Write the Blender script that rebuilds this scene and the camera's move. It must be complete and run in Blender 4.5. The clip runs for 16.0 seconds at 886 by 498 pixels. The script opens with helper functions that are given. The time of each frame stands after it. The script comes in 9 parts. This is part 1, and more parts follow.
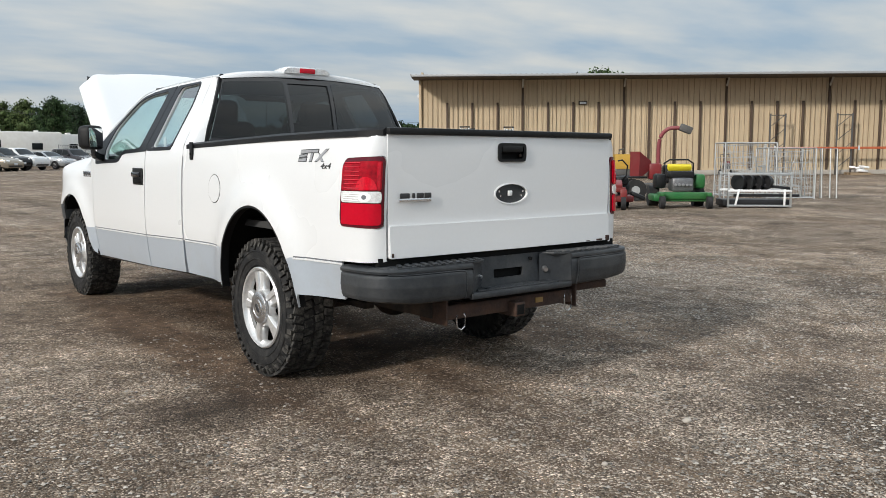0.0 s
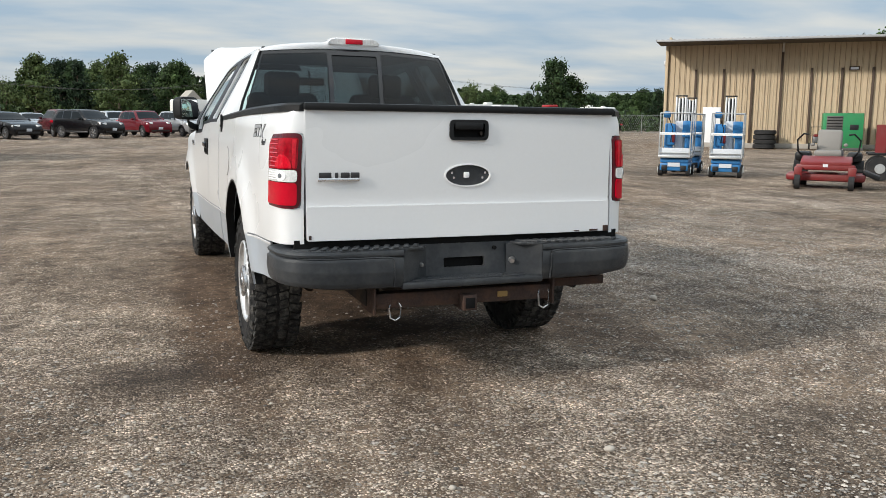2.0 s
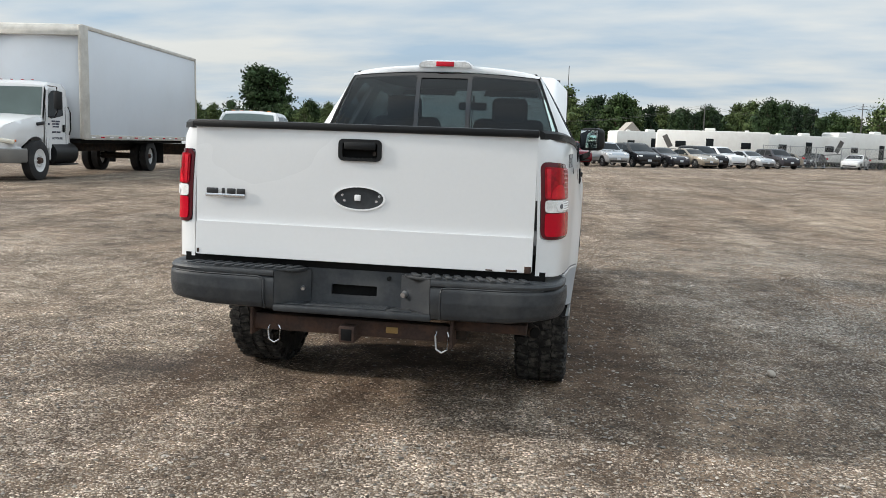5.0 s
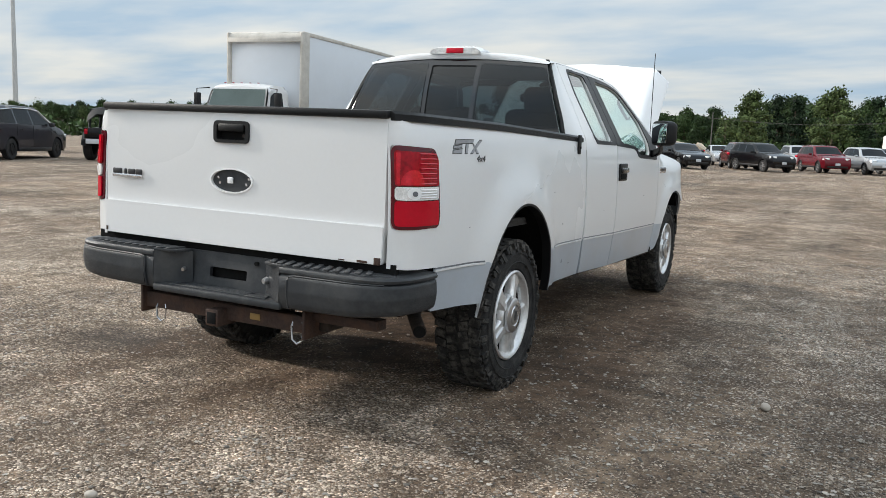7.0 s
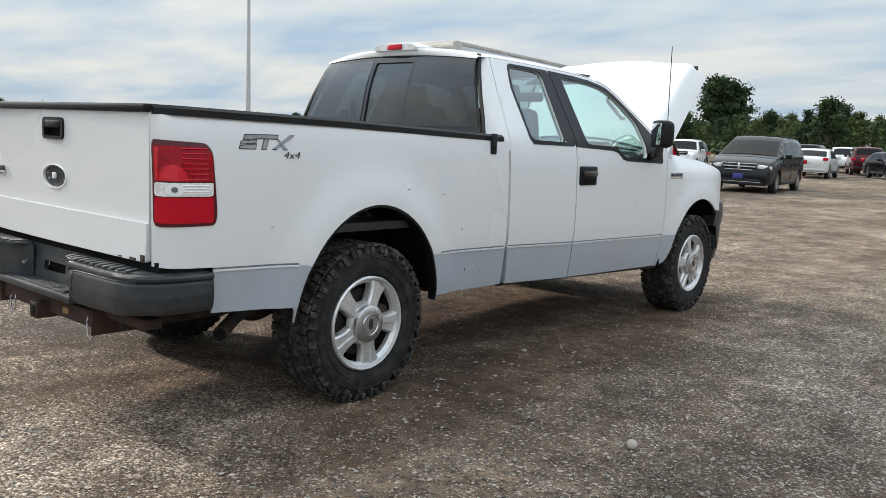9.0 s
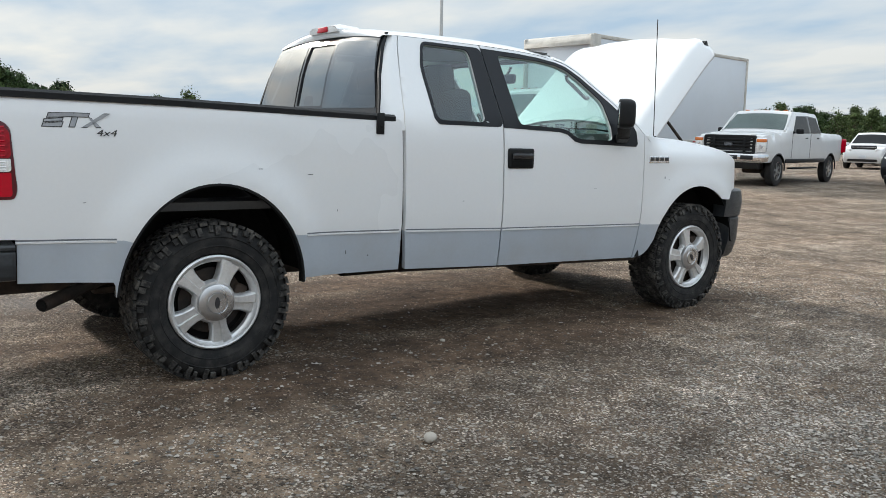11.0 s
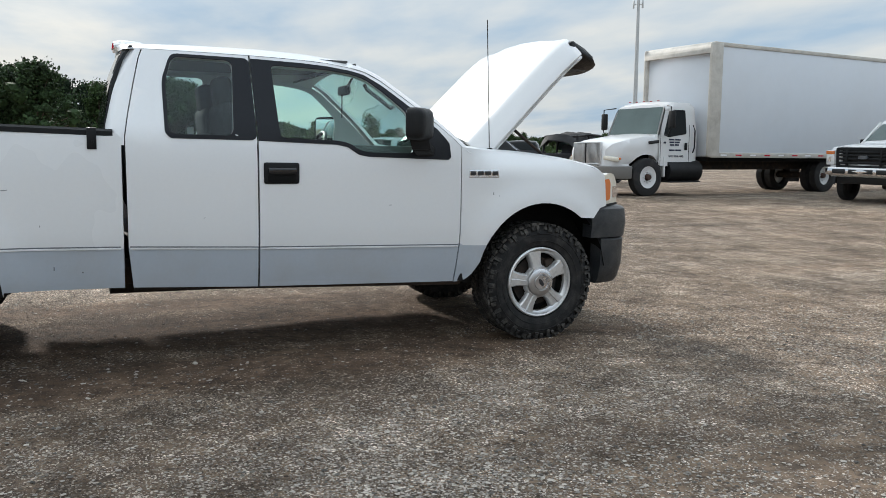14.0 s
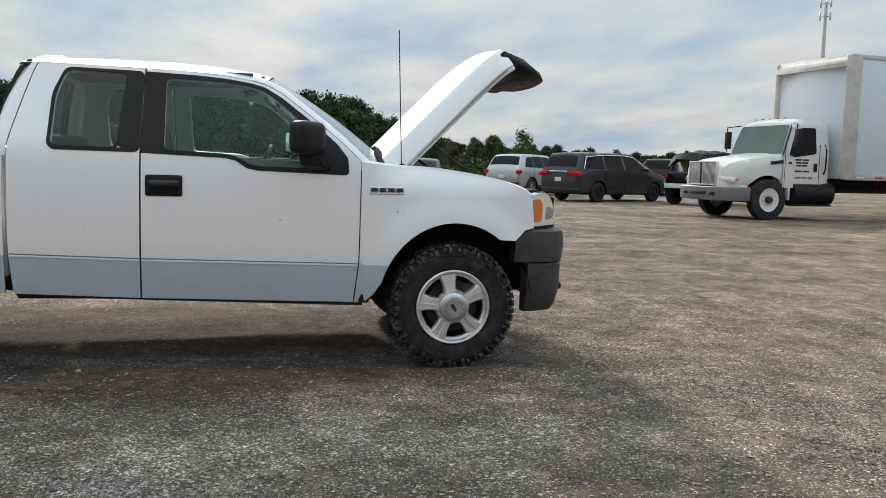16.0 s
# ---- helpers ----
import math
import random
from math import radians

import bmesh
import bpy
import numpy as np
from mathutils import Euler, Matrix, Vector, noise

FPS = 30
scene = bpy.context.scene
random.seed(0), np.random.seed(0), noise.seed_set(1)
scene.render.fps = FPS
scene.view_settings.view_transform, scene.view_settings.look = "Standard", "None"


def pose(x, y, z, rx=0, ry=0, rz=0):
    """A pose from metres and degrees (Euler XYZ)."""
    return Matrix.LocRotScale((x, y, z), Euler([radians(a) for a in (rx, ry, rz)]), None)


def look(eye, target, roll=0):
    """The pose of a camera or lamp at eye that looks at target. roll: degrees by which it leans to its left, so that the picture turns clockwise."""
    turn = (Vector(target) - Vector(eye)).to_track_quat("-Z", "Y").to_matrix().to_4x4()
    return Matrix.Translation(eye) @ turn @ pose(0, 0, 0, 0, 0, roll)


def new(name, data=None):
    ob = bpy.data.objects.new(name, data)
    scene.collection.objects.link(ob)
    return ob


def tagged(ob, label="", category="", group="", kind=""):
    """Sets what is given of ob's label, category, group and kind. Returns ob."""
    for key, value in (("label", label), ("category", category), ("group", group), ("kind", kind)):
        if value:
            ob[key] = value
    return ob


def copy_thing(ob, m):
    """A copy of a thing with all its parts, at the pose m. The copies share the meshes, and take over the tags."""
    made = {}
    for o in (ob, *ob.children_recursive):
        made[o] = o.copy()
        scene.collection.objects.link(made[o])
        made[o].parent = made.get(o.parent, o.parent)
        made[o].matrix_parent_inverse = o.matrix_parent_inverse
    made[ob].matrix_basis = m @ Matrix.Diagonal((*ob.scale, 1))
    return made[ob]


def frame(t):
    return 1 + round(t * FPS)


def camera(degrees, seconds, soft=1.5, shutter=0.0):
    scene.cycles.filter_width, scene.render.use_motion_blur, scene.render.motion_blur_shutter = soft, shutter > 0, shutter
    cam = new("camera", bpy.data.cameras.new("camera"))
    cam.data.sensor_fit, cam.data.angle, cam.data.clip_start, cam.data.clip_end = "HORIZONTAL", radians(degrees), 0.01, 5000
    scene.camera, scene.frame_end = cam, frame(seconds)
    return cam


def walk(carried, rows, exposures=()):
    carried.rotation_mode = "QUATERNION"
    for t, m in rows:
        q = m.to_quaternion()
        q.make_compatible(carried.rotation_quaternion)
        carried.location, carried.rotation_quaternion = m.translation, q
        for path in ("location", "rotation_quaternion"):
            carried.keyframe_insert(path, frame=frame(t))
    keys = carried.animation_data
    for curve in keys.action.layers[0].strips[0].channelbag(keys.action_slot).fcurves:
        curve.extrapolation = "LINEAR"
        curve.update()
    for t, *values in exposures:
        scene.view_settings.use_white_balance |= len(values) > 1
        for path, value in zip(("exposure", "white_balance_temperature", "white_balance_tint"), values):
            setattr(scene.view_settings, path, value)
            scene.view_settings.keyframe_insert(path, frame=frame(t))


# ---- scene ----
EXPOSURES = [(0.0, 0.02, 6450, 10), (1.5, 0.10, 6500, 10), (3.0, 0.30, 6500, 10), (7.0, 0.34, 6500, 10), (11.0, 0.36, 6420, 10), (12.5, 0.33, 6360, 10), (14.5, 0.20, 6360, 10), (16.0, 0.12, 6430, 10)]
cam = camera(55.8, 16.0, soft=0.6)
# the way round the truck: the truck's rear axle stands at the origin and it heads along +y
METRES, EYE, TILT, LEAN, TURN = 13.65, 1.297, 0.0, 0.0, -38.5
ROWS = [
    (0.0, 0.0, 0.0, 0.0, -0.03, -6.75, 0.26),
    (0.5, 0.0309, 0.0036, 0.0017, 3.96, -7.17, 0.05),
    (1.0, 0.0578, 0.0171, 0.0009, 8.37, -7.74, -0.03),
    (1.5, 0.0828, 0.0314, 0.0001, 13.0, -8.45, -0.23),
    (2.0, 0.1092, 0.0414, 0.0031, 17.8, -8.91, -0.28),
    (2.5, 0.1344, 0.0593, 0.0025, 22.61, -9.05, -0.34),
    (3.0, 0.1591, 0.074, 0.0013, 27.87, -8.15, -0.25),
    (3.5, 0.184, 0.0904, 0.0027, 33.22, -7.41, -0.47),
    (4.0, 0.2091, 0.1136, 0.0024, 38.13, -7.18, -0.92),
    (6.5, 0.2948, 0.2446, 0.0002, 61.86, -7.43, -1.9),
    (7.0, 0.3051, 0.2762, -0.0009, 65.5, -7.5, -2.05),
    (7.5, 0.3155, 0.3067, -0.0003, 68.83, -7.43, -2.07),
    (8.0, 0.3176, 0.3392, -0.0005, 72.2, -7.26, -2.11),
    (10.5, 0.3306, 0.4961, -0.0035, 89.82, -7.72, -1.47),
    (11.0, 0.3237, 0.5266, -0.0058, 92.49, -7.66, -1.23),
    (11.5, 0.317, 0.5573, -0.0051, 94.84, -7.57, -1.02),
    (12.0, 0.3038, 0.5884, -0.0049, 96.99, -7.35, -0.87),
    (12.5, 0.2968, 0.6204, -0.0063, 99.15, -7.04, -0.57),
    (13.0, 0.2899, 0.6474, -0.0061, 101.14, -6.81, -0.35),
    (13.5, 0.2772, 0.6773, -0.0056, 103.37, -6.61, -0.3),
    (14.0, 0.2674, 0.7084, -0.0057, 105.86, -6.56, -0.48),
    (14.5, 0.2528, 0.7343, -0.0057, 108.53, -6.39, -0.85),
    (15.0, 0.2373, 0.7598, -0.0055, 111.24, -6.16, -1.16),
    (15.5, 0.2236, 0.7879, -0.0042, 114.13, -5.94, -1.3),
    (16.0, 0.205, 0.8123, -0.004, 117.21, -5.63, -1.4),
]
walk(cam, [(t, pose(-3.063, -4.366, EYE, TILT, LEAN, TURN) @ pose(METRES * x, METRES * y, METRES * z, 90 + pitch, roll, yaw)) for t, x, y, z, yaw, pitch, roll in ROWS],
     EXPOSURES)

# ---- sky and sun: a low sun behind thin streaked cloud, from the truck's left ----
SUN_EL, SUN_AZ = 27.0, 262.0          # degrees; azimuth from +y towards +x, where the light comes from
world = bpy.data.worlds.new("world")
scene.world = world
world.use_nodes = True
wn, wl = world.node_tree.nodes, world.node_tree.links
wn.clear()
w_out = wn.new("ShaderNodeOutputWorld")
w_bg = wn.new("ShaderNodeBackground")
w_sky = wn.new("ShaderNodeTexSky")
w_sky.sky_type = "NISHITA"
w_sky.sun_disc = False
w_sky.sun_elevation = radians(SUN_EL)
w_sky.sun_rotation = radians(SUN_AZ)
w_sky.air_density, w_sky.dust_density, w_sky.ozone_density = 1.0, 1.6, 1.0
w_co = wn.new("ShaderNodeTexCoord")
# cloud sheet: the direction is laid out on a plane overhead, so the streaks close up towards the horizon
w_sep = wn.new("ShaderNodeSeparateXYZ")
wl.new(w_co.outputs["Generated"], w_sep.inputs[0])
w_zc = wn.new("ShaderNodeMath")
w_zc.operation = "MAXIMUM"
w_zc.inputs[1].default_value = 0.0
wl.new(w_sep.outputs["Z"], w_zc.inputs[0])
w_za = wn.new("ShaderNodeMath")
w_za.operation = "ADD"
w_za.inputs[1].default_value = 0.12
wl.new(w_zc.outputs[0], w_za.inputs[0])
w_div = []
for axis in ("X", "Y"):
    n = wn.new("ShaderNodeMath")
    n.operation = "DIVIDE"
    wl.new(w_sep.outputs[axis], n.inputs[0])
    wl.new(w_za.outputs[0], n.inputs[1])
    w_div.append(n)
w_pl = wn.new("ShaderNodeCombineXYZ")
wl.new(w_div[0].outputs[0], w_pl.inputs["X"])
wl.new(w_div[1].outputs[0], w_pl.inputs["Y"])
w_map = wn.new("ShaderNodeMapping")
w_map.inputs["Rotation"].default_value = (0, 0, radians(35))
w_map.inputs["Scale"].default_value = (0.40, 0.66, 1.0)
wl.new(w_pl.outputs[0], w_map.inputs["Vector"])
w_n1 = wn.new("ShaderNodeTexNoise")
w_n1.inputs["Scale"].default_value = 1.5
w_n1.inputs["Detail"].default_value = 9.0
w_n1.inputs["Roughness"].default_value = 0.58
w_n1.inputs["Distortion"].default_value = 0.35
wl.new(w_map.outputs[0], w_n1.inputs["Vector"])
w_ramp = wn.new("ShaderNodeValToRGB")
w_ramp.color_ramp.elements[0].position, w_ramp.color_ramp.elements[0].color = 0.36, (0, 0, 0, 1)
w_ramp.color_ramp.elements[1].position, w_ramp.color_ramp.elements[1].color = 0.60, (1, 1, 1, 1)
wl.new(w_n1.outputs["Fac"], w_ramp.inputs[0])
# the lit and the grey parts of the cloud
w_n2 = wn.new("ShaderNodeTexNoise")
w_n2.inputs["Scale"].default_value = 1.9
w_n2.inputs["Detail"].default_value = 7.0
wl.new(w_map.outputs[0], w_n2.inputs["Vector"])
w_cc = wn.new("ShaderNodeValToRGB")
w_cc.color_ramp.elements[0].position, w_cc.color_ramp.elements[0].color = 0.37, (4.7, 6.15, 7.55, 1)
w_cc.color_ramp.elements[1].position, w_cc.color_ramp.elements[1].color = 0.62, (8.4, 8.6, 8.35, 1)
wl.new(w_n2.outputs["Fac"], w_cc.inputs[0])
w_mix = wn.new("ShaderNodeMix")
w_mix.data_type = "RGBA"
w_amt = wn.new("ShaderNodeMath")
w_amt.operation = "MULTIPLY_ADD"
w_amt.inputs[1].default_value = 0.10
w_amt.inputs[2].default_value = 0.89
wl.new(w_ramp.outputs[0], w_amt.inputs[0])
wl.new(w_amt.outputs[0], w_mix.inputs["Factor"])
wl.new(w_sky.outputs[0], w_mix.inputs["A"])
wl.new(w_cc.outputs[0], w_mix.inputs["B"])
# the cloud sheet brightens towards the zenith, as an overcast sky does
w_up = wn.new("ShaderNodeValToRGB")
w_up.color_ramp.elements[0].position, w_up.color_ramp.elements[0].color = 0.0, (0.70, 0.70, 0.70, 1)
w_up.color_ramp.elements[1].position, w_up.color_ramp.elements[1].color = 1.0, (1.60, 1.61, 1.63, 1)
e = w_up.color_ramp.elements.new(0.2)
e.color = (0.80, 0.80, 0.80, 1)
e = w_up.color_ramp.elements.new(0.5)
e.color = (1.50, 1.50, 1.51, 1)
wl.new(w_zc.outputs[0], w_up.inputs[0])
w_fin = wn.new("ShaderNodeMix")
w_fin.data_type, w_fin.blend_type = "RGBA", "MULTIPLY"
w_fin.inputs["Factor"].default_value = 1.0
wl.new(w_mix.outputs["Result"], w_fin.inputs["A"])
wl.new(w_up.outputs[0], w_fin.inputs["B"])
w_dot = wn.new("ShaderNodeVectorMath")
w_dot.operation = "DOT_PRODUCT"
w_dot.inputs[1].default_value = (math.sin(radians(SUN_AZ)) * math.cos(radians(SUN_EL)), math.cos(radians(SUN_AZ)) * math.cos(radians(SUN_EL)), math.sin(radians(SUN_EL)))
wl.new(w_co.outputs["Generated"], w_dot.inputs[0])
w_glow = wn.new("ShaderNodeValToRGB")
w_glow.color_ramp.elements[0].position, w_glow.color_ramp.elements[0].color = 0.93, (1.0, 1.0, 1.0, 1)
w_glow.color_ramp.elements[1].position, w_glow.color_ramp.elements[1].color = 1.0, (3.0, 2.75, 2.35, 1)
e = w_glow.color_ramp.elements.new(0.975)
e.color = (1.12, 1.09, 1.04, 1)
wl.new(w_dot.outputs["Value"], w_glow.inputs[0])
w_sunny = wn.new("ShaderNodeMix")
w_sunny.data_type, w_sunny.blend_type = "RGBA", "MULTIPLY"
w_sunny.inputs["Factor"].default_value = 1.0
wl.new(w_fin.outputs["Result"], w_sunny.inputs["A"])
wl.new(w_glow.outputs[0], w_sunny.inputs["B"])
w_bg.inputs["Strength"].default_value = 0.10
wl.new(w_sunny.outputs["Result"], w_bg.inputs["Color"])
wl.new(w_bg.outputs[0], w_out.inputs["Surface"])

sun_data = bpy.data.lights.new("sun", "SUN")
sun_data.energy, sun_data.angle, sun_data.color = 2.9, radians(5.0), (1.0, 0.945, 0.87)
sun = new("sun", sun_data)
s_az, s_el = radians(SUN_AZ), radians(SUN_EL)
sun.matrix_world = look((60 * math.sin(s_az) * math.cos(s_el), 60 * math.cos(s_az) * math.cos(s_el), 60 * math.sin(s_el)), (0, 0, 0))

# ---- materials ----
def mat(name, col, rough=0.5, metal=0.0, var=0.12, scale=3.0, fine=60.0, bump=0.0, bump_scale=200.0, coat=0.0, trans=0.0, ior=1.45,
        dirt=None, dirt_amt=0.0, dirt_scale=1.2, per_object=0.0, spec=0.5, alpha=1.0, island=0.0):
    """A procedural surface: base colour varied at two scales, gloss varied, fine relief, and patches of dirt."""
    m = bpy.data.materials.new(name)
    m.use_nodes = True
    nt = m.node_tree
    n, l = nt.nodes, nt.links
    b = n["Principled BSDF"]
    co = n.new("ShaderNodeTexCoord")
    n1 = n.new("ShaderNodeTexNoise")
    n1.inputs["Scale"].default_value, n1.inputs["Detail"].default_value = scale, 5.0
    n2 = n.new("ShaderNodeTexNoise")
    n2.inputs["Scale"].default_value, n2.inputs["Detail"].default_value = fine, 3.0
    l.new(co.outputs["Object"], n1.inputs["Vector"])
    l.new(co.outputs["Object"], n2.inputs["Vector"])
    add = n.new("ShaderNodeMath")
    add.operation = "MULTIPLY_ADD"
    add.inputs[1].default_value = 0.5
    l.new(n2.outputs["Fac"], add.inputs[0])
    half = n.new("ShaderNodeMath")
    half.operation = "MULTIPLY"
    half.inputs[1].default_value = 0.5
    l.new(n1.outputs["Fac"], half.inputs[0])
    l.new(half.outputs[0], add.inputs[2])
    ramp = n.new("ShaderNodeValToRGB")
    lo = tuple(max(0.0, c * (1 - var)) for c in col)
    hi = tuple(min(1.0, c * (1 + var)) for c in col)
    ramp.color_ramp.elements[0].position, ramp.color_ramp.elements[0].color = 0.3, (*lo, 1)
    ramp.color_ramp.elements[1].position, ramp.color_ramp.elements[1].color = 0.7, (*hi, 1)
    l.new(add.outputs[0], ramp.inputs[0])
    colour = ramp.outputs[0]
    if per_object or island:
        src = n.new("ShaderNodeObjectInfo").outputs["Random"] if per_object else n.new("ShaderNodeNewGeometry").outputs["Random Per Island"]
        amt = per_object or island
        hs = n.new("ShaderNodeHueSaturation")
        mr = n.new("ShaderNodeMapRange")
        mr.inputs["To Min"].default_value, mr.inputs["To Max"].default_value = 1 - amt, 1 + amt
        l.new(src, mr.inputs["Value"])
        l.new(mr.outputs[0], hs.inputs["Value"])
        l.new(colour, hs.inputs["Color"])
        colour = hs.outputs[0]
    if dirt is not None:
        n3 = n.new("ShaderNodeTexNoise")
        n3.inputs["Scale"].default_value, n3.inputs["Detail"].default_value, n3.inputs["Roughness"].default_value = dirt_scale, 8.0, 0.65
        l.new(co.outputs["Object"], n3.inputs["Vector"])
        r3 = n.new("ShaderNodeValToRGB")
        r3.color_ramp.elements[0].position, r3.color_ramp.elements[0].color = 0.45, (0, 0, 0, 1)
        r3.color_ramp.elements[1].position, r3.color_ramp.elements[1].color = 0.75, (dirt_amt,) * 3 + (1,)
        l.new(n3.outputs["Fac"], r3.inputs[0])
        mx = n.new("ShaderNodeMix")
        mx.data_type = "RGBA"
        l.new(r3.outputs[0], mx.inputs["Factor"])
        l.new(colour, mx.inputs["A"])
        mx.inputs["B"].default_value = (*dirt, 1)
        colour = mx.outputs["Result"]
    l.new(colour, b.inputs["Base Color"])
    rr = n.new("ShaderNodeMapRange")
    rr.inputs["To Min"].default_value, rr.inputs["To Max"].default_value = max(0.02, rough * 0.8), min(1.0, rough * 1.2)
    l.new(n1.outputs["Fac"], rr.inputs["Value"])
    l.new(rr.outputs[0], b.inputs["Roughness"])
    b.inputs["Metallic"].default_value = metal
    b.inputs["Coat Weight"].default_value = coat
    b.inputs["Coat Roughness"].default_value = 0.06
    b.inputs["Transmission Weight"].default_value = trans
    b.inputs["IOR"].default_value = ior
    b.inputs["Specular IOR Level"].default_value = spec
    b.inputs["Alpha"].default_value = alpha
    if bump:
        n4 = n.new("ShaderNodeTexNoise")
        n4.inputs["Scale"].default_value, n4.inputs["Detail"].default_value = bump_scale, 4.0
        l.new(co.outputs["Object"], n4.inputs["Vector"])
        bp = n.new("ShaderNodeBump")
        bp.inputs["Strength"].default_value, bp.inputs["Distance"].default_value = bump, 0.01
        l.new(n4.outputs["Fac"], bp.inputs["Height"])
        l.new(bp.outputs[0], b.inputs["Normal"])
    return m


def window_glass(name, tint, opacity, rough=0.02):
    """A thin pane: part of the light goes straight through, the rest is dark tinted gloss."""
    m = bpy.data.materials.new(name)
    m.use_nodes = True
    n, l = m.node_tree.nodes, m.node_tree.links
    n.clear()
    out = n.new("ShaderNodeOutputMaterial")
    tr = n.new("ShaderNodeBsdfTransparent")
    tr.inputs["Color"].default_value = (*tint, 1)
    gl = n.new("ShaderNodeBsdfPrincipled")
    gl.inputs["Base Color"].default_value = (0.01, 0.012, 0.012, 1)
    gl.inputs["Roughness"].default_value = 0.3
    gl.inputs["Specular IOR Level"].default_value = 0.1
    lw = n.new("ShaderNodeLayerWeight")
    lw.inputs["Blend"].default_value = 0.5
    pw = n.new("ShaderNodeMath")
    pw.operation = "POWER"
    pw.inputs[1].default_value = 2.1
    l.new(lw.outputs["Facing"], pw.inputs[0])
    fr = n.new("ShaderNodeMath")
    fr.operation = "MULTIPLY_ADD"
    fr.inputs[1].default_value, fr.inputs[2].default_value = 0.92, 0.025
    l.new(pw.outputs[0], fr.inputs[0])
    gs = n.new("ShaderNodeBsdfGlossy")
    gs.inputs["Roughness"].default_value = rough
    mx = n.new("ShaderNodeMixShader")
    mx.inputs[0].default_value = opacity
    l.new(tr.outputs[0], mx.inputs[1])
    l.new(gl.outputs[0], mx.inputs[2])
    mx2 = n.new("ShaderNodeMixShader")
    l.new(fr.outputs[0], mx2.inputs[0])
    l.new(mx.outputs[0], mx2.inputs[1])
    l.new(gs.outputs[0], mx2.inputs[2])
    l.new(mx2.outputs[0], out.inputs["Surface"])
    return m


M = {}
M["white_paint"] = mat("white_paint", (0.71, 0.715, 0.72), 0.28, var=0.015, scale=0.4, coat=0.5)
M["grey_paint"] = mat("grey_paint", (0.42, 0.465, 0.52), 0.32, metal=0.15, var=0.03, coat=0.4, dirt=(0.35, 0.31, 0.26), dirt_amt=0.3, dirt_scale=2.5)
M["black_plastic"] = mat("black_plastic", (0.0085, 0.009, 0.010), 0.48, var=0.2, bump=0.15, bump_scale=500, spec=0.25, dirt=(0.045, 0.043, 0.04), dirt_amt=0.2, dirt_scale=3)
M["bumper_plastic"] = mat("bumper_plastic", (0.026, 0.029, 0.033), 0.42, var=0.25, bump=0.2, bump_scale=600, spec=0.4, dirt=(0.11, 0.108, 0.104), dirt_amt=0.5, dirt_scale=5)
M["pillar_black"] = mat("pillar_black", (0.011, 0.012, 0.015), 0.42, var=0.12, spec=0.22)
M["tread_rubber"] = mat("tread_rubber", (0.022, 0.0215, 0.021), 0.85, var=0.3, spec=0.25, dirt=(0.17, 0.158, 0.142), dirt_amt=0.75, dirt_scale=22, bump=0.4, bump_scale=150)
M["gloss_black"] = mat("gloss_black", (0.012, 0.012, 0.014), 0.12, var=0.1, coat=0.5)
# near-black for gaps, hollows and undersides, their shade put into the colour
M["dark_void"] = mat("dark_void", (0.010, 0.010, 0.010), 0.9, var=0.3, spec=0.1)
M["under_steel"] = mat("under_steel", (0.024, 0.020, 0.018), 0.8, metal=0.2, var=0.3, dirt=(0.12, 0.075, 0.05), dirt_amt=0.6, dirt_scale=6, bump=0.3, bump_scale=80)
M["rust"] = mat("rust", (0.040, 0.024, 0.019), 0.88, var=0.4, scale=8, dirt=(0.12, 0.055, 0.028), dirt_amt=0.6, dirt_scale=9, bump=0.5, bump_scale=120)
M["tyre_rubber"] = mat("tyre_rubber", (0.012, 0.012, 0.0125), 0.75, var=0.2, spec=0.35, dirt=(0.095, 0.088, 0.08), dirt_amt=0.45, dirt_scale=14, bump=0.25, bump_scale=180)
M["alloy"] = mat("alloy", (0.66, 0.66, 0.66), 0.32, metal=0.60, var=0.14, dirt=(0.28, 0.26, 0.24), dirt_amt=0.45, dirt_scale=12, bump=0.05, bump_scale=300)
M["chrome"] = mat("chrome", (0.78, 0.78, 0.80), 0.10, metal=1.0, var=0.03)
M["dull_chrome"] = mat("dull_chrome", (0.55, 0.55, 0.56), 0.28, metal=0.9, var=0.08, dirt=(0.25, 0.22, 0.19), dirt_amt=0.4, dirt_scale=6)
M["red_lens"] = mat("red_lens", (0.46, 0.002, 0.016), 0.18, var=0.1, coat=0.1, spec=0.3)
M["dark_red_lens"] = mat("dark_red_lens", (0.30, 0.002, 0.010), 0.18, var=0.45, scale=25, coat=0.1, spec=0.3)
M["clear_lens"] = mat("clear_lens", (0.80, 0.80, 0.79), 0.14, metal=0.15, var=0.3, coat=0.6, scale=30, fine=140)
M["bezel_red"] = mat("bezel_red", (0.085, 0.003, 0.010), 0.16, var=0.2, coat=0.3)
M["bright_red_lens"] = mat("bright_red_lens", (0.55, 0.004, 0.018), 0.15, var=0.25, scale=40, fine=120, coat=0.3)
M["amber_lens"] = mat("amber_lens", (0.62, 0.17, 0.04), 0.15, var=0.08, coat=0.5)
M["head_lens"] = mat("head_lens", (0.72, 0.68, 0.58), 0.16, metal=0.1, var=0.12, coat=0.6, scale=14)
M["pane_clear"] = window_glass("pane_clear", (0.75, 0.95, 0.90), 0.02)
M["pane_mid"] = window_glass("pane_mid", (0.70, 0.84, 0.81), 0.06)
M["pane_dark"] = window_glass("pane_dark", (0.085, 0.10, 0.11), 0.30)
M["far_glass"] = mat("far_glass", (0.010, 0.012, 0.013), 0.10, var=0.2, spec=0.13)
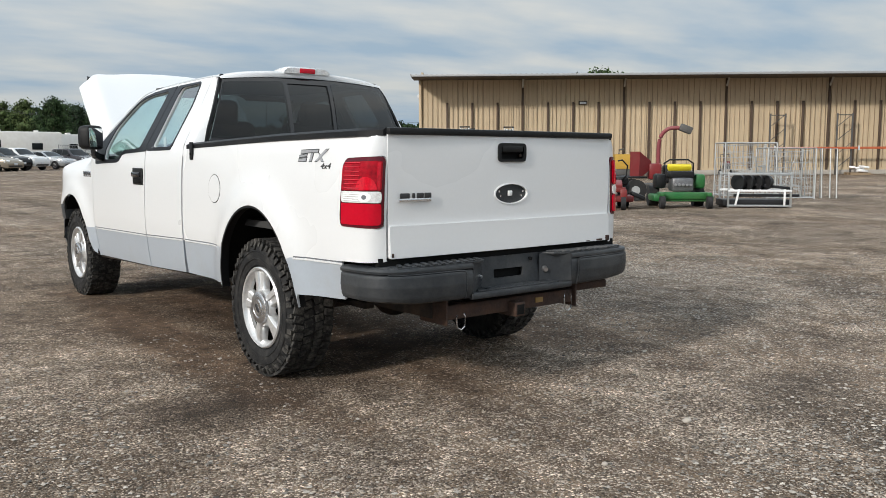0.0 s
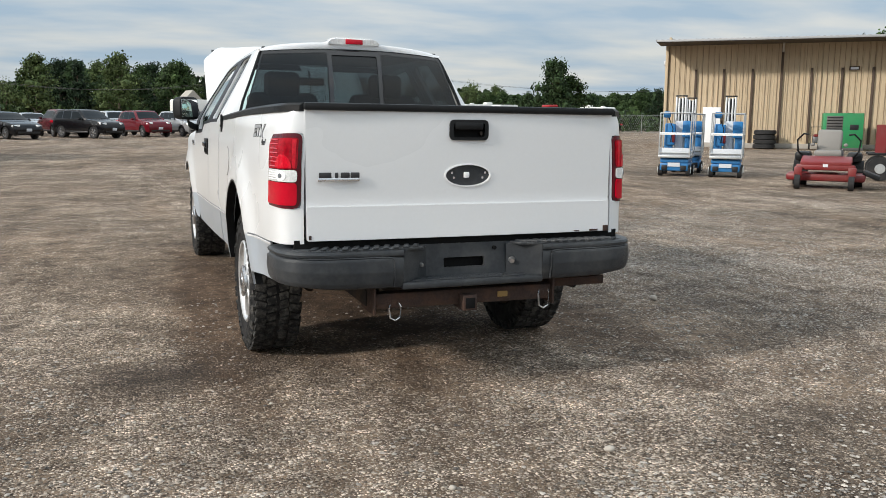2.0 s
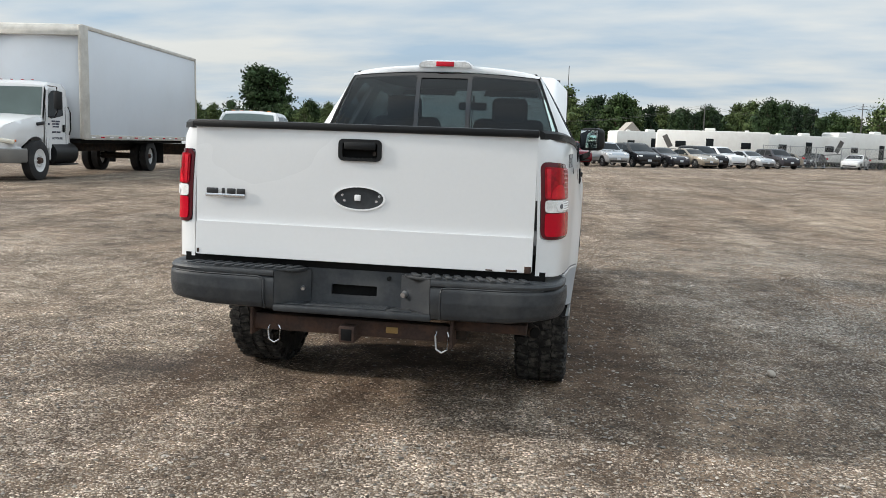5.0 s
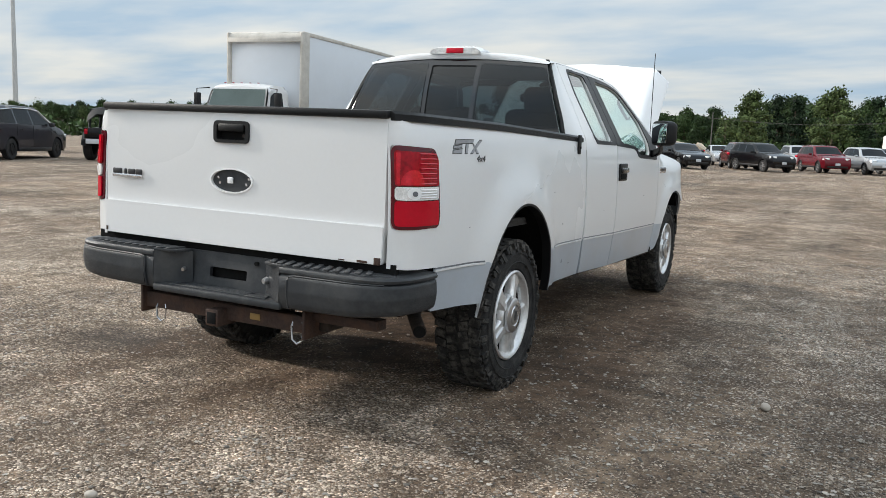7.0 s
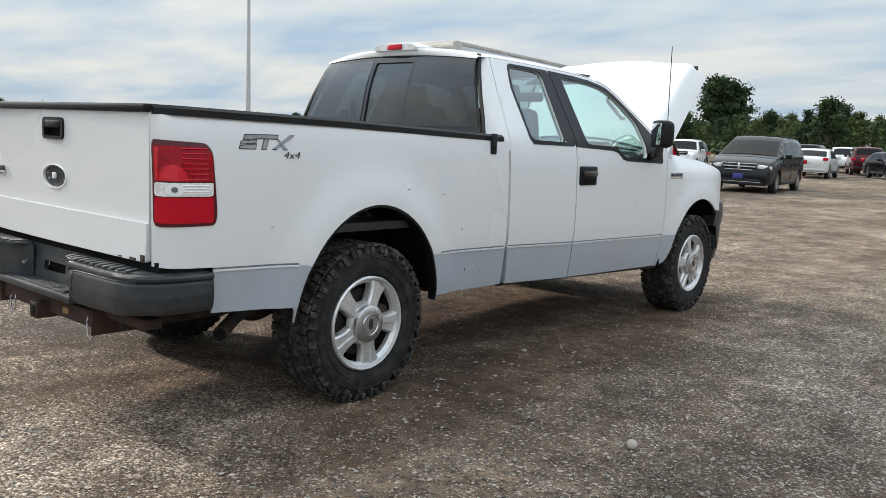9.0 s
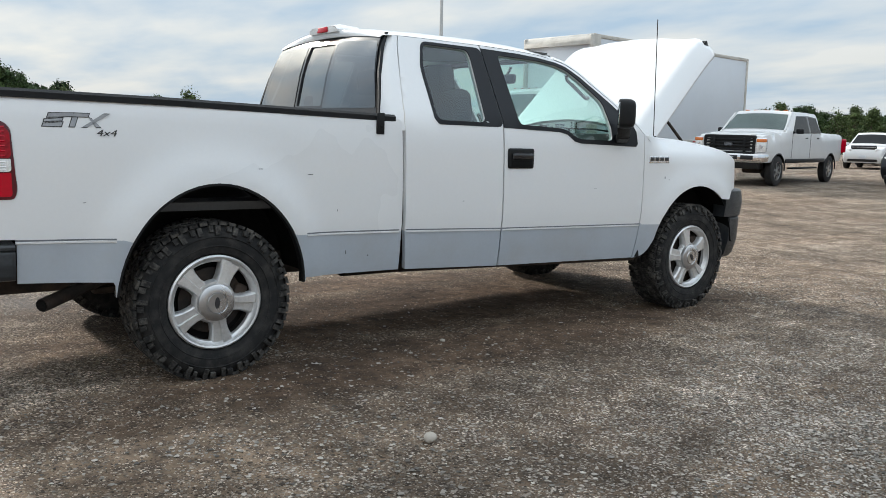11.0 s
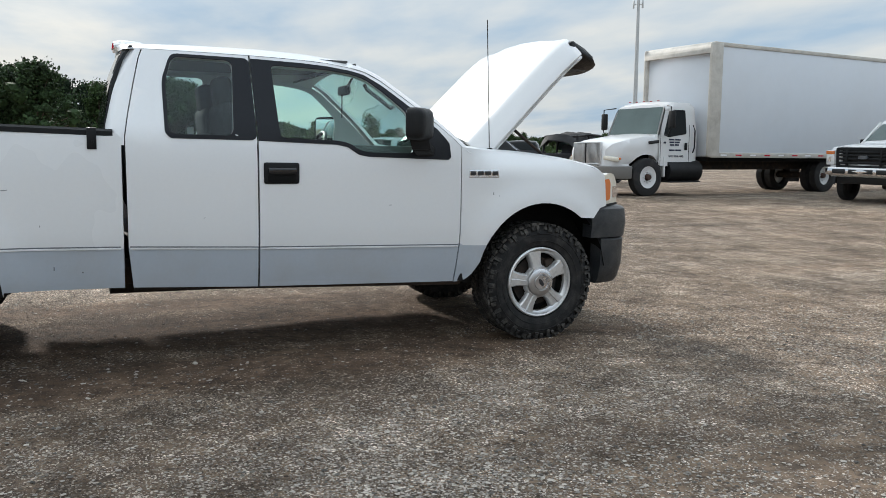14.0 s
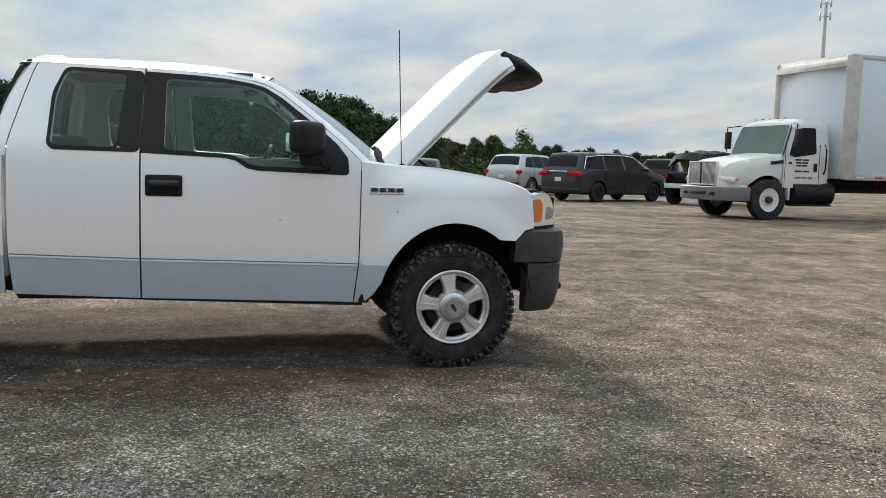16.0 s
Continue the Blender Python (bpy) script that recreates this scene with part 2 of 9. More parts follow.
M["far_glass_green"] = mat("far_glass_green", (0.085, 0.112, 0.106), 0.08, var=0.3, scale=1.2, spec=0.35)
M["seat_cloth"] = mat("seat_cloth", (0.055, 0.056, 0.06), 0.9, var=0.2, bump=0.3, bump_scale=400)
M["dash"] = mat("dash", (0.075, 0.076, 0.075), 0.6, var=0.12, bump=0.1, bump_scale=400)
M["bed_liner"] = mat("bed_liner", (0.05, 0.05, 0.05), 0.7, var=0.2, bump=0.3, bump_scale=200)
M["mirror"] = mat("mirror", (0.85, 0.87, 0.87), 0.02, metal=1.0, var=0.01)
M["badge_grey"] = mat("badge_grey", (0.13, 0.137, 0.15), 0.4, var=0.12)
M["badge_silver"] = mat("badge_silver", (0.30, 0.31, 0.325), 0.4, var=0.15, scale=30)
M["badge_dark"] = mat("badge_dark", (0.03, 0.03, 0.032), 0.4, var=0.1)
M["silver_badge"] = mat("silver_badge", (0.70, 0.71, 0.73), 0.2, metal=0.8, var=0.04)
M["white_decal"] = mat("white_decal", (0.8, 0.8, 0.8), 0.4, var=0.03)
M["yellow_tape"] = mat("yellow_tape", (0.26, 0.16, 0.05), 0.6, var=0.1)

# ---- mesh helpers ----
from mathutils.geometry import delaunay_2d_cdt


def mesh_object(name, bm, materials, parent=None, label="", smooth=35.0):
    me = bpy.data.meshes.new(name)
    bm.to_mesh(me)
    bm.free()
    for m in (materials if isinstance(materials, (list, tuple)) else [materials]):
        me.materials.append(m)
    me.polygons.foreach_set("use_smooth", [smooth > 0] * len(me.polygons))
    if smooth > 0:
        me.set_sharp_from_angle(angle=radians(smooth))
    ob = new(name, me)
    while parent and parent.parent and parent.parent.parent:
        parent = parent.parent
    if parent:
        ob.parent = parent
    if label:
        tagged(ob, label)
    return ob


def part(name, bm, material, parent, label="", smooth=35.0):
    return mesh_object(name, bm, material, parent, label, smooth)


def thing(name, label, category, m=None, group="", kind=""):
    """An empty at a thing's base, under which its parts go."""
    ob = new(name)
    ob.empty_display_size = 0.2
    if m is not None:
        ob.matrix_basis = m
    return tagged(ob, label, category, group, kind)


def B():
    return bmesh.new()


def box(bm, c, s, bev=0.0, rot=None, seg=2):
    m = Matrix.Translation(c)
    if rot is not None:
        m = m @ Euler([radians(a) for a in rot]).to_matrix().to_4x4()
    r = bmesh.ops.create_cube(bm, size=1.0, matrix=m @ Matrix.Diagonal((*s, 1)))
    if bev:
        es = list({e for v in r["verts"] for e in v.link_edges})
        bmesh.ops.bevel(bm, geom=es, offset=bev, segments=seg, affect="EDGES", profile=0.5)
    return bm


def cyl(bm, a, b, r, r2=None, seg=16, caps=True):
    a, b = Vector(a), Vector(b)
    d = b - a
    q = d.to_track_quat("Z", "Y").to_matrix().to_4x4()
    bmesh.ops.create_cone(bm, cap_ends=caps, segments=seg, radius1=r, radius2=r if r2 is None else r2, depth=d.length, matrix=Matrix.Translation((a + b) / 2) @ q)
    return bm


def loft(bm, rings, closed=True, caps=True, flip=False):
    """Rings of points, each of the same length, joined by quads."""
    vs = [[bm.verts.new(p) for p in ring] for ring in rings]
    n = len(vs[0])
    for a, b in zip(vs, vs[1:]):
        for i in range(n if closed else n - 1):
            j = (i + 1) % n
            q = (a[i], a[j], b[j], b[i])
            try:
                bm.faces.new(q[::-1] if flip else q)
            except ValueError:
                pass
    if caps and closed:
        bm.faces.new(vs[0][::-1] if not flip else vs[0])
        bm.faces.new(vs[-1] if not flip else vs[-1][::-1])
    return vs


def tube(bm, pts, r, seg=8):
    pts = [Vector(p) for p in pts]
    rings = []
    for i, p in enumerate(pts):
        d = (pts[min(i + 1, len(pts) - 1)] - pts[max(i - 1, 0)]).normalized()
        up = Vector((0, 0, 1)) if abs(d.z) < 0.95 else Vector((1, 0, 0))
        a = d.cross(up).normalized()
        b = a.cross(d)
        rings.append([p + r * (math.cos(t) * a + math.sin(t) * b) for t in (2 * math.pi * k / seg for k in range(seg))])
    loft(bm, rings)
    return bm


def prism(bm, poly, axis, a, b, bev=0.0):
    """A flat outline (two coordinates) drawn out along an axis from a to b."""
    def put(u, v, w):
        return {"x": (w, u, v), "y": (u, w, v), "z": (u, v, w)}[axis]
    r0 = [bm.verts.new(put(u, v, a)) for u, v in poly]
    r1 = [bm.verts.new(put(u, v, b)) for u, v in poly]
    fs = [bm.faces.new(r0), bm.faces.new(r1[::-1])]
    for i in range(len(poly)):
        j = (i + 1) % len(poly)
        fs.append(bm.faces.new((r0[j], r0[i], r1[i], r1[j])))
    bmesh.ops.recalc_face_normals(bm, faces=fs)
    if bev:
        bmesh.ops.bevel(bm, geom=list({e for f in fs for e in f.edges}), offset=bev, segments=2, affect="EDGES", profile=0.5)
    return bm


def revolve(bm, profile, seg=48, centre=(0, 0, 0), axis="x", closed=True):
    """profile: (distance along the axis, radius)."""
    rings = []
    for k in range(seg):
        t = 2 * math.pi * k / seg
        c, s = math.cos(t), math.sin(t)
        ring = []
        for a, r in profile:
            p = {"x": (a, r * c, r * s), "y": (r * c, a, r * s), "z": (r * c, r * s, a)}[axis]
            ring.append(Vector(p) + Vector(centre))
        rings.append(ring)
    rings.append(rings[0])
    vs = [[bm.verts.new(p) for p in ring] for ring in rings[:-1]]
    n = len(profile)
    for k in range(seg):
        a, b = vs[k], vs[(k + 1) % seg]
        for i in range(n if closed else n - 1):
            j = (i + 1) % n
            bm.faces.new((a[i], a[j], b[j], b[i]))
    bmesh.ops.recalc_face_normals(bm, faces=bm.faces[:])
    return bm


def inside(p, poly):
    x, y = p
    hit = False
    for (x1, y1), (x2, y2) in zip(poly, poly[1:] + poly[:1]):
        if (y1 > y) != (y2 > y) and x < (x2 - x1) * (y - y1) / (y2 - y1) + x1:
            hit = not hit
    return hit


def gap_to(p, poly):
    best = 9e9
    for (x1, y1), (x2, y2) in zip(poly, poly[1:] + poly[:1]):
        dx, dy = x2 - x1, y2 - y1
        k = max(0, min(1, ((p[0] - x1) * dx + (p[1] - y1) * dy) / (dx * dx + dy * dy + 1e-12)))
        best = min(best, math.hypot(p[0] - x1 - k * dx, p[1] - y1 - k * dy))
    return best


def dense(poly, step, closed=True):
    out = []
    for (x1, y1), (x2, y2) in zip(poly, (poly[1:] + poly[:1]) if closed else poly[1:]):
        n = max(1, math.ceil(math.hypot(x2 - x1, y2 - y1) / step))
        out += [(x1 + (x2 - x1) * k / n, y1 + (y2 - y1) * k / n) for k in range(n)]
    return out if closed else out + [poly[-1]]


def rounded(poly, r, n=4):
    """An outline with its corners rounded off."""
    out = []
    m = len(poly)
    for i in range(m):
        p, a, b = Vector(poly[i]), Vector(poly[i - 1]), Vector(poly[(i + 1) % m])
        da, db = a - p, b - p
        k = min(r, da.length * 0.45, db.length * 0.45)
        s, e = p + da.normalized() * k, p + db.normalized() * k
        for j in range(n + 1):
            t = j / n
            q = s * (1 - t) ** 2 + p * 2 * t * (1 - t) + e * t * t
            out.append((q.x, q.y))
    return out


def surf_panel(outline, pos, holes=(), step=0.06, thick=0.02, line=None, bm=None, rings=()):
    """A sheet with an outline (and holes) in its own two coordinates, laid on the surface pos(u, v), with thickness inwards.
    line(u): below this v the second material is used. rings: insets at which extra points follow the outline."""
    bm = bm or bmesh.new()
    loops = [dense(list(outline), step)] + [dense(list(h), step) for h in holes]
    pts, edges = [], []
    for lp in loops:
        i0 = len(pts)
        pts += lp
        edges += [(i0 + i, i0 + (i + 1) % len(lp)) for i in range(len(lp))]
    us, vs = [p[0] for p in loops[0]], [p[1] for p in loops[0]]
    if line:
        du = dense([(min(us), 0), (max(us), 0)], step, False)
        cand = [(u, line(u)) for u, _ in du]
        cand = [p for p in cand if inside(p, loops[0]) and gap_to(p, loops[0]) > step * 0.2]
        i0 = len(pts)
        pts += cand
        edges += [(i0 + i, i0 + i + 1) for i in range(len(cand) - 1) if cand[i + 1][0] - cand[i][0] < step * 1.5]
    nu, nv = max(2, int((max(us) - min(us)) / step)), max(2, int((max(vs) - min(vs)) / step))
    for i in range(1, nu):
        for j in range(1, nv):
            p = (min(us) + (max(us) - min(us)) * i / nu + 0.0007 * (j % 3), min(vs) + (max(vs) - min(vs)) * j / nv + 0.0005 * (i % 3))
            if not inside(p, loops[0]) or any(inside(p, h) for h in loops[1:]) or any(gap_to(p, h) < step * 0.45 for h in loops):
                continue
            if line and abs(p[1] - line(p[0])) < step * 0.4:
                continue
            pts.append(p)
    v2, _, faces, _, _, _ = delaunay_2d_cdt([Vector(p) for p in pts], edges, [], 0, 1e-5)
    keep = []
    for f in faces:
        c = (sum(v2[i].x for i in f) / len(f), sum(v2[i].y for i in f) / len(f))
        if inside(c, loops[0]) and not any(inside(c, h) for h in loops[1:]):
            keep.append((f, c))
    h = 1e-3
    outer, inner = [], []
    for p in v2:
        q = Vector(pos(p.x, p.y))
        a = Vector(pos(p.x + h, p.y)) - Vector(pos(p.x - h, p.y))
        b = Vector(pos(p.x, p.y + h)) - Vector(pos(p.x, p.y - h))
        nrm = a.cross(b)
        nrm = nrm.normalized() if nrm.length > 1e-12 else Vector((1, 0, 0))
        outer.append((q, nrm))
    # the sheet's outward side is where its normal leads away from the middle of the thing
    mid = sum((q for q, _ in outer), Vector()) / len(outer)
    avg = sum((n for _, n in outer), Vector())
    sign = 1.0 if avg.dot(Vector((mid.x, 0, 0)) if abs(avg.x) > max(abs(avg.y), abs(avg.z)) else Vector((0, mid.y - 1.6, 0)) if abs(avg.y) > abs(avg.z) else Vector((0, 0, 1))) >= 0 else -1.0
    vo = [bm.verts.new(q) for q, _ in outer]
    vi = [bm.verts.new(q - n * sign * thick) for q, n in outer] if thick else None
    count = {}
    for f, c in keep:
        g = list(f) if sign > 0 else list(f)[::-1]
        face = bm.faces.new([vo[i] for i in g])
        idx = 1 if line and c[1] < line(c[0]) else 0
        face.material_index = idx
        if thick:
            bm.faces.new([vi[i] for i in g[::-1]]).material_index = idx
        for i, j in zip(g, g[1:] + g[:1]):
            count[(i, j)] = idx
    if thick:
        for (i, j), idx in count.items():
            if (j, i) not in count:
                bm.faces.new((vo[j], vo[i], vi[i], vi[j])).material_index = idx
    for v in [v for v in bm.verts if not v.link_faces]:
        bm.verts.remove(v)
    return bm


def lerp_table(table):
    xs, ys = [p[0] for p in table], [p[1] for p in table]
    return lambda t: float(np.interp(t, xs, ys))


def arc(cx, cz, a, b, d0, d1, n):
    return [(cx + a * math.cos(radians(d0 + (d1 - d0) * k / n)), cz + b * math.sin(radians(d0 + (d1 - d0) * k / n))) for k in range(n + 1)]


def sweep_plan(bm, path, profile, caps=True):
    """A profile of (inward offset, height) drawn along a line in plan; inward is to the left of the way."""
    path = [Vector(p) for p in path]
    rings = []
    for i, p in enumerate(path):
        d = (path[min(i + 1, len(path) - 1)] - path[max(i - 1, 0)]).normalized()
        nrm = Vector((-d.y, d.x))
        rings.append([(p.x + nrm.x * o, p.y + nrm.y * o, z) for o, z in profile])
    vs = loft(bm, rings, True, caps)
    bmesh.ops.recalc_face_normals(bm, faces=bm.faces[:])
    return vs


def spline(pts, n=6):
    """Catmull-Rom through points of any dimension."""
    ps = [Vector(p) for p in pts]
    ps = [2 * ps[0] - ps[1]] + ps + [2 * ps[-1] - ps[-2]]
    out = []
    for i in range(1, len(ps) - 2):
        p0, p1, p2, p3 = ps[i - 1:i + 3]
        for k in range(n):
            t = k / n
            out.append(0.5 * ((2 * p1) + (p2 - p0) * t + (2 * p0 - 5 * p1 + 4 * p2 - p3) * t * t + (3 * p1 - p0 - 3 * p2 + p3) * t ** 3))
    return out + [ps[-2]]

# ---- the yard's ground: level far off, with a slight fall under the truck ----
SLOPE_X, SLOPE_Y = -0.00956, -0.00446


def smooth01(t):
    t = max(0.0, min(1.0, t))
    return t * t * (3 - 2 * t)


def ground_z(x, y):
    r = math.hypot(x, y - 1.8)
    near = 1 - smooth01((r - 7.0) / 8.0)
    far = SLOPE_X * min(x, 32.0) if x > 0 else 0.12 * smooth01((-x - 2.0) / 10.0)
    return (SLOPE_X * x + SLOPE_Y * y) * near + far * (1 - near)


def uneven(x, y):
    r = math.hypot(x - 1, y - 1.8)
    if r > 60:
        return 0.0
    w = 1 - smooth01((r - 15) / 45)
    v = Vector((x, y, 0))
    return w * (0.012 * noise.noise(v * 0.55) + 0.006 * noise.noise(v * 2.3) + 0.004 * noise.noise(v * 7.0))


def axis_steps(centre, half, fine, far):
    a = [centre + fine * k for k in range(-int(half / fine), int(half / fine) + 1)]
    step, hi, lo = fine, a[-1], a[0]
    while hi < far:
        step *= 1.13
        hi, lo = hi + step, lo - step
        a = [lo] + a + [hi]
    return a


gx, gy = axis_steps(1.0, 8.0, 0.07, 2600), axis_steps(1.5, 8.0, 0.07, 2600)
g_verts = [(x, y, ground_z(x, y) + uneven(x, y)) for y in gy for x in gx]
g_n = len(gx)
g_faces = [(j * g_n + i, j * g_n + i + 1, (j + 1) * g_n + i + 1, (j + 1) * g_n + i) for j in range(len(gy) - 1) for i in range(g_n - 1)]
g_me = bpy.data.meshes.new("ground")
g_me.from_pydata(g_verts, [], g_faces)
g_me.polygons.foreach_set("use_smooth", [True] * len(g_me.polygons))


def ground_material():
    m = bpy.data.materials.new("gravel_ground")
    m.use_nodes = True
    n, l = m.node_tree.nodes, m.node_tree.links
    b = n["Principled BSDF"]
    co = n.new("ShaderNodeTexCoord").outputs["Object"]

    def nz(scale, detail=6.0, rough=0.6, dist=0.0, vec=co):
        t = n.new("ShaderNodeTexNoise")
        t.inputs["Scale"].default_value, t.inputs["Detail"].default_value = scale, detail
        t.inputs["Roughness"].default_value, t.inputs["Distortion"].default_value = rough, dist
        l.new(vec, t.inputs["Vector"])
        return t.outputs["Fac"]

    def ramp(src, p0, p1, c0=(0, 0, 0), c1=(1, 1, 1)):
        r = n.new("ShaderNodeValToRGB")
        r.color_ramp.elements[0].position, r.color_ramp.elements[0].color = p0, (*c0, 1)
        r.color_ramp.elements[1].position, r.color_ramp.elements[1].color = p1, (*c1, 1)
        l.new(src, r.inputs[0])
        return r.outputs[0]

    def mix(f, a, c, mode="MIX"):
        x = n.new("ShaderNodeMix")
        x.data_type, x.blend_type = "RGBA", mode
        if isinstance(f, float):
            x.inputs["Factor"].default_value = f
        else:
            l.new(f, x.inputs["Factor"])
        for s, k in ((a, "A"), (c, "B")):
            if isinstance(s, tuple):
                x.inputs[k].default_value = (*s, 1)
            else:
                l.new(s, x.inputs[k])
        return x.outputs["Result"]

    def vor(scale, feature="F1"):
        v = n.new("ShaderNodeTexVoronoi")
        v.feature = feature
        v.inputs["Scale"].default_value = scale
        l.new(co, v.inputs["Vector"])
        return v

    def streaks(angle, sx, sy):
        mp = n.new("ShaderNodeMapping")
        mp.inputs["Rotation"].default_value = (0, 0, radians(angle))
        mp.inputs["Scale"].default_value = (sx, sy, 1)
        l.new(co, mp.inputs["Vector"])
        return mp.outputs[0]

    def math_node(op, a, c=None):
        x = n.new("ShaderNodeMath")
        x.operation = op
        for k, v in enumerate((a, c)):
            if v is None:
                continue
            if isinstance(v, float):
                x.inputs[k].default_value = v
            else:
                l.new(v, x.inputs[k])
        return x.outputs[0]

    def spot(cx, cy, rx, ry, turn=0.0, soft=0.55):
        """A ragged patch round a place on the ground: 1 inside, 0 outside."""
        mp = n.new("ShaderNodeMapping")
        mp.vector_type = "TEXTURE"
        mp.inputs["Location"].default_value = (cx, cy, 0)
        mp.inputs["Rotation"].default_value = (0, 0, radians(turn))
        mp.inputs["Scale"].default_value = (rx, ry, 1000.0)
        l.new(co, mp.inputs["Vector"])
        ln = n.new("ShaderNodeVectorMath")
        ln.operation = "LENGTH"
        l.new(mp.outputs[0], ln.inputs[0])
        ragged = math_node("ADD", ln.outputs["Value"], math_node("MULTIPLY", math_node("SUBTRACT", nz(2.2, 6, 0.65), 0.5), 1.3))
        return ramp(ragged, 1.0 - soft, 1.0 + soft * 0.4, (1, 1, 1), (0, 0, 0))

    # packed brown dirt below, loose stone of three sizes in drifts and between the wheel tracks over it
    dirt = mix(ramp(nz(0.7, 8, 0.65), 0.35, 0.68), (0.140, 0.104, 0.076), (0.285, 0.216, 0.158))
    dirt = mix(ramp(nz(14.0, 6, 0.7), 0.40, 0.64), dirt, (0.055, 0.043, 0.034))
    # bare dirt under and beside the truck; further down it also carries painted shade
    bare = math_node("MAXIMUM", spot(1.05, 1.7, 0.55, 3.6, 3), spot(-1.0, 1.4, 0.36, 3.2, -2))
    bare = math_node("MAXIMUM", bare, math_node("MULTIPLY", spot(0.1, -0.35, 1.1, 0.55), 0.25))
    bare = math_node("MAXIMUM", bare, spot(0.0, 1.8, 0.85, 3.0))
    drifts = ramp(nz(0.36, 9, 0.66, 0.5), 0.40, 0.58)
    tracks = ramp(nz(1.0, 7, 0.62, 0.25, streaks(-38, 0.70, 0.075)), 0.42, 0.58)
    cover = math_node("ADD", math_node("MULTIPLY", drifts, 0.52), math_node("MULTIPLY", tracks, 0.46))
    cover = math_node("ADD", cover, 0.10)
    cover = math_node("MULTIPLY", cover, math_node("SUBTRACT", 1.0, math_node("MULTIPLY", bare, 0.80)))
    col, height = dirt, None
    grey = math_node("MAXIMUM", math_node("MULTIPLY", ramp(nz(0.11, 4, 0.5), 0.40, 0.60), 0.4), spot(3.3, 2.6, 2.7, 5.2, 0, 0.8))
    for scale, lo, hi, cool, wgt in ((135.0, (0.050, 0.037, 0.028), (0.53, 0.45, 0.365), (0.56, 0.53, 0.49), 1.0), (82.0, (0.055, 0.042, 0.033), (0.60, 0.515, 0.42), (0.66, 0.63, 0.59), 0.80), (50.0, (0.07, 0.055, 0.044), (0.54, 0.465, 0.385), (0.60, 0.575, 0.54), 0.30)):
        v = vor(scale)
        sep = n.new("ShaderNodeSeparateColor")
        l.new(v.outputs["Color"], sep.inputs[0])
        there = math_node("LESS_THAN", sep.outputs[1], math_node("MULTIPLY", cover, wgt))
        body = math_node("LESS_THAN", v.outputs["Distance"], 0.52)
        mask = math_node("MULTIPLY", there, body)
        tone = math_node("POWER", sep.outputs[0], 1.8)
        stone = mix(ramp(tone, 0.0, 0.95), lo, mix(grey, hi, cool))
        col = mix(mask, col, stone)
        dome = math_node("MULTIPLY", mask, math_node("SUBTRACT", 0.62, v.outputs["Distance"]))
        dome = math_node("MULTIPLY", dome, 80.0 / scale)
        height = dome if height is None else math_node("MAXIMUM", height, dome)
    # broad tones: dried and trodden patches, ruts and clods
    col = mix(1.0, col, ramp(nz(0.23, 8, 0.62, 0.4), 0.36, 0.64, (0.78,) * 3, (1.28, 1.27, 1.26)), "MULTIPLY")
    col = mix(1.0, col, ramp(nz(1.6, 10, 0.74), 0.38, 0.62, (0.62, 0.60, 0.58), (1.32,) * 3), "MULTIPLY")
    col = mix(1.0, col, ramp(nz(7.0, 6, 0.7), 0.38, 0.64, (0.70, 0.69, 0.67), (1.32,) * 3), "MULTIPLY")
    col = mix(1.0, col, ramp(nz(1.0, 9, 0.72, 0.3, streaks(-52, 1.5, 0.11)), 0.38, 0.60, (0.80, 0.79, 0.78), (1.16,) * 3), "MULTIPLY")
    # pale dust, dark damp stains, and some truck shadow put into the colour
    col = mix(ramp(nz(0.16, 7, 0.62, 0.6), 0.55, 0.78, c1=(0.45,) * 3), col, mix(0.5, col, (0.36, 0.285, 0.21)))
    # dark bare soil, deepened with the truck's shade put into the colour
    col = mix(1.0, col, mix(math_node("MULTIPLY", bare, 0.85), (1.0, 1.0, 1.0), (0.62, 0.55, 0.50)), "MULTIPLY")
    damp_shade = math_node("MAXIMUM", ramp(nz(0.30, 8, 0.6, 0.5), 0.58, 0.70, c1=(0.66,) * 3), math_node("MULTIPLY", spot(-1.48, -0.42, 0.44, 0.40, 0, 0.7), 0.95))
    damp_shade = math_node("MAXIMUM", damp_shade, math_node("MULTIPLY", spot(1.15, -2.15, 1.0, 0.52, 20, 0.8), 0.66))
    damp_shade = math_node("MAXIMUM", damp_shade, math_node("MULTIPLY", spot(0.75, -2.75, 1.05, 0.48, 52, 0.8), 0.78))
    # darker patches right of the truck and ahead of its front wheel
    damp_shade = math_node("MAXIMUM", damp_shade, math_node("MULTIPLY", spot(2.5, 0.3, 1.1, 0.45, 80, 0.8), 0.40))
    damp_shade = math_node("MAXIMUM", damp_shade, math_node("MULTIPLY", spot(1.8, 4.5, 0.75, 0.55, 20, 0.8), 0.62))
    # the truck's shadow painted in with a track, behind its right rear
    damp_shade = math_node("MAXIMUM", damp_shade, math_node("MULTIPLY", spot(1.9, -1.25, 1.9, 1.15, 35, 0.85), 0.34))
    col = mix(damp_shade, col, mix(1.0, col, (0.27, 0.24, 0.21), "MULTIPLY"))
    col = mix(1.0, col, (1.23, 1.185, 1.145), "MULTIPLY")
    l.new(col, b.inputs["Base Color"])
    l.new(ramp(damp_shade, 0.0, 1.0, (0.92,) * 3, (0.66,) * 3), b.inputs["Roughness"])
    b.inputs["Specular IOR Level"].default_value = 0.22
    # relief: stones and clods
    rough_h = math_node("MULTIPLY", nz(60.0, 6, 0.72), 0.55)
    bp = n.new("ShaderNodeBump")
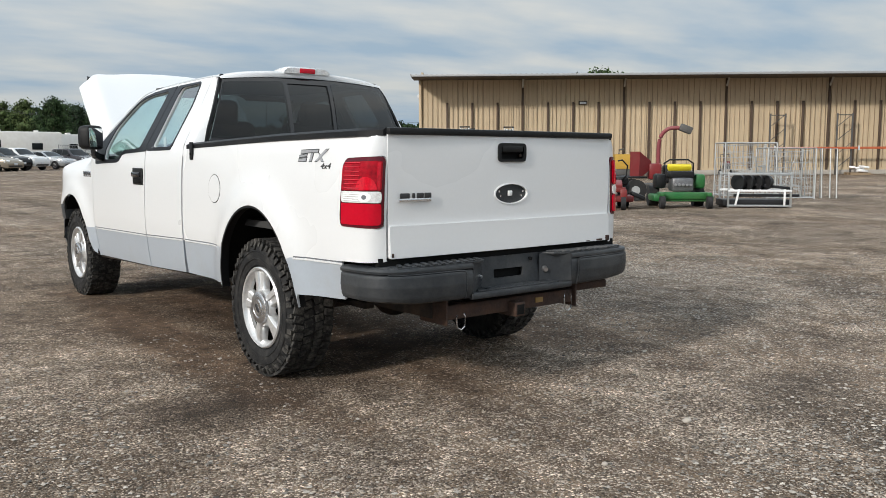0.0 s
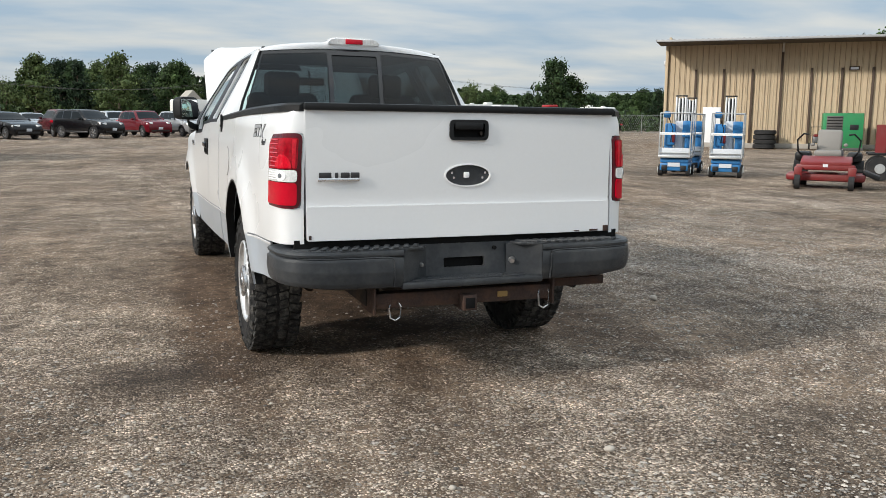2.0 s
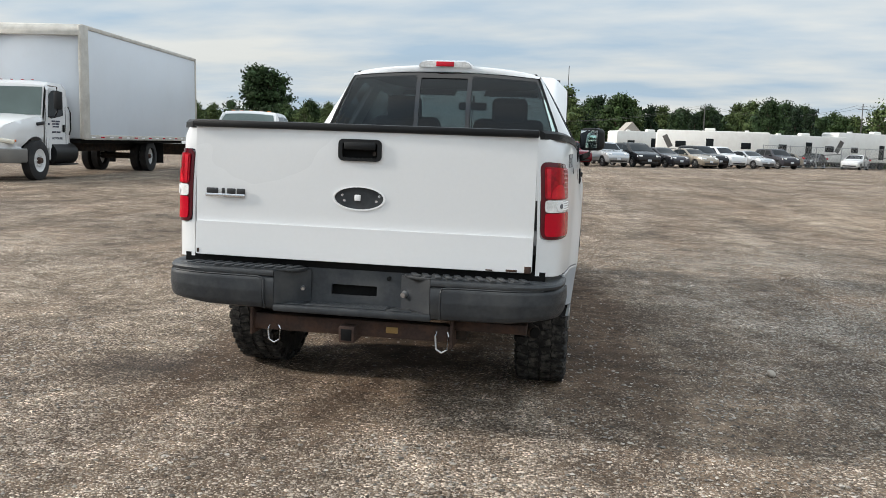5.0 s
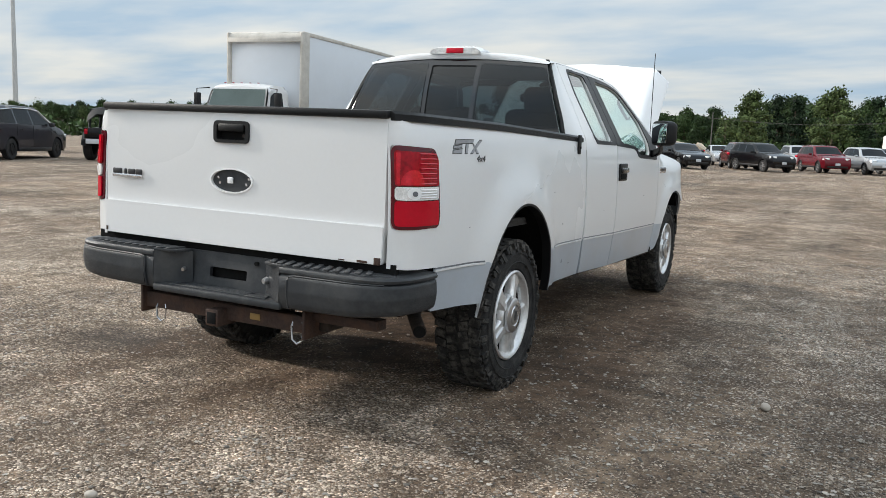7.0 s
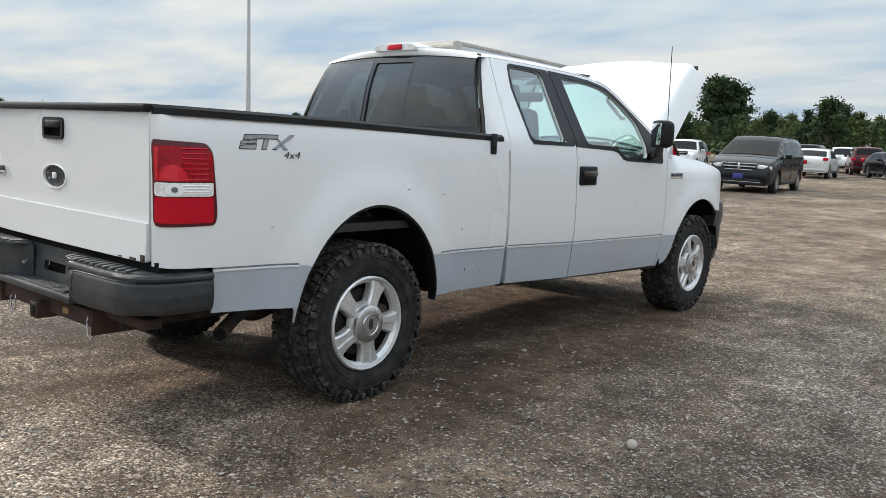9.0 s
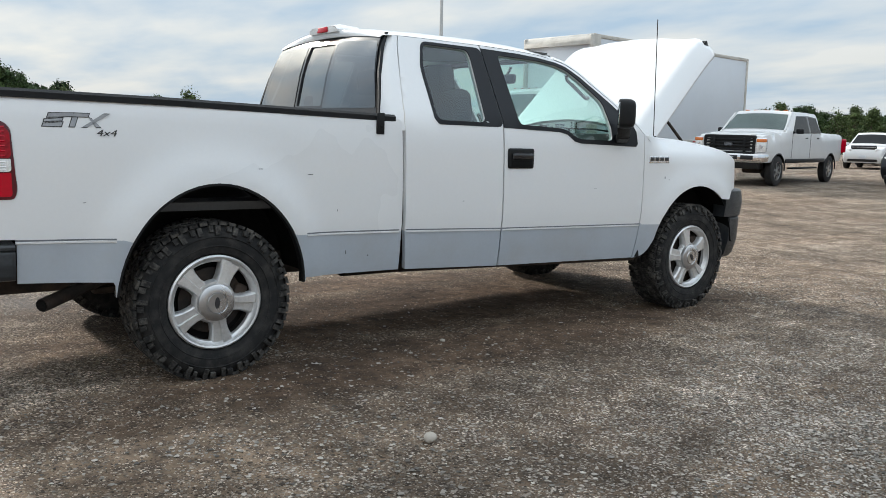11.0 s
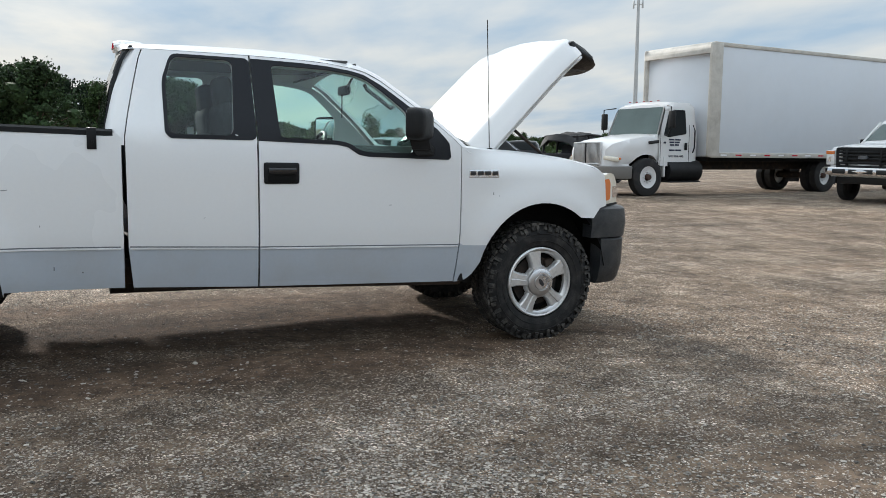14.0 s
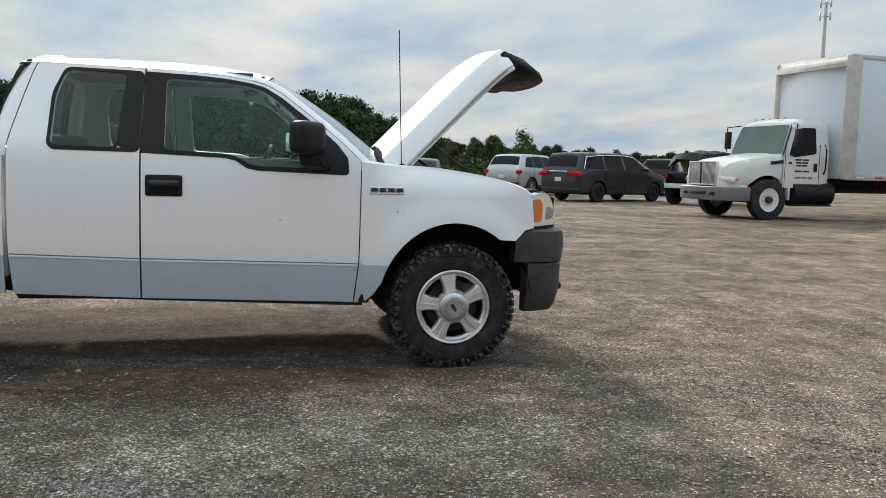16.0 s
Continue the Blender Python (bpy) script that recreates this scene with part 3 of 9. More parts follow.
    bp.inputs["Strength"].default_value, bp.inputs["Distance"].default_value = 1.0, 0.022
    l.new(math_node("ADD", height, rough_h), bp.inputs["Height"])
    l.new(bp.outputs[0], b.inputs["Normal"])
    return m


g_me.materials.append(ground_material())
ground = tagged(new("ground", g_me), "brown packed dirt and loose grey gravel of a wide vehicle yard", "ground", kind="structure")

# ---- the white pickup truck in the middle of the yard ----
def tilt_matrix(x, y, heading=0.0):
    """Stands a thing on the ground at (x, y), leaning with the ground's fall; heading turns it about the vertical."""
    n = Vector((-(ground_z(x + 0.5, y) - ground_z(x - 0.5, y)), -(ground_z(x, y + 0.5) - ground_z(x, y - 0.5)), 1)).normalized()
    q = Vector((0, 0, 1)).rotation_difference(n)
    return Matrix.Translation((x, y, ground_z(x, y))) @ q.to_matrix().to_4x4() @ pose(0, 0, 0, 0, 0, heading)


truck = thing("pickup_truck", "white extended cab pickup with open hood and muddy off-road tyres", "pickup truck", tilt_matrix(0, 0))

z_line = lerp_table([(-1.4, 0.745), (-0.88, 0.735), (0.41, 0.713), (1.1, 0.702), (1.8, 0.680), (3.06, 0.657), (4.4, 0.645)])
low_prof = [(0.36, 0.905), (0.44, 0.925), (0.55, 0.942), (0.655, 0.951), (0.70, 0.955), (0.74, 0.961), (0.9, 0.962), (1.08, 0.957), (1.2, 0.950), (1.27, 0.942), (1.31, 0.930)]
side_low = lerp_table(low_prof)


def flare(y, z, c, a, b, amt):
    q = math.hypot((y - c[0]) / a, (z - c[1]) / b)
    return amt * math.exp(-((q - 1.0) / 0.20) ** 2) if z > c[1] - 0.1 else amt * math.exp(-((q - 1.0) / 0.20) ** 2) * max(0, 1 - (c[1] - 0.1 - z) * 4)


def cab_x(y, z):
    lo = side_low(min(z, 1.31))
    hi = 0.930 - 0.56 * (z - 1.33)
    t = smooth01((z - 1.27) / 0.10)
    x = lo * (1 - t) + hi * t
    if y > 3.1:
        x += flare(y, z, (3.67, 0.38), 0.50, 0.56, 0.030)
        x -= 0.16 * max(0, (y - 3.95) / 0.45) ** 2
        x -= 0.10 * smooth01((z - 1.10) / 0.16) ** 2 * smooth01((y - 3.1) / 0.3)
    return x


bed_top = lerp_table([(-1.4, 1.374), (-0.21, 1.356), (0.68, 1.332), (1.1, 1.320)])
corner = spline([(0.800, -1.085), (0.852, -1.078), (0.888, -1.045), (0.908, -0.98), (0.921, -0.88), (0.937, -0.70), (0.948, -0.45)], 6)
c_len = [0.0]
for a, b in zip(corner[::-1], corner[::-1][1:]):
    c_len.append(c_len[-1] + (b - a).length)
U_END = -0.45 - c_len[-1]
c_us = [-0.45 - s for s in c_len][::-1]
c_xs, c_ys = [p.x for p in corner], [p.y for p in corner]


def bed_point(u, z, sgn=1):
    if u > -0.45:
        px, py = float(np.interp(u, [-0.45, -0.2, 1.2], [0.948, 0.955, 0.957])), u
    else:
        px, py = float(np.interp(u, c_us, c_xs)), float(np.interp(u, c_us, c_ys))
    dx = side_low(min(z, 1.27)) - 0.957
    dx -= 0.045 * smooth01((z - 1.27) / 0.16) ** 1.5
    dx += flare(u, z, (0.0, 0.40), 0.50, 0.60, 0.034)
    return ((px + dx) * sgn, py, z)


REAR_ARCH = arc(0.0, 0.42, 0.475, 0.562, -2, 182, 30)
FRONT_ARCH = arc(3.665, 0.40, 0.475, 0.522, 2, 196, 30)
TAIL_LIGHT = [(U_END + 0.012, 0.914), (U_END + 0.012, 1.258), (-0.905, 1.248), (-0.878, 1.215), (-0.862, 0.96), (-0.872, 0.918)]

def crease_line(rings, owner, sgn):
    """The body line: a white lip as its highlight, a grey strip above as the crease's shade."""
    bm = B()
    loft(bm, rings)
    bmesh.ops.recalc_face_normals(bm, faces=bm.faces[:])
    part("body_line", bm, M["white_paint"], owner)
    bm = B()
    loft(bm, [[(r[0][0], r[0][1], r[0][2] + 0.008), (r[0][0] + 0.0055 * sgn, r[0][1], r[0][2] + 0.008), (r[0][0] + 0.0055 * sgn, r[0][1], r[0][2] + 0.001), (r[0][0], r[0][1], r[0][2] + 0.001)] for r in rings])
    bmesh.ops.recalc_face_normals(bm, faces=bm.faces[:])
    part("body_groove", bm, M["badge_grey"], owner)


for sgn in (1, -1):
    side = "right" if sgn > 0 else "left"
    # bedside
    bot = [(1.070, 0.480), (0.478, 0.485)] + REAR_ARCH[1:-1] + [(-0.478, 0.515), (-0.49, 0.535), (-0.875, 0.552), (-0.875, 0.745), (U_END, 0.752), (U_END, 1.362)]
    outline = bot + [(u, bed_top(u)) for u in np.linspace(-1.2, 1.05, 18)] + [(1.070, 1.30)]
    holes = [rounded([(u, z) for u, z in TAIL_LIGHT], 0.02, 2)]
    bm = surf_panel(outline, lambda u, z: bed_point(u, z, sgn), holes, 0.055, 0.012, z_line)
    bed = part("bedside", bm, [M["white_paint"], M["grey_paint"]], truck, "white bedside over a grey lower band, scuffed at the wheel arch", 50)
    # colour-break moulding along the bedside
    for u0, u1 in ((-0.88, -0.475), (0.472, 1.055)):
        bm = B()
        rings = []
        for u in np.linspace(u0, u1, 14):
            x, y, z = bed_point(u, z_line(u), sgn)
            rings.append([(x - 0.004 * sgn, y, z + 0.001), (x + 0.005 * sgn, y, z - 0.001), (x + 0.004 * sgn, y, z - 0.008), (x - 0.004 * sgn, y, z - 0.011)])
        crease_line(rings, bed, sgn)
    # arch lip
    bm = B()
    rings = []
    for u, z in REAR_ARCH[1:-1]:
        x, y, _ = bed_point(u, z, sgn)
        nx = Vector((u, z - 0.42)).normalized()
        rings.append([(x - 0.001 * sgn, y, z), (x - 0.001 * sgn, y - nx.x * 0.012, z - nx.y * 0.012), (x - 0.05 * sgn, y - nx.x * 0.010, z - nx.y * 0.010), (x - 0.05 * sgn, y, z)])
    loft(bm, rings)
    bmesh.ops.recalc_face_normals(bm, faces=bm.faces[:])
    part("arch_lip", bm, M["black_plastic"], bed)
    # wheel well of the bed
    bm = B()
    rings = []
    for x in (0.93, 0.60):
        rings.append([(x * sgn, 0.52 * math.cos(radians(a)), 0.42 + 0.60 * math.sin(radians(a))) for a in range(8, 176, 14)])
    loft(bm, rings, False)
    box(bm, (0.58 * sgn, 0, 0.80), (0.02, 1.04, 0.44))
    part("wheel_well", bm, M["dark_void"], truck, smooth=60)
    # tail light: a dark red bezel, a ribbed stop lens with its bulb bowl, a clear band, a red lower lens
    def on_light(off):
        return lambda u, z: tuple(Vector(bed_point(u, z, sgn)) + Vector((off * sgn, -off, 0)))
    light = part("tail_light", surf_panel(rounded(TAIL_LIGHT, 0.04, 4), on_light(0.003), (), 0.03, 0.03), M["bezel_red"], truck, "red tail light with a clear reversing band")
    u_in, u_out = U_END + 0.026, -0.884
    for nm, z0, z1, mt in (("stop_lens", 1.094, 1.236, "dark_red_lens"), ("clear_band", 1.036, 1.090, "clear_lens"), ("lower_lens", 0.930, 1.032, "red_lens")):
        slope = 0.022 if nm == "stop_lens" else 0.0
        pts = [(u_in, z0), (u_in, z1), (u_out - slope, z1 - slope * 0.3), (u_out + 0.006, z1 - 0.03 if slope else z1), (u_out + 0.008, z0)]
        ln = part(nm, surf_panel(rounded(pts, 0.016, 3), on_light(0.008), (), 0.03, 0.010), M[mt], light)
        if nm != "lower_lens":
            for i in range(7 if slope else 4):
                z = z0 + 0.010 + (z1 - z0 - 0.022) * i / (6 if slope else 3)
                rings = []
                for u in np.linspace(-1.005, u_out - 0.012, 8):
                    x, y, _ = on_light(0.0085)(u, z)
                    rings.append([(x, y, z + 0.0035), (x + 0.003 * sgn, y - 0.002, z), (x, y, z - 0.0035)])
                bm = B()
                loft(bm, rings)
                bmesh.ops.recalc_face_normals(bm, faces=bm.faces[:])
                part("lens_rib", bm, M["red_lens" if slope else "white_decal"], ln)
        if slope:
            uc = u_in + 0.085
            bowl = [(uc + 0.060 * math.cos(t), 1.098 + 0.062 * math.sin(t)) for t in np.linspace(0.0, math.pi, 15)]
            part("bulb_bowl", surf_panel(bowl, on_light(0.010), (), 0.02, 0.004), M["bright_red_lens"], ln, "faceted brighter red bulb bowl")
            part("inner_strip", surf_panel([(u_in + 0.008, 1.10), (u_in + 0.008, 1.228), (u_in + 0.028, 1.228), (u_in + 0.022, 1.10)], on_light(0.0095), (), 0.03, 0.003), M["bright_red_lens"], ln)
        if nm == "clear_band":
            uc = u_in + 0.090
            bulb = [(uc + 0.038 * math.cos(t), 1.063 + 0.024 * math.sin(t)) for t in np.linspace(0, 2 * math.pi, 17)[:-1]]
            bl = part("bulb_bowl", surf_panel(bulb, on_light(0.010), (), 0.02, 0.004), M["white_decal"], ln, "bright bulb bowl")
            part("bulb", surf_panel([(uc + 0.35 * (u - uc), 1.063 + 0.45 * (z - 1.063)) for u, z in bulb], on_light(0.012), (), 0.02, 0.003), M["badge_grey"], bl)
    # rail cap, and the bracket at its front end
    bm = B()
    rings = []
    for u in np.linspace(-1.115, 1.03, 26):
        x, y, _ = bed_point(max(u, U_END), 1.33, sgn)
        z = bed_top(u)
        x = abs(x)
        rings.append([((x + 0.004) * sgn, y, z - 0.016), ((x + 0.003) * sgn, y, z + 0.010), ((x - 0.014) * sgn, y, z + 0.022), ((x - 0.075) * sgn, y, z + 0.020), ((x - 0.085) * sgn, y, z - 0.02)])
    loft(bm, rings)
    bmesh.ops.recalc_face_normals(bm, faces=bm.faces[:])
    part("rail_cap", bm, M["black_plastic"], bed, "black ribbed plastic bed rail cap")
    x = abs(bed_point(0.92, 1.3)[0])
    bm = box(B(), ((x + 0.006) * sgn, 0.925, 1.293), (0.012, 0.048, 0.115), 0.004)
    box(bm, ((x + 0.013) * sgn, 0.93, 1.275), (0.01, 0.010, 0.016), 0.003)
    part("bracket", bm, M["black_plastic"], bed)
    # trim badge: slanted bars of the size of the wide decal, dark edged, with the drive type below
    strokes = [[(0.00, 0.0), (0.075, 0.0), (0.075, 0.018), (0.00, 0.010)], [(0.00, 0.019), (0.070, 0.025), (0.070, 0.036), (0.00, 0.028)], [(0.008, 0.038), (0.105, 0.045), (0.105, 0.058), (0.008, 0.055)],
               [(0.108, 0.0), (0.128, 0.0), (0.128, 0.040), (0.108, 0.040)], [(0.085, 0.044), (0.170, 0.044), (0.170, 0.058), (0.110, 0.058)],
               [(0.160, 0.0), (0.185, 0.0), (0.255, 0.058), (0.228, 0.058)], [(0.172, 0.042), (0.192, 0.034), (0.238, 0.0), (0.215, 0.0)]]
    for nm, grow, off, mt in (("badge_edge", 0.0035, 0.0015, "badge_dark"), ("trim_badge", 0.0, 0.003, "badge_silver")):
        badge = B()
        for st in strokes:
            cx, cz = sum(p[0] for p in st) / 4, sum(p[1] for p in st) / 4
            pts = [(x + grow * (1 if x > cx else -1), z + grow * (1 if z > cz else -1)) for x, z in st]
            pts = [(x + 0.35 * z, z) for x, z in pts]
            pts = [(-0.758 + x, 1.232 + z) for x, z in pts] if sgn > 0 else [(-0.478 - x, 1.232 + z) for x, z in pts]
            surf_panel(pts, lambda u, z: tuple(Vector(bed_point(u, z, sgn)) + Vector((off * sgn, 0, 0))), (), 0.03, 0.0012, bm=badge)
        part(nm, badge, M[mt], bed, "grey slanted bar decal with a dark edge", 0)
    cu = bpy.data.curves.new("drive_decal", "FONT")
    cu.body, cu.size, cu.extrude, cu.align_x = "4x4", 0.058, 0.001, "CENTER"
    tmp = new("drive_decal_text", cu)
    me = bpy.data.meshes.new_from_object(tmp.evaluated_get(bpy.context.evaluated_depsgraph_get()))
    bpy.data.objects.remove(tmp)
    uc = -0.50 if sgn > 0 else -0.735
    for v in me.vertices:
        u = uc + (v.co.x + 0.25 * v.co.y) * (1 if sgn > 0 else -1)
        x, y, z = bed_point(u, 1.194 + v.co.y * 0.72, sgn)
        v.co = (x + (0.002 + v.co.z) * sgn, y, z)
    me.materials.append(M["badge_dark"])
    dd = new("drive_decal", me)
    dd.parent = bed
    # ---- cab: doors ----
    pc = lambda u, z: (cab_x(u, z) * sgn, u, z)
    seam = [(1.205, 1.803), (1.40, 1.803), (1.819, 1.797), (2.10, 1.787), (2.273, 1.775), (2.42, 1.752), (2.51, 1.728), (2.60, 1.680), (2.68, 1.619), (2.82, 1.510), (2.948, 1.402), (3.075, 1.284)]
    q_hole = rounded([(1.362, 1.770), (1.700, 1.762), (1.668, 1.322), (1.318, 1.327), (1.318, 1.62)], 0.045)
    r_out = [(1.798, 0.450), (1.115, 0.478), (1.095, 0.70), (1.092, 1.30), (1.112, 1.42), (1.15, 1.60), (1.185, 1.75)] + [p for p in seam if p[0] < 1.7] + [(1.798, 1.797)]
    bm = surf_panel(r_out, pc, [q_hole], 0.06, 0.03, z_line)
    rdoor = part("rear_door", bm, [M["white_paint"], M["grey_paint"]], truck, "white rear-hinged half door", 50)
    f_hole = rounded([(1.925, 1.748), (2.274, 1.735), (2.42, 1.715), (2.51, 1.685), (2.62, 1.60), (2.74, 1.49), (2.755, 1.235), (2.47, 1.238), (2.41, 1.25), (2.345, 1.292), (2.28, 1.305), (1.935, 1.318)], 0.035)
    f_out = [(3.040, 0.422), (1.808, 0.450), (1.808, 1.797)] + [p for p in seam if p[0] > 1.81] + [(3.072, 1.2), (3.066, 0.67)]
    bm = surf_panel(f_out, pc, [f_hole], 0.06, 0.03, z_line)
    fdoor = part("front_door", bm, [M["white_paint"], M["grey_paint"]], truck, "white front door with a grey lower band", 50)
    for d, u0, u1 in ((rdoor, 1.10, 1.797), (fdoor, 1.809, 3.06)):
        bm = B()
        rings = []
        for u in np.linspace(u0, u1, 12):
            x, z = cab_x(u, z_line(u)), z_line(u)
            rings.append([((x - 0.004) * sgn, u, z + 0.001), ((x + 0.005) * sgn, u, z - 0.001), ((x + 0.004) * sgn, u, z - 0.008), ((x - 0.004) * sgn, u, z - 0.011)])
        crease_line(rings, d, sgn)

    def proud(off):
        return lambda u, z: ((cab_x(u, z) + off) * sgn, u, z)
    # black window surrounds and pillar covers
    q_trim = rounded([(1.355, 1.787), (1.80, 1.780), (1.80, 1.298), (1.325, 1.302), (1.298, 1.335), (1.298, 1.63)], 0.04)
    part("window_surround", surf_panel(q_trim, proud(0.003), [q_hole], 0.05, 0.006), M["pillar_black"], rdoor, "black pillar cover and window surround")
    f_trim = [(1.807, 1.780), (2.10, 1.770), (2.274, 1.757), (2.42, 1.736), (2.50, 1.714), (2.60, 1.655), (2.68, 1.593), (2.82, 1.482), (2.93, 1.385), (2.995, 1.30), (3.003, 1.215), (2.985, 1.198), (2.46, 1.212), (2.40, 1.224), (2.335, 1.268), (2.27, 1.281), (1.807, 1.296)]
    part("window_surround", surf_panel(f_trim, proud(0.003), [f_hole], 0.05, 0.006), M["pillar_black"], fdoor, "black pillar cover, window surround and mirror sail")
    part("window_pane", surf_panel(q_hole, proud(-0.012), (), 0.1, 0.0), M["pane_mid"], rdoor, "tinted quarter glass").visible_shadow = False
    part("window_pane", surf_panel(f_hole, proud(-0.012), (), 0.1, 0.0), M["pane_clear"], fdoor, "green-tinted side glass").visible_shadow = False
    # door handle with its dark bowl
    xh = cab_x(1.93, 1.11)
    bm = box(B(), ((xh + 0.004) * sgn, 1.935, 1.112), (0.016, 0.205, 0.122), 0.012, seg=3)
    handle = part("door_handle", bm, M["black_plastic"], fdoor, "black plastic door handle")
    part("grip", box(B(), ((xh + 0.018) * sgn, 1.938, 1.126), (0.02, 0.165, 0.038), 0.009), M["gloss_black"], handle)
    bm = box(B(), ((xh + 0.013) * sgn, 1.935, 1.082), (0.006, 0.16, 0.035), 0.003)
    part("bowl", bm, M["dark_void"], handle)
    # door mirror, its outer end swept back
    bm = B()
    turn = pose(1.052 * sgn, 2.752, 1.412, 0, 0, -44 * sgn)
    rings = []
    oval_pts = [(math.copysign(abs(math.cos(t)) ** 0.42, math.cos(t)), math.copysign(abs(math.sin(t)) ** 0.42, math.sin(t))) for t in np.linspace(0, 2 * math.pi, 29)[:-1]]
    for yy, k in ((-0.047, 0.93), (-0.043, 0.985), (-0.032, 1.0), (0.005, 1.0), (0.030, 0.96), (0.048, 0.86), (0.058, 0.66), (0.061, 0.35)):
        rings.append([turn @ Vector((0.116 * k * a, yy, 0.098 * k * b)) for a, b in oval_pts])
    loft(bm, rings)
    bmesh.ops.recalc_face_normals(bm, faces=bm.faces[:])
    mir = part("door_mirror", bm, M["black_plastic"], fdoor, "black folding door mirror", 40)
    bm = box(B(), (0, -0.047, 0), (0.195, 0.006, 0.150), 0.002)
    bmesh.ops.transform(bm, matrix=turn, verts=bm.verts[:])
    part("mirror_glass", bm, M["mirror"], mir)
    bm = B()
    rings = [[((x) * sgn, y + dy, z + dz) for dy, dz in ((-0.07, -0.028), (0.05, -0.028), (0.05, 0.028), (-0.07, 0.028))] for x, y, z in ((0.90, 2.87, 1.245), (0.97, 2.83, 1.25), (1.03, 2.78, 1.28), (1.04, 2.76, 1.33))]
    loft(bm, rings)
    bmesh.ops.recalc_face_normals(bm, faces=bm.faces[:])
    bmesh.ops.bevel(bm, geom=bm.edges[:], offset=0.008, segments=2, affect="EDGES")
    part("mirror_arm", bm, M["black_plastic"], mir)
    # cab corner between rear door and rear window
    y_door = lerp_table([(1.25, 1.09), (1.30, 1.090), (1.42, 1.110), (1.60, 1.148), (1.75, 1.183), (1.80, 1.203)])
    y_back = lerp_table([(1.25, 0.990), (1.37, 1.005), (1.59, 1.050), (1.72, 1.092), (1.80, 1.135)])
    x_glass = lerp_table([(1.25, 0.845), (1.45, 0.785), (1.77, 0.655), (1.82, 0.62)])
    bm = B()
    rings = []
    for z in np.linspace(1.26, 1.803, 12):
        xo, yd, yb, xg = cab_x(1.2, z) , y_door(z) - 0.004, y_back(z), x_glass(z)
        row = spline([(xo, yd), (xo - 0.001, yd - 0.03), (xo - 0.012, yb + 0.028), (xo - 0.035, yb + 0.008), (xg, yb - 0.012)], 3)
        rings.append([(p.x * sgn, p.y, z) for p in row])
    loft(bm, rings, False)
    bmesh.ops.recalc_face_normals(bm, faces=bm.faces[:])
    part("cab_corner", bm, M["white_paint"], truck, smooth=60)
    bm = B()
    rings = []
    for z in np.linspace(1.30, 1.822, 12):
        zz = min(z, 1.803)
        xg, yb = x_glass(z) - 0.004, y_back(zz) - 0.016 + (0.02 if z > 1.80 else 0)
        rings.append([(xg * sgn, yb, z), ((xg + 0.018) * sgn, yb, z), ((xg + 0.018) * sgn, yb + 0.02, z), (xg * sgn, yb + 0.02, z)])
    loft(bm, rings)
    bmesh.ops.recalc_face_normals(bm, faces=bm.faces[:])
    part("corner_seal", bm, M["black_plastic"], truck)
    # A pillar strip
    bm = B()
    rings = []
    for u, z in spline([p for p in seam if p[0] > 2.40] + [(3.14, 1.235)], 3):
        x = cab_x(min(u, 3.07), z)
        rings.append([(x * sgn, u, z + 0.004), ((x - 0.02) * sgn, u + 0.012, z + 0.022), ((x - 0.055) * sgn, u + 0.03, z + 0.026), ((x - 0.06) * sgn, u + 0.02, z)])
    loft(bm, rings, True)
    bmesh.ops.recalc_face_normals(bm, faces=bm.faces[:])
    part("front_pillar", bm, M["white_paint"], truck, smooth=50)
    # ---- fender ----
    top = [(3.078, 1.280), (3.29, 1.258), (3.47, 1.250), (3.64, 1.235), (3.85, 1.205), (4.0, 1.172), (4.10, 1.140), (4.165, 1.100)]
    f_poly = [(3.047, 0.418), (3.073, 0.67), (3.079, 1.2)] + top + [(4.185, 0.895), (4.12, 0.880), (4.05, 0.815)]
    lower = [p for p in FRONT_ARCH if not (p[0] > 3.66 and p[1] < 0.80) and p[1] > 0.505]
    f_poly = f_poly + lower + [(3.155, 0.470), (3.10, 0.422)]
    bm = surf_panel(f_poly, pc, (), 0.05, 0.012, z_line)
    fender = part("front_fender", bm, [M["white_paint"], M["grey_paint"]], truck, "white front fender", 50)
    bm = B()
    rings = []
    for u, z in spline(top, 3):
        x = cab_x(u, z)
        rings.append([(x * sgn, u, z), ((x - 0.02) * sgn, u, z + 0.012), ((x - 0.09) * sgn, u, z + 0.014), ((x - 0.10) * sgn, u, z - 0.01), ((x - 0.10) * sgn, u, z - 0.20)])
    loft(bm, rings, False)
    bmesh.ops.recalc_face_normals(bm, faces=bm.faces[:])
    part("fender_top", bm, M["white_paint"], fender, smooth=50)
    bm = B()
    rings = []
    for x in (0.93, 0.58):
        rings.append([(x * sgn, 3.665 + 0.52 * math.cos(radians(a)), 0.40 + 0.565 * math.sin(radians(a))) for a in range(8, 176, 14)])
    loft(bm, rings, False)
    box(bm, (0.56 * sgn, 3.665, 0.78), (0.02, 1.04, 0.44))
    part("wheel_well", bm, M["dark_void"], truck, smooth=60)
    # splash panel behind the front wheel
    bm = prism(B(), [(3.07, 0.425), (3.13, 0.415), (3.19, 0.50), (3.18, 0.56), (3.10, 0.50)], "x", 0.86 * sgn, 0.93 * sgn, 0.004)
    part("splash_panel", bm, M["black_plastic"], truck)
    # model badge on the fender: a chrome bar with dark characters kept as plain blocks
    xb = cab_x(3.23, 1.13)
    bm = box(B(), ((xb + 0.003) * sgn, 3.232, 1.094), (0.006, 0.215, 0.014), 0.003)
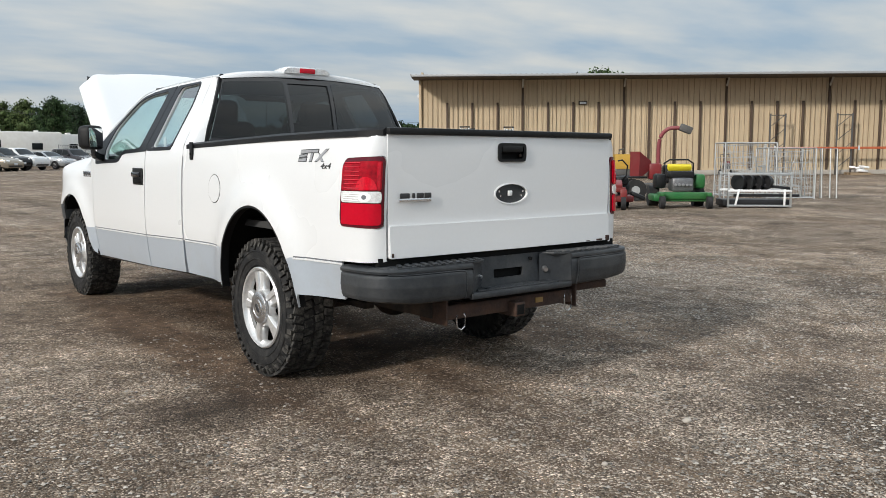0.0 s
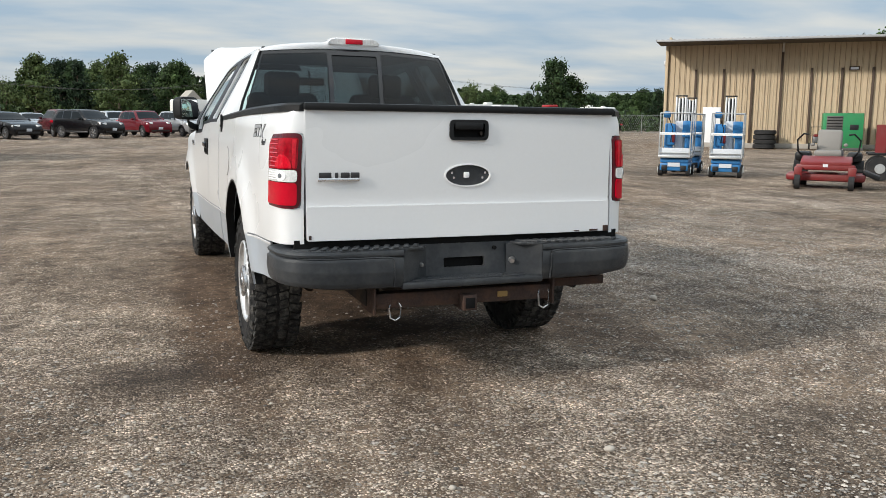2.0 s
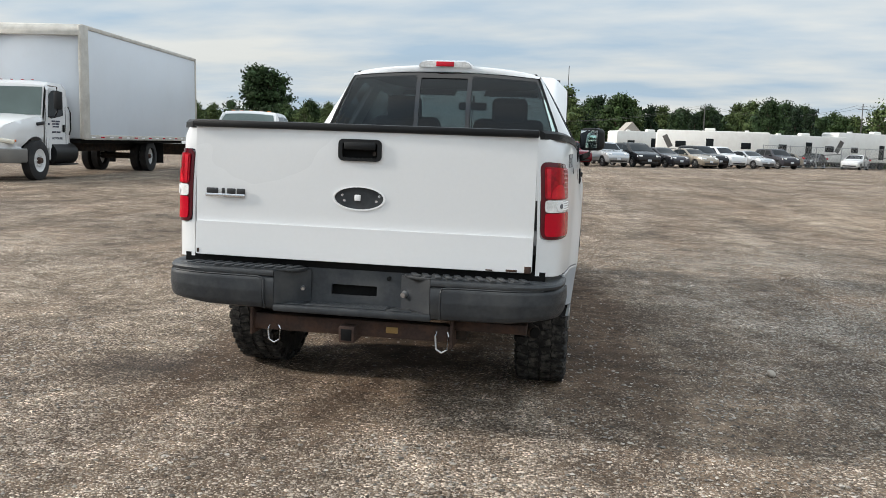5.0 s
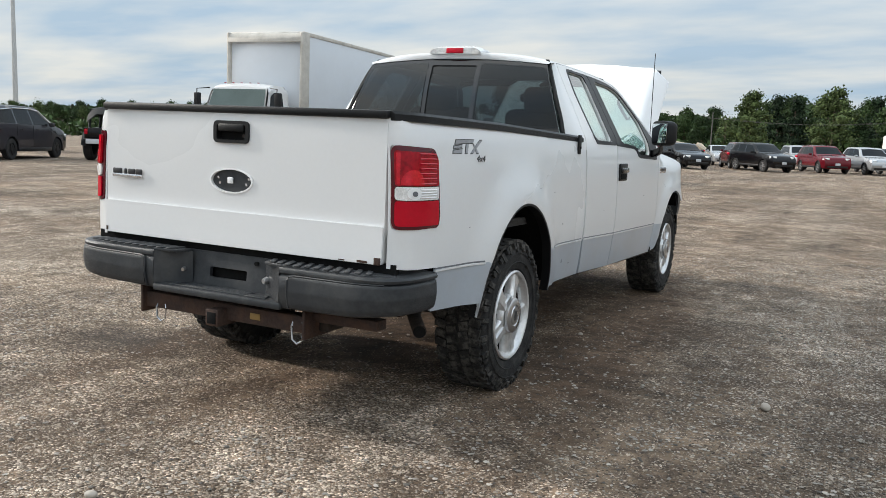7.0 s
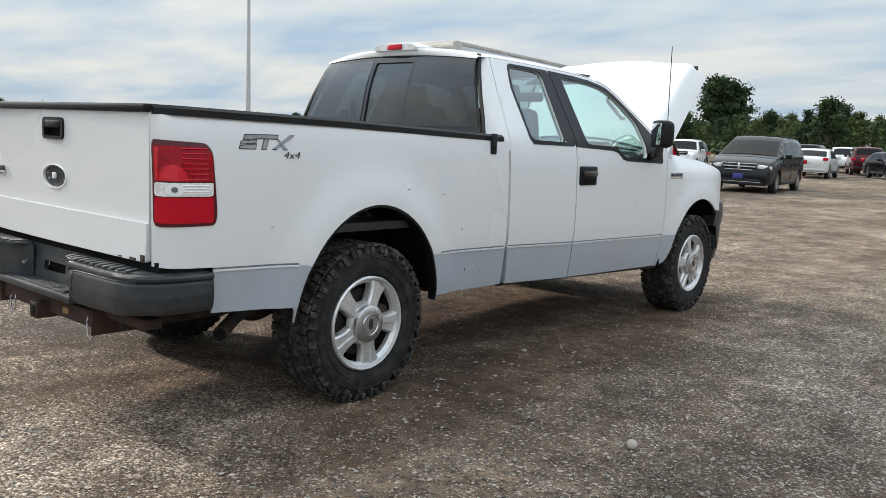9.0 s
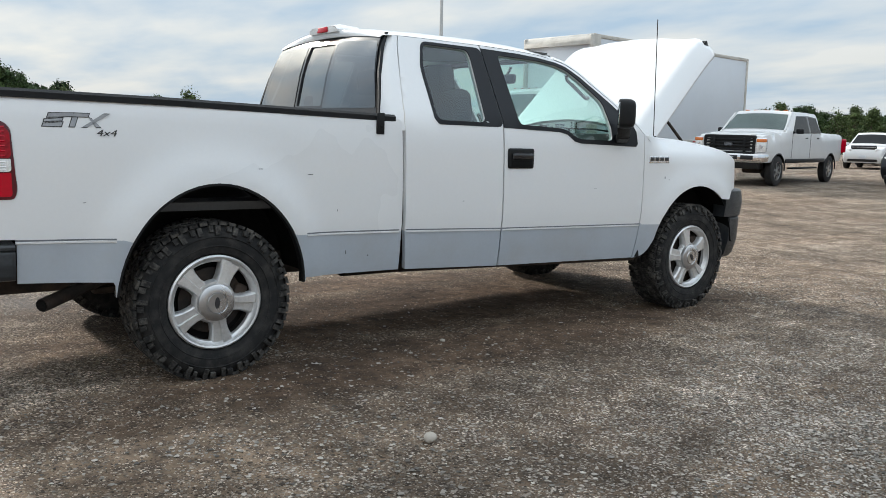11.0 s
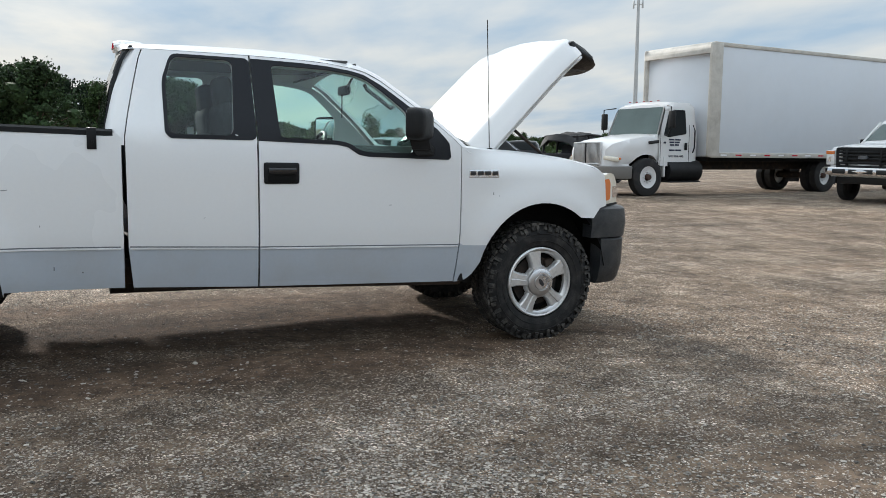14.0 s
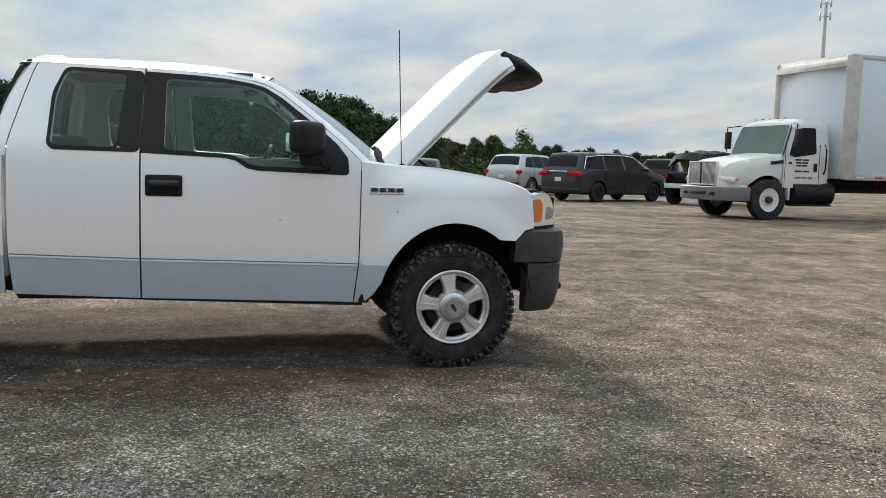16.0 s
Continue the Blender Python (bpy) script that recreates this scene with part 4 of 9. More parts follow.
    bg = part("fender_badge", bm, M["silver_badge"], fender, "chrome bar badge with dark blocks")
    for k in range(4):
        yy = 3.155 + k * 0.0515
        bm = box(B(), ((xb + 0.003) * sgn, yy, 1.116), (0.007, 0.0515, 0.040), 0.003)
        part("badge_block", bm, M["silver_badge"], bg)
        part("badge_face", box(B(), ((xb + 0.0065) * sgn, yy, 1.116), (0.004, 0.040, 0.024), 0.002), M["badge_dark"], bg)
    # headlight
    pts = rounded([(4.172, 1.098), (4.192, 0.892), (4.36, 0.905), (4.345, 1.05), (4.30, 1.108), (4.24, 1.118)], 0.02)
    hl = lambda u, z: ((0.93 - 0.14 * max(0, (u - 4.05) / 0.30) ** 1.6) * sgn, u, z)
    head = part("headlight", surf_panel(pts, hl, (), 0.04, 0.06), M["head_lens"], truck, "clouded headlight with an amber turn lens", 60)
    am = rounded([(4.178, 1.072), (4.198, 0.925), (4.256, 0.932), (4.258, 1.045), (4.236, 1.076)], 0.015)
    part("turn_lens", surf_panel(am, lambda u, z: (hl(u, z)[0] + 0.003 * sgn, u, z), (), 0.03, 0.004), M["amber_lens"], head, "amber turn lens")
    part("reflector", cyl(B(), (hl(4.30, 0.99)[0] * 1.0 - 0.01 * sgn, 4.300, 0.985), (hl(4.30, 0.99)[0] + 0.006 * sgn, 4.303, 0.985), 0.044, 0.040, 20), M["chrome"], head)
    part("lens_rim", surf_panel(rounded([(4.170, 0.900), (4.172, 0.885), (4.365, 0.895), (4.362, 0.910)], 0.004, 2), lambda u, z: (hl(u, z)[0] + 0.004 * sgn, u, z), (), 0.04, 0.006), M["black_plastic"], head)
    # rocker and lower frame
    bm = B()
    rings = []
    for u in np.linspace(1.12, 3.10, 10):
        zb = float(np.interp(u, [1.1, 3.1], [0.480, 0.418]))
        rings.append([(0.915 * sgn, u, zb + 0.01), (0.90 * sgn, u, zb - 0.02), (0.86 * sgn, u, zb - 0.03), (0.86 * sgn, u, zb + 0.08)])
    loft(bm, rings)
    bmesh.ops.recalc_face_normals(bm, faces=bm.faces[:])
    part("rocker", bm, M["under_steel"], truck)

# ---- roof, rear wall, glass ----
roof_edge = [(1.135, 1.800), (1.205, 1.805), (1.40, 1.805), (1.819, 1.799), (2.10, 1.789), (2.273, 1.777), (2.42, 1.754), (2.51, 1.730)]
roof_mid = lerp_table([(1.10, 1.858), (1.2, 1.873), (1.5, 1.884), (1.9, 1.884), (2.2, 1.870), (2.42, 1.842), (2.55, 1.812)])
bm = B()
rings = []
for u, z in spline(roof_edge, 4):
    xe = cab_x(max(u, 1.15), z)
    zt = roof_mid(u)
    row = []
    for k in range(-12, 13):
        s = k / 12
        bow = 0.05 * (1 - s * s) * smooth01((u - 2.2) / 0.35) - 0.045 * (1 - s * s) * (1 - smooth01((u - 1.135) / 0.2))
        row.append((s * xe, u + bow, z + (zt - z) * (1 - abs(s) ** 2.6) ** 0.8))
    rings.append(row)
loft(bm, rings, False)
loft(bm, [[(x * 0.985, y, z - 0.03) for x, y, z in r] for r in rings], False, flip=True)
bmesh.ops.recalc_face_normals(bm, faces=bm.faces[:])
rings_roof = rings
roof = part("roof", bm, M["white_paint"], truck, smooth=60)


def back_glass(u, v):
    """The rear window's sheet; u across, v up from the belt to the roof."""
    z = v
    y = float(np.interp(z, [1.25, 1.37, 1.59, 1.72, 1.80, 1.86], [0.978, 0.993, 1.036, 1.076, 1.115, 1.15]))
    return (u, y - 0.030 * (1 - (u / 0.8) ** 2), z)


bm = surf_panel([(-0.81, 1.30), (-0.645, 1.788), (-0.3, 1.812), (0, 1.818), (0.3, 1.812), (0.645, 1.788), (0.81, 1.30)], back_glass,
                [rounded([(-0.775, 1.385), (-0.640, 1.764), (-0.20, 1.792), (-0.20, 1.385)], 0.02), rounded([(-0.165, 1.395), (-0.165, 1.778), (0.165, 1.778), (0.165, 1.395)], 0.012),
                 rounded([(0.20, 1.385), (0.20, 1.792), (0.640, 1.764), (0.775, 1.385)], 0.02)], 0.06, 0.015)
rear_frame = part("rear_window_frame", bm, M["gloss_black"], truck, "black rear window frame with a sliding middle pane", 50)
for poly, off in ((rounded([(-0.78, 1.38), (-0.644, 1.768), (-0.195, 1.796), (-0.195, 1.38)], 0.02), -0.004), (rounded([(0.195, 1.38), (0.195, 1.796), (0.644, 1.768), (0.78, 1.38)], 0.02), -0.004),
                  (rounded([(-0.170, 1.39), (-0.170, 1.782), (0.170, 1.782), (0.170, 1.39)], 0.012), 0.010)):
    pn = part("pane", surf_panel(poly, lambda u, v: (back_glass(u, v)[0], back_glass(u, v)[1] + off, v), (), 0.12, 0.0), M["pane_dark"], rear_frame, "dark tinted rear glass")
    pn.visible_shadow = False
bm = B()
low, top_row = [], rings_roof[0]
for x, y, z in top_row:
    xx = max(-0.655, min(0.655, x * 0.985))
    zz = 1.822 - 0.034 * (xx / 0.655) ** 2
    low.append((xx, back_glass(xx, zz)[1] - 0.006, zz))
mids = [((a[0] + b[0]) / 2, (a[1] + b[1]) / 2 - 0.010, (a[2] + b[2]) / 2 + 0.006) for a, b in zip(top_row, low)]
loft(bm, [top_row, mids, low], False)
bmesh.ops.recalc_face_normals(bm, faces=bm.faces[:])
part("rear_header", bm, M["white_paint"], roof, smooth=70)
bm = box(B(), (0, 1.06, 0.94), (1.78, 0.03, 0.74), 0.01)
part("cab_back", bm, M["white_paint"], truck)
# third stop lamp on the roof's rear edge
bm = B()
rings = []
for x, k in ((-0.185, 0.35), (-0.165, 0.8), (-0.13, 1), (0.13, 1), (0.165, 0.8), (0.185, 0.35)):
    rings.append([(x, 1.075 - 0.005 * k, 1.852), (x, 1.068, 1.852 + 0.04 * k), (x, 1.11, 1.856 + 0.048 * k), (x, 1.22, 1.868 + 0.030 * k), (x, 1.27, 1.868)])
loft(bm, rings)
bmesh.ops.recalc_face_normals(bm, faces=bm.faces[:])
lamp = part("stop_lamp", bm, M["clear_lens"], truck, "clear roof stop lamp with a red middle")
part("red_lens", box(B(), (0, 1.068, 1.873), (0.125, 0.012, 0.034), 0.004, (-6, 0, 0)), M["red_lens"], lamp)
# windscreen
ws_top = [(0.0, 2.575, 1.812), (0.35, 2.555, 1.802), (0.60, 2.53, 1.766), (0.655, 2.52, 1.745)]
ws_bot = [(0.0, 3.36, 1.262), (0.40, 3.32, 1.262), (0.72, 3.22, 1.258), (0.865, 3.10, 1.275)]
bm = B()
rings = []
for k in range(9):
    t = k / 8
    row = []
    for sgn in (-1, 1):
        seq = [(sgn * (a[0] * (1 - t) + b[0] * t), a[1] * (1 - t) + b[1] * t - 0.0 * t, a[2] * (1 - t) + b[2] * t + 0.03 * math.sin(math.pi * t)) for a, b in zip(ws_top, ws_bot)]
        row += seq[::-1] if sgn < 0 else seq[1:]
    rings.append(row)
loft(bm, rings, False)
bmesh.ops.recalc_face_normals(bm, faces=bm.faces[:])
wind = part("windscreen", bm, M["pane_clear"], truck, "clear windscreen", 60)
wind.visible_shadow = False
# cowl and wiper
bm = B()
rings = []
for x in np.linspace(-0.80, 0.80, 9):
    b = 0.14 * (x / 0.8) ** 2
    rings.append([(x, 3.34 - b, 1.262), (x, 3.47 - b, 1.268), (x, 3.50 - b, 1.24), (x, 3.50 - b, 1.12), (x, 3.30 - b, 1.12)])
loft(bm, rings)
bmesh.ops.recalc_face_normals(bm, faces=bm.faces[:])
part("cowl", bm, M["black_plastic"], truck)
for xs, xe in ((0.55, -0.05), (-0.10, -0.66)):
    bm = tube(B(), [(xs, 3.36 - 0.1 * xs * xs, 1.285), ((xs + xe) / 2, 3.30, 1.315), (xe, 3.27, 1.318)], 0.007, 6)
    part("wiper", bm, M["black_plastic"], truck)
# antenna
bm = tube(B(), [(0.80, 3.345, 1.245), (0.80, 3.34, 1.275)], 0.018, 10)
ant = part("antenna", bm, M["black_plastic"], truck, "whip antenna")
part("whip", tube(B(), [(0.80, 3.34, 1.26), (0.80, 3.305, 2.095)], 0.0032, 6), M["under_steel"], ant)

# ---- hood, propped open, with the grille on its front edge ----
hood_side = spline([(3.250, 1.262), (3.455, 1.470), (3.66, 1.680), (3.84, 1.860), (3.95, 1.955), (4.020, 1.998)], 4)
bm = B()
rings = []
for i, p in enumerate(hood_side):
    t = i / (len(hood_side) - 1)
    d = (hood_side[min(i + 1, len(hood_side) - 1)] - hood_side[max(i - 1, 0)]).normalized()
    nrm = Vector((-d.y, d.x))
    half = 0.765 - 0.03 * t - 0.035 * max(0, t - 0.85) / 0.15
    row = []
    for x, up in ((1.040, -0.088), (1.050, -0.078), (1.036, -0.056), (1.004, -0.028), (0.962, 0.004), (0.940, 0.026), (0.905, 0.040), (0.86, 0.048), (0.78, 0.048), (0.66, 0.052), (0.4, 0.072), (0.0, 0.082)):
        row.append((x * half, up))
    full = row + [(-x, u) for x, u in row[-2::-1]]
    arch = 0.10 * max(0.0, 1 - t * 9)
    rings.append([(x, p.x + nrm.x * u - (arch * (1 - (x / half) ** 2)) * d.x * -1, p.y + nrm.y * u + (arch * (1 - (x / half) ** 2)) * d.y) for x, u in full])
loft(bm, rings, False)
loft(bm, [[(x * 0.97, y + 0.018, z - 0.018) for x, y, z in r] for r in rings], False, flip=True)
bmesh.ops.recalc_face_normals(bm, faces=bm.faces[:])
hood = part("hood", bm, M["white_paint"], truck, "white hood propped open", 40)
p_end = hood_side[-1]
bm = B()
rings = []
for x in np.linspace(-0.70, 0.70, 15):
    k = max(0.0, 1 - abs(x / 0.70) ** 3.2) ** 0.6
    rings.append([(x, 3.985, 2.030 - 0.03 * (1 - k)), (x, 4.00 + 0.14 * k, 2.034 - 0.030 * k - 0.02 * (1 - k)), (x, 4.01 + 0.28 * k, 2.016 - 0.060 * k), (x, 4.02 + 0.375 * k, 1.990 - 0.100 * k), (x, 4.02 + 0.390 * k, 1.972 - 0.110 * k),
                  (x, 4.02 + 0.350 * k, 1.962 - 0.122 * k), (x, 4.01 + 0.20 * k, 1.955 - 0.110 * k), (x, 3.985 + 0.02 * k, 1.945 - 0.07 * k)])
loft(bm, rings)
bmesh.ops.recalc_face_normals(bm, faces=bm.faces[:])
grille = part("grille", bm, M["black_plastic"], hood, "black grille shell on the hood's front edge", 60)
bm = B()
for k in range(16):
    x = -0.45 + k * 0.06
    box(bm, (x, 4.20, 1.849), (0.014, 0.13, 0.010), 0.003, (-4, 0, 0))
part("grille_mesh", bm, M["badge_grey"], grille)
part("hood_prop", tube(B(), [(0.70, 3.86, 1.19), (0.73, 3.50, 1.44)], 0.011, 8), M["under_steel"], truck, "black hood strut")
part("hood_prop", tube(B(), [(-0.70, 3.86, 1.19), (-0.73, 3.50, 1.44)], 0.011, 8), M["under_steel"], truck, "black hood strut")

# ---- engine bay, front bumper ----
# near-black box fills the engine bay in place of its shaded inside
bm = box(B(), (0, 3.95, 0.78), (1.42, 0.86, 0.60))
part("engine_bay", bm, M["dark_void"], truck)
bm = box(B(), (-0.1, 3.85, 1.10), (0.55, 0.5, 0.12), 0.03)
box(bm, (0.42, 3.72, 1.12), (0.26, 0.24, 0.12), 0.02)
box(bm, (-0.5, 4.0, 1.10), (0.22, 0.3, 0.12), 0.02)
tube(bm, [(-0.4, 3.7, 1.15), (0.0, 3.6, 1.19), (0.4, 3.9, 1.17)], 0.04, 10)
part("engine_cover", bm, M["black_plastic"], truck)
part("radiator_support", box(B(), (0, 4.26, 0.90), (1.36, 0.06, 0.46), 0.01), M["black_plastic"], truck)
path = [(0.935, 4.06), (0.925, 4.20), (0.885, 4.33), (0.80, 4.415), (0.6, 4.455), (0, 4.475), (-0.6, 4.455), (-0.80, 4.415), (-0.885, 4.33), (-0.925, 4.20), (-0.935, 4.06)]
path = [tuple(p) for p in spline(path, 3)]
bm = B()
sweep_plan(bm, path, [(0.10, 0.885), (0.02, 0.885), (0.0, 0.87), (-0.012, 0.78), (0.0, 0.675), (0.10, 0.675)])
bump_f = part("front_bumper", bm, M["bumper_plastic"], truck, "dark grey plastic front bumper", 40)
bm = B()
sweep_plan(bm, [p for p in path if p[1] > 4.13], [(0.12, 0.667), (0.015, 0.667), (0.004, 0.655), (0.010, 0.48), (0.035, 0.38), (0.06, 0.348), (0.12, 0.348)])
part("valance", bm, M["bumper_plastic"], bump_f, "dark lower valance", 40)
part("tow_hook", box(B(), (0.55, 4.45, 0.47), (0.05, 0.12, 0.05), 0.015), M["under_steel"], truck)

# ---- bed floor, tailgate ----
part("bed_floor", box(B(), (0, 0.0, 0.86), (1.70, 2.10, 0.04)), M["bed_liner"], truck)
part("bed_front_wall", box(B(), (0, 1.03, 1.05), (1.74, 0.03, 0.50), 0.008), M["white_paint"], truck)


def gate_point(u, z):
    y = -1.088 - 0.005 * smooth01((0.930 - z) / 0.035) - 0.008 * max(0, 0.905 - z) / 0.15 + 0.02 * max(0, z - 1.30)
    return (u, y - 0.012 * (1 - (u / 0.8) ** 2), z)


oval = [(0.0 - 0.005 + 0.115 * math.cos(a), 1.060 + 0.05 * math.sin(a)) for a in np.linspace(0, 2 * math.pi, 28, endpoint=False)]
hand = rounded([(-0.100, 1.232), (-0.100, 1.322), (0.092, 1.322), (0.092, 1.232)], 0.022)
bm = surf_panel(rounded([(-0.794, 0.764), (-0.794, 1.364), (0.790, 1.364), (0.790, 0.764)], 0.012, 3), gate_point, [oval, hand], 0.04, 0.05)
gate = part("tailgate", bm, M["white_paint"], truck, "white tailgate, chipped and rusty along its lower corner", 45)
part("gate_lower", surf_panel(rounded([(-0.792, 0.766), (-0.792, 0.922), (0.788, 0.922), (0.788, 0.766)], 0.008, 2), lambda u, z: (u, gate_point(u, min(z, 0.892))[1] - 0.004 + 0.05 * max(0.0, z - 0.916), z), (), 0.04, 0.012), M["white_paint"], gate)
part("gate_cap", box(B(), (-0.002, -1.075, 1.376), (1.595, 0.075, 0.034), 0.010), M["black_plastic"], gate, "black tailgate top cap")
part("emblem_plate", surf_panel(oval, lambda u, z: (u, gate_point(u, z)[1] + 0.010, z), (), 0.03, 0.01), M["bumper_plastic"], gate, "bare oval emblem recess")
bm = surf_panel([(-0.005 + 1.07 * (u + 0.005), 1.060 + 1.13 * (z - 1.060)) for u, z in oval], lambda u, z: (u, gate_point(u, z)[1] - 0.004, z), [oval], 0.03, 0.006)
part("emblem_rim", bm, M["white_decal"], gate)
bm = box(B(), (-0.012, -1.098, 1.062), (0.028, 0.012, 0.028), 0.004)
part("emblem_stud", bm, M["white_decal"], gate, "white square clip")
for x in (-0.085, -0.075, 0.075, 0.088):
    part("clip_hole", cyl(B(), (x, -1.085, 1.060 + 0.012 * (1 if abs(x) > 0.08 else -1)), (x, -1.094, 1.060 + 0.012 * (1 if abs(x) > 0.08 else -1)), 0.006, seg=8), M["silver_badge"], gate)
bm = surf_panel(hand, lambda u, z: (u, gate_point(u, z)[1] + 0.022, z), (), 0.04, 0.01)
gh = part("gate_handle", bm, M["dark_void"], gate, "black tailgate handle")
bm = surf_panel(rounded([(-0.104, 1.228), (-0.104, 1.326), (0.096, 1.326), (0.096, 1.228)], 0.026), lambda u, z: (u, gate_point(u, z)[1] - 0.010, z), [rounded([(-0.085, 1.242), (-0.085, 1.310), (0.077, 1.310), (0.077, 1.242)], 0.012)], 0.03, 0.03)
part("bezel", bm, M["black_plastic"], gh)
part("pull", box(B(), (-0.004, -1.098, 1.296), (0.150, 0.03, 0.038), 0.010), M["black_plastic"], gh)
part("lock", cyl(B(), (0.062, -1.085, 1.262), (0.062, -1.10, 1.262), 0.009, seg=10), M["under_steel"], gh)
bm = box(B(), (-0.645, -1.103, 1.046), (0.195, 0.008, 0.016), 0.003)
gb = part("gate_badge", bm, M["silver_badge"], gate, "chrome bar badge with dark blocks")
for k, w in enumerate((0.058, 0.016, 0.042, 0.042)):
    x = (-0.708, -0.655, -0.615, -0.568)[k]
    part("badge_block", box(B(), (x, -1.104, 1.066), (w, 0.008, 0.026), 0.004), M["badge_dark"], gb)
for c, s in (((0.772, -1.106, 0.779), (0.030, 0.006, 0.030)), ((0.70, -1.108, 0.772), (0.05, 0.003, 0.010)), ((0.60, -1.109, 0.770), (0.03, 0.003, 0.006)), ((-0.78, -1.105, 0.782), (0.012, 0.003, 0.02))):
    part("rust_spot", box(B(), c, s, 0.0012), M["rust"], gate)
# sill strip made taller as a near-black filler, the gap's shade in its colour
bm = box(B(), (0, -1.068, 0.738), (1.70, 0.03, 0.062))
part("gate_sill", bm, M["dark_void"], truck)

# ---- rear bumper with its step and plate pocket ----
B_TOP = 0.731
for sgn in (1, -1):
    xi = 0.357 if sgn > 0 else 0.365
    path = spline([(xi, -1.214), (0.60, -1.213), (0.775, -1.203), (0.868, -1.166), (0.918, -1.085), (0.936, -0.98), (0.940, -0.882)], 4)
    low_edge = [float(np.interp(abs(p.x) - 0.25 * (p.y + 1.214) * -1, [0.36, 0.70, 0.86, 1.0], [0.540, 0.546, 0.562, 0.563])) for p in path]
    flat = [(p.x, p.y) for p in path]
    nrms = []
    for i in range(len(path)):
        d = (path[min(i + 1, len(path) - 1)] - path[max(i - 1, 0)]).normalized()
        nrms.append(Vector((-d.y, d.x)))
    run = [0.0]
    for p, q in zip(flat, flat[1:]):
        run.append(run[-1] + math.dist(p, q))
    # offset inwards by height, from the lower edge (0) to the top (1)
    FACE = [(0.12, 0.0), (0.040, 0.0), (0.018, 0.045), (0.008, 0.16), (0.001, 0.45), (0.005, 0.76), (0.012, 0.80), (0.002, 0.835), (0.0, 0.90), (0.006, 0.955), (0.028, 0.985), (0.14, 0.985)]
    rings = []
    for p, z0, nr in zip(flat, low_edge, nrms):
        rings.append([((p[0] + nr.x * o) * sgn, p[1] + nr.y * o, z0 + h * (B_TOP - z0)) for o, h in FACE])
    bm = B()
    loft(bm, rings)
    bmesh.ops.recalc_face_normals(bm, faces=bm.faces[:])
    blk = part("bumper_block", bm, M["bumper_plastic"], truck, "scuffed dark grey plastic bumper end", 40)

    def on_face(u, h, off):
        k = min(range(len(run) - 1), key=lambda i: 0 if run[i] <= u <= run[i + 1] else min(abs(u - run[i]), abs(u - run[i + 1])))
        t = max(0.0, min(1.0, (u - run[k]) / (run[k + 1] - run[k])))
        px, py = flat[k][0] + (flat[k + 1][0] - flat[k][0]) * t, flat[k][1] + (flat[k + 1][1] - flat[k][1]) * t
        nr = nrms[k].lerp(nrms[k + 1], t)
        o = float(np.interp(h, [0.0, 0.045, 0.16, 0.45, 0.76, 0.80], [0.040, 0.018, 0.008, 0.001, 0.005, 0.012])) - off
        z0 = low_edge[k] + (low_edge[k + 1] - low_edge[k]) * t
        return ((px + nr.x * o) * sgn, py + nr.y * o, z0 + h * (B_TOP - z0))
    # raised face panel with a rounded upper inner corner, its edge a narrow bead
    face = rounded([(0.052, 0.06), (0.052, 0.78), (run[-1] - 0.015, 0.78), (run[-1] - 0.015, 0.06)], 0.05, 4)
    part("face_panel", surf_panel(face, lambda u, h: on_face(u, h, 0.009), (), 0.04, 0.012), M["bumper_plastic"], blk, smooth=40)
    bead = [on_face(u, h, 0.0075) for u, h in ((0.046, 0.05), (0.046, 0.40), (0.046, 0.70), (0.052, 0.775), (0.075, 0.80), (0.16, 0.802), (0.30, 0.802), (0.42, 0.802), (0.50, 0.80))]
    part("panel_bead", tube(B(), bead, 0.0045, 6), M["bumper_plastic"], blk)
    # slanted treads on top, set on a low pad
    pad = [((xi - 0.105) * sgn, -1.176), ((xi - 0.005) * sgn, -1.200), (0.60 * sgn, -1.197), (0.765 * sgn, -1.188), (0.845 * sgn, -1.150), (0.868 * sgn, -1.11), ((xi - 0.135) * sgn, -1.11)]
    part("tread_pad", prism(B(), pad, "z", B_TOP - 0.012, B_TOP + 0.001, 0.003), M["bumper_plastic"], blk)
    for k in range(11):
        x = xi - 0.080 + k * 0.0485
        y0 = float(np.interp(x, [0.25, 0.36, 0.62, 0.76, 0.83], [-1.175, -1.203, -1.200, -1.182, -1.140]))
        bm = prism(B(), [((x + 0.004) * sgn, y0), ((x + 0.032) * sgn, y0), ((x + 0.000) * sgn, -1.112), ((x - 0.028) * sgn, -1.112)], "z", B_TOP - 0.001, B_TOP + 0.009, 0.004)
        part("tread_rib", bm, M["bumper_plastic"], blk)
bm = prism(B(), [(-0.37, -1.09), (-0.37, -1.213), (0.362, -1.213), (0.362, -1.09)], "z", 0.536, 0.570, 0.010)
step = part("bumper_step", bm, M["bumper_plastic"], truck, "low step in the middle of the bumper", 40)
for x0, x1 in ((-0.285, -0.235), (-0.215, 0.165), (0.185, 0.245)):
    part("step_pad", prism(B(), [(x0 - 0.03, -1.195), (x1 + (0.03 if x1 > 0.2 else -0.01), -1.195), (x1, -1.125), (x0, -1.125)], "z", 0.568, 0.577, 0.004), M["bumper_plastic"], step)
for k in range(4):
    part("step_rib", box(B(), (-0.025, -1.184 + k * 0.017, 0.577), (0.36, 0.006, 0.005), 0.002), M["bumper_plastic"], step)
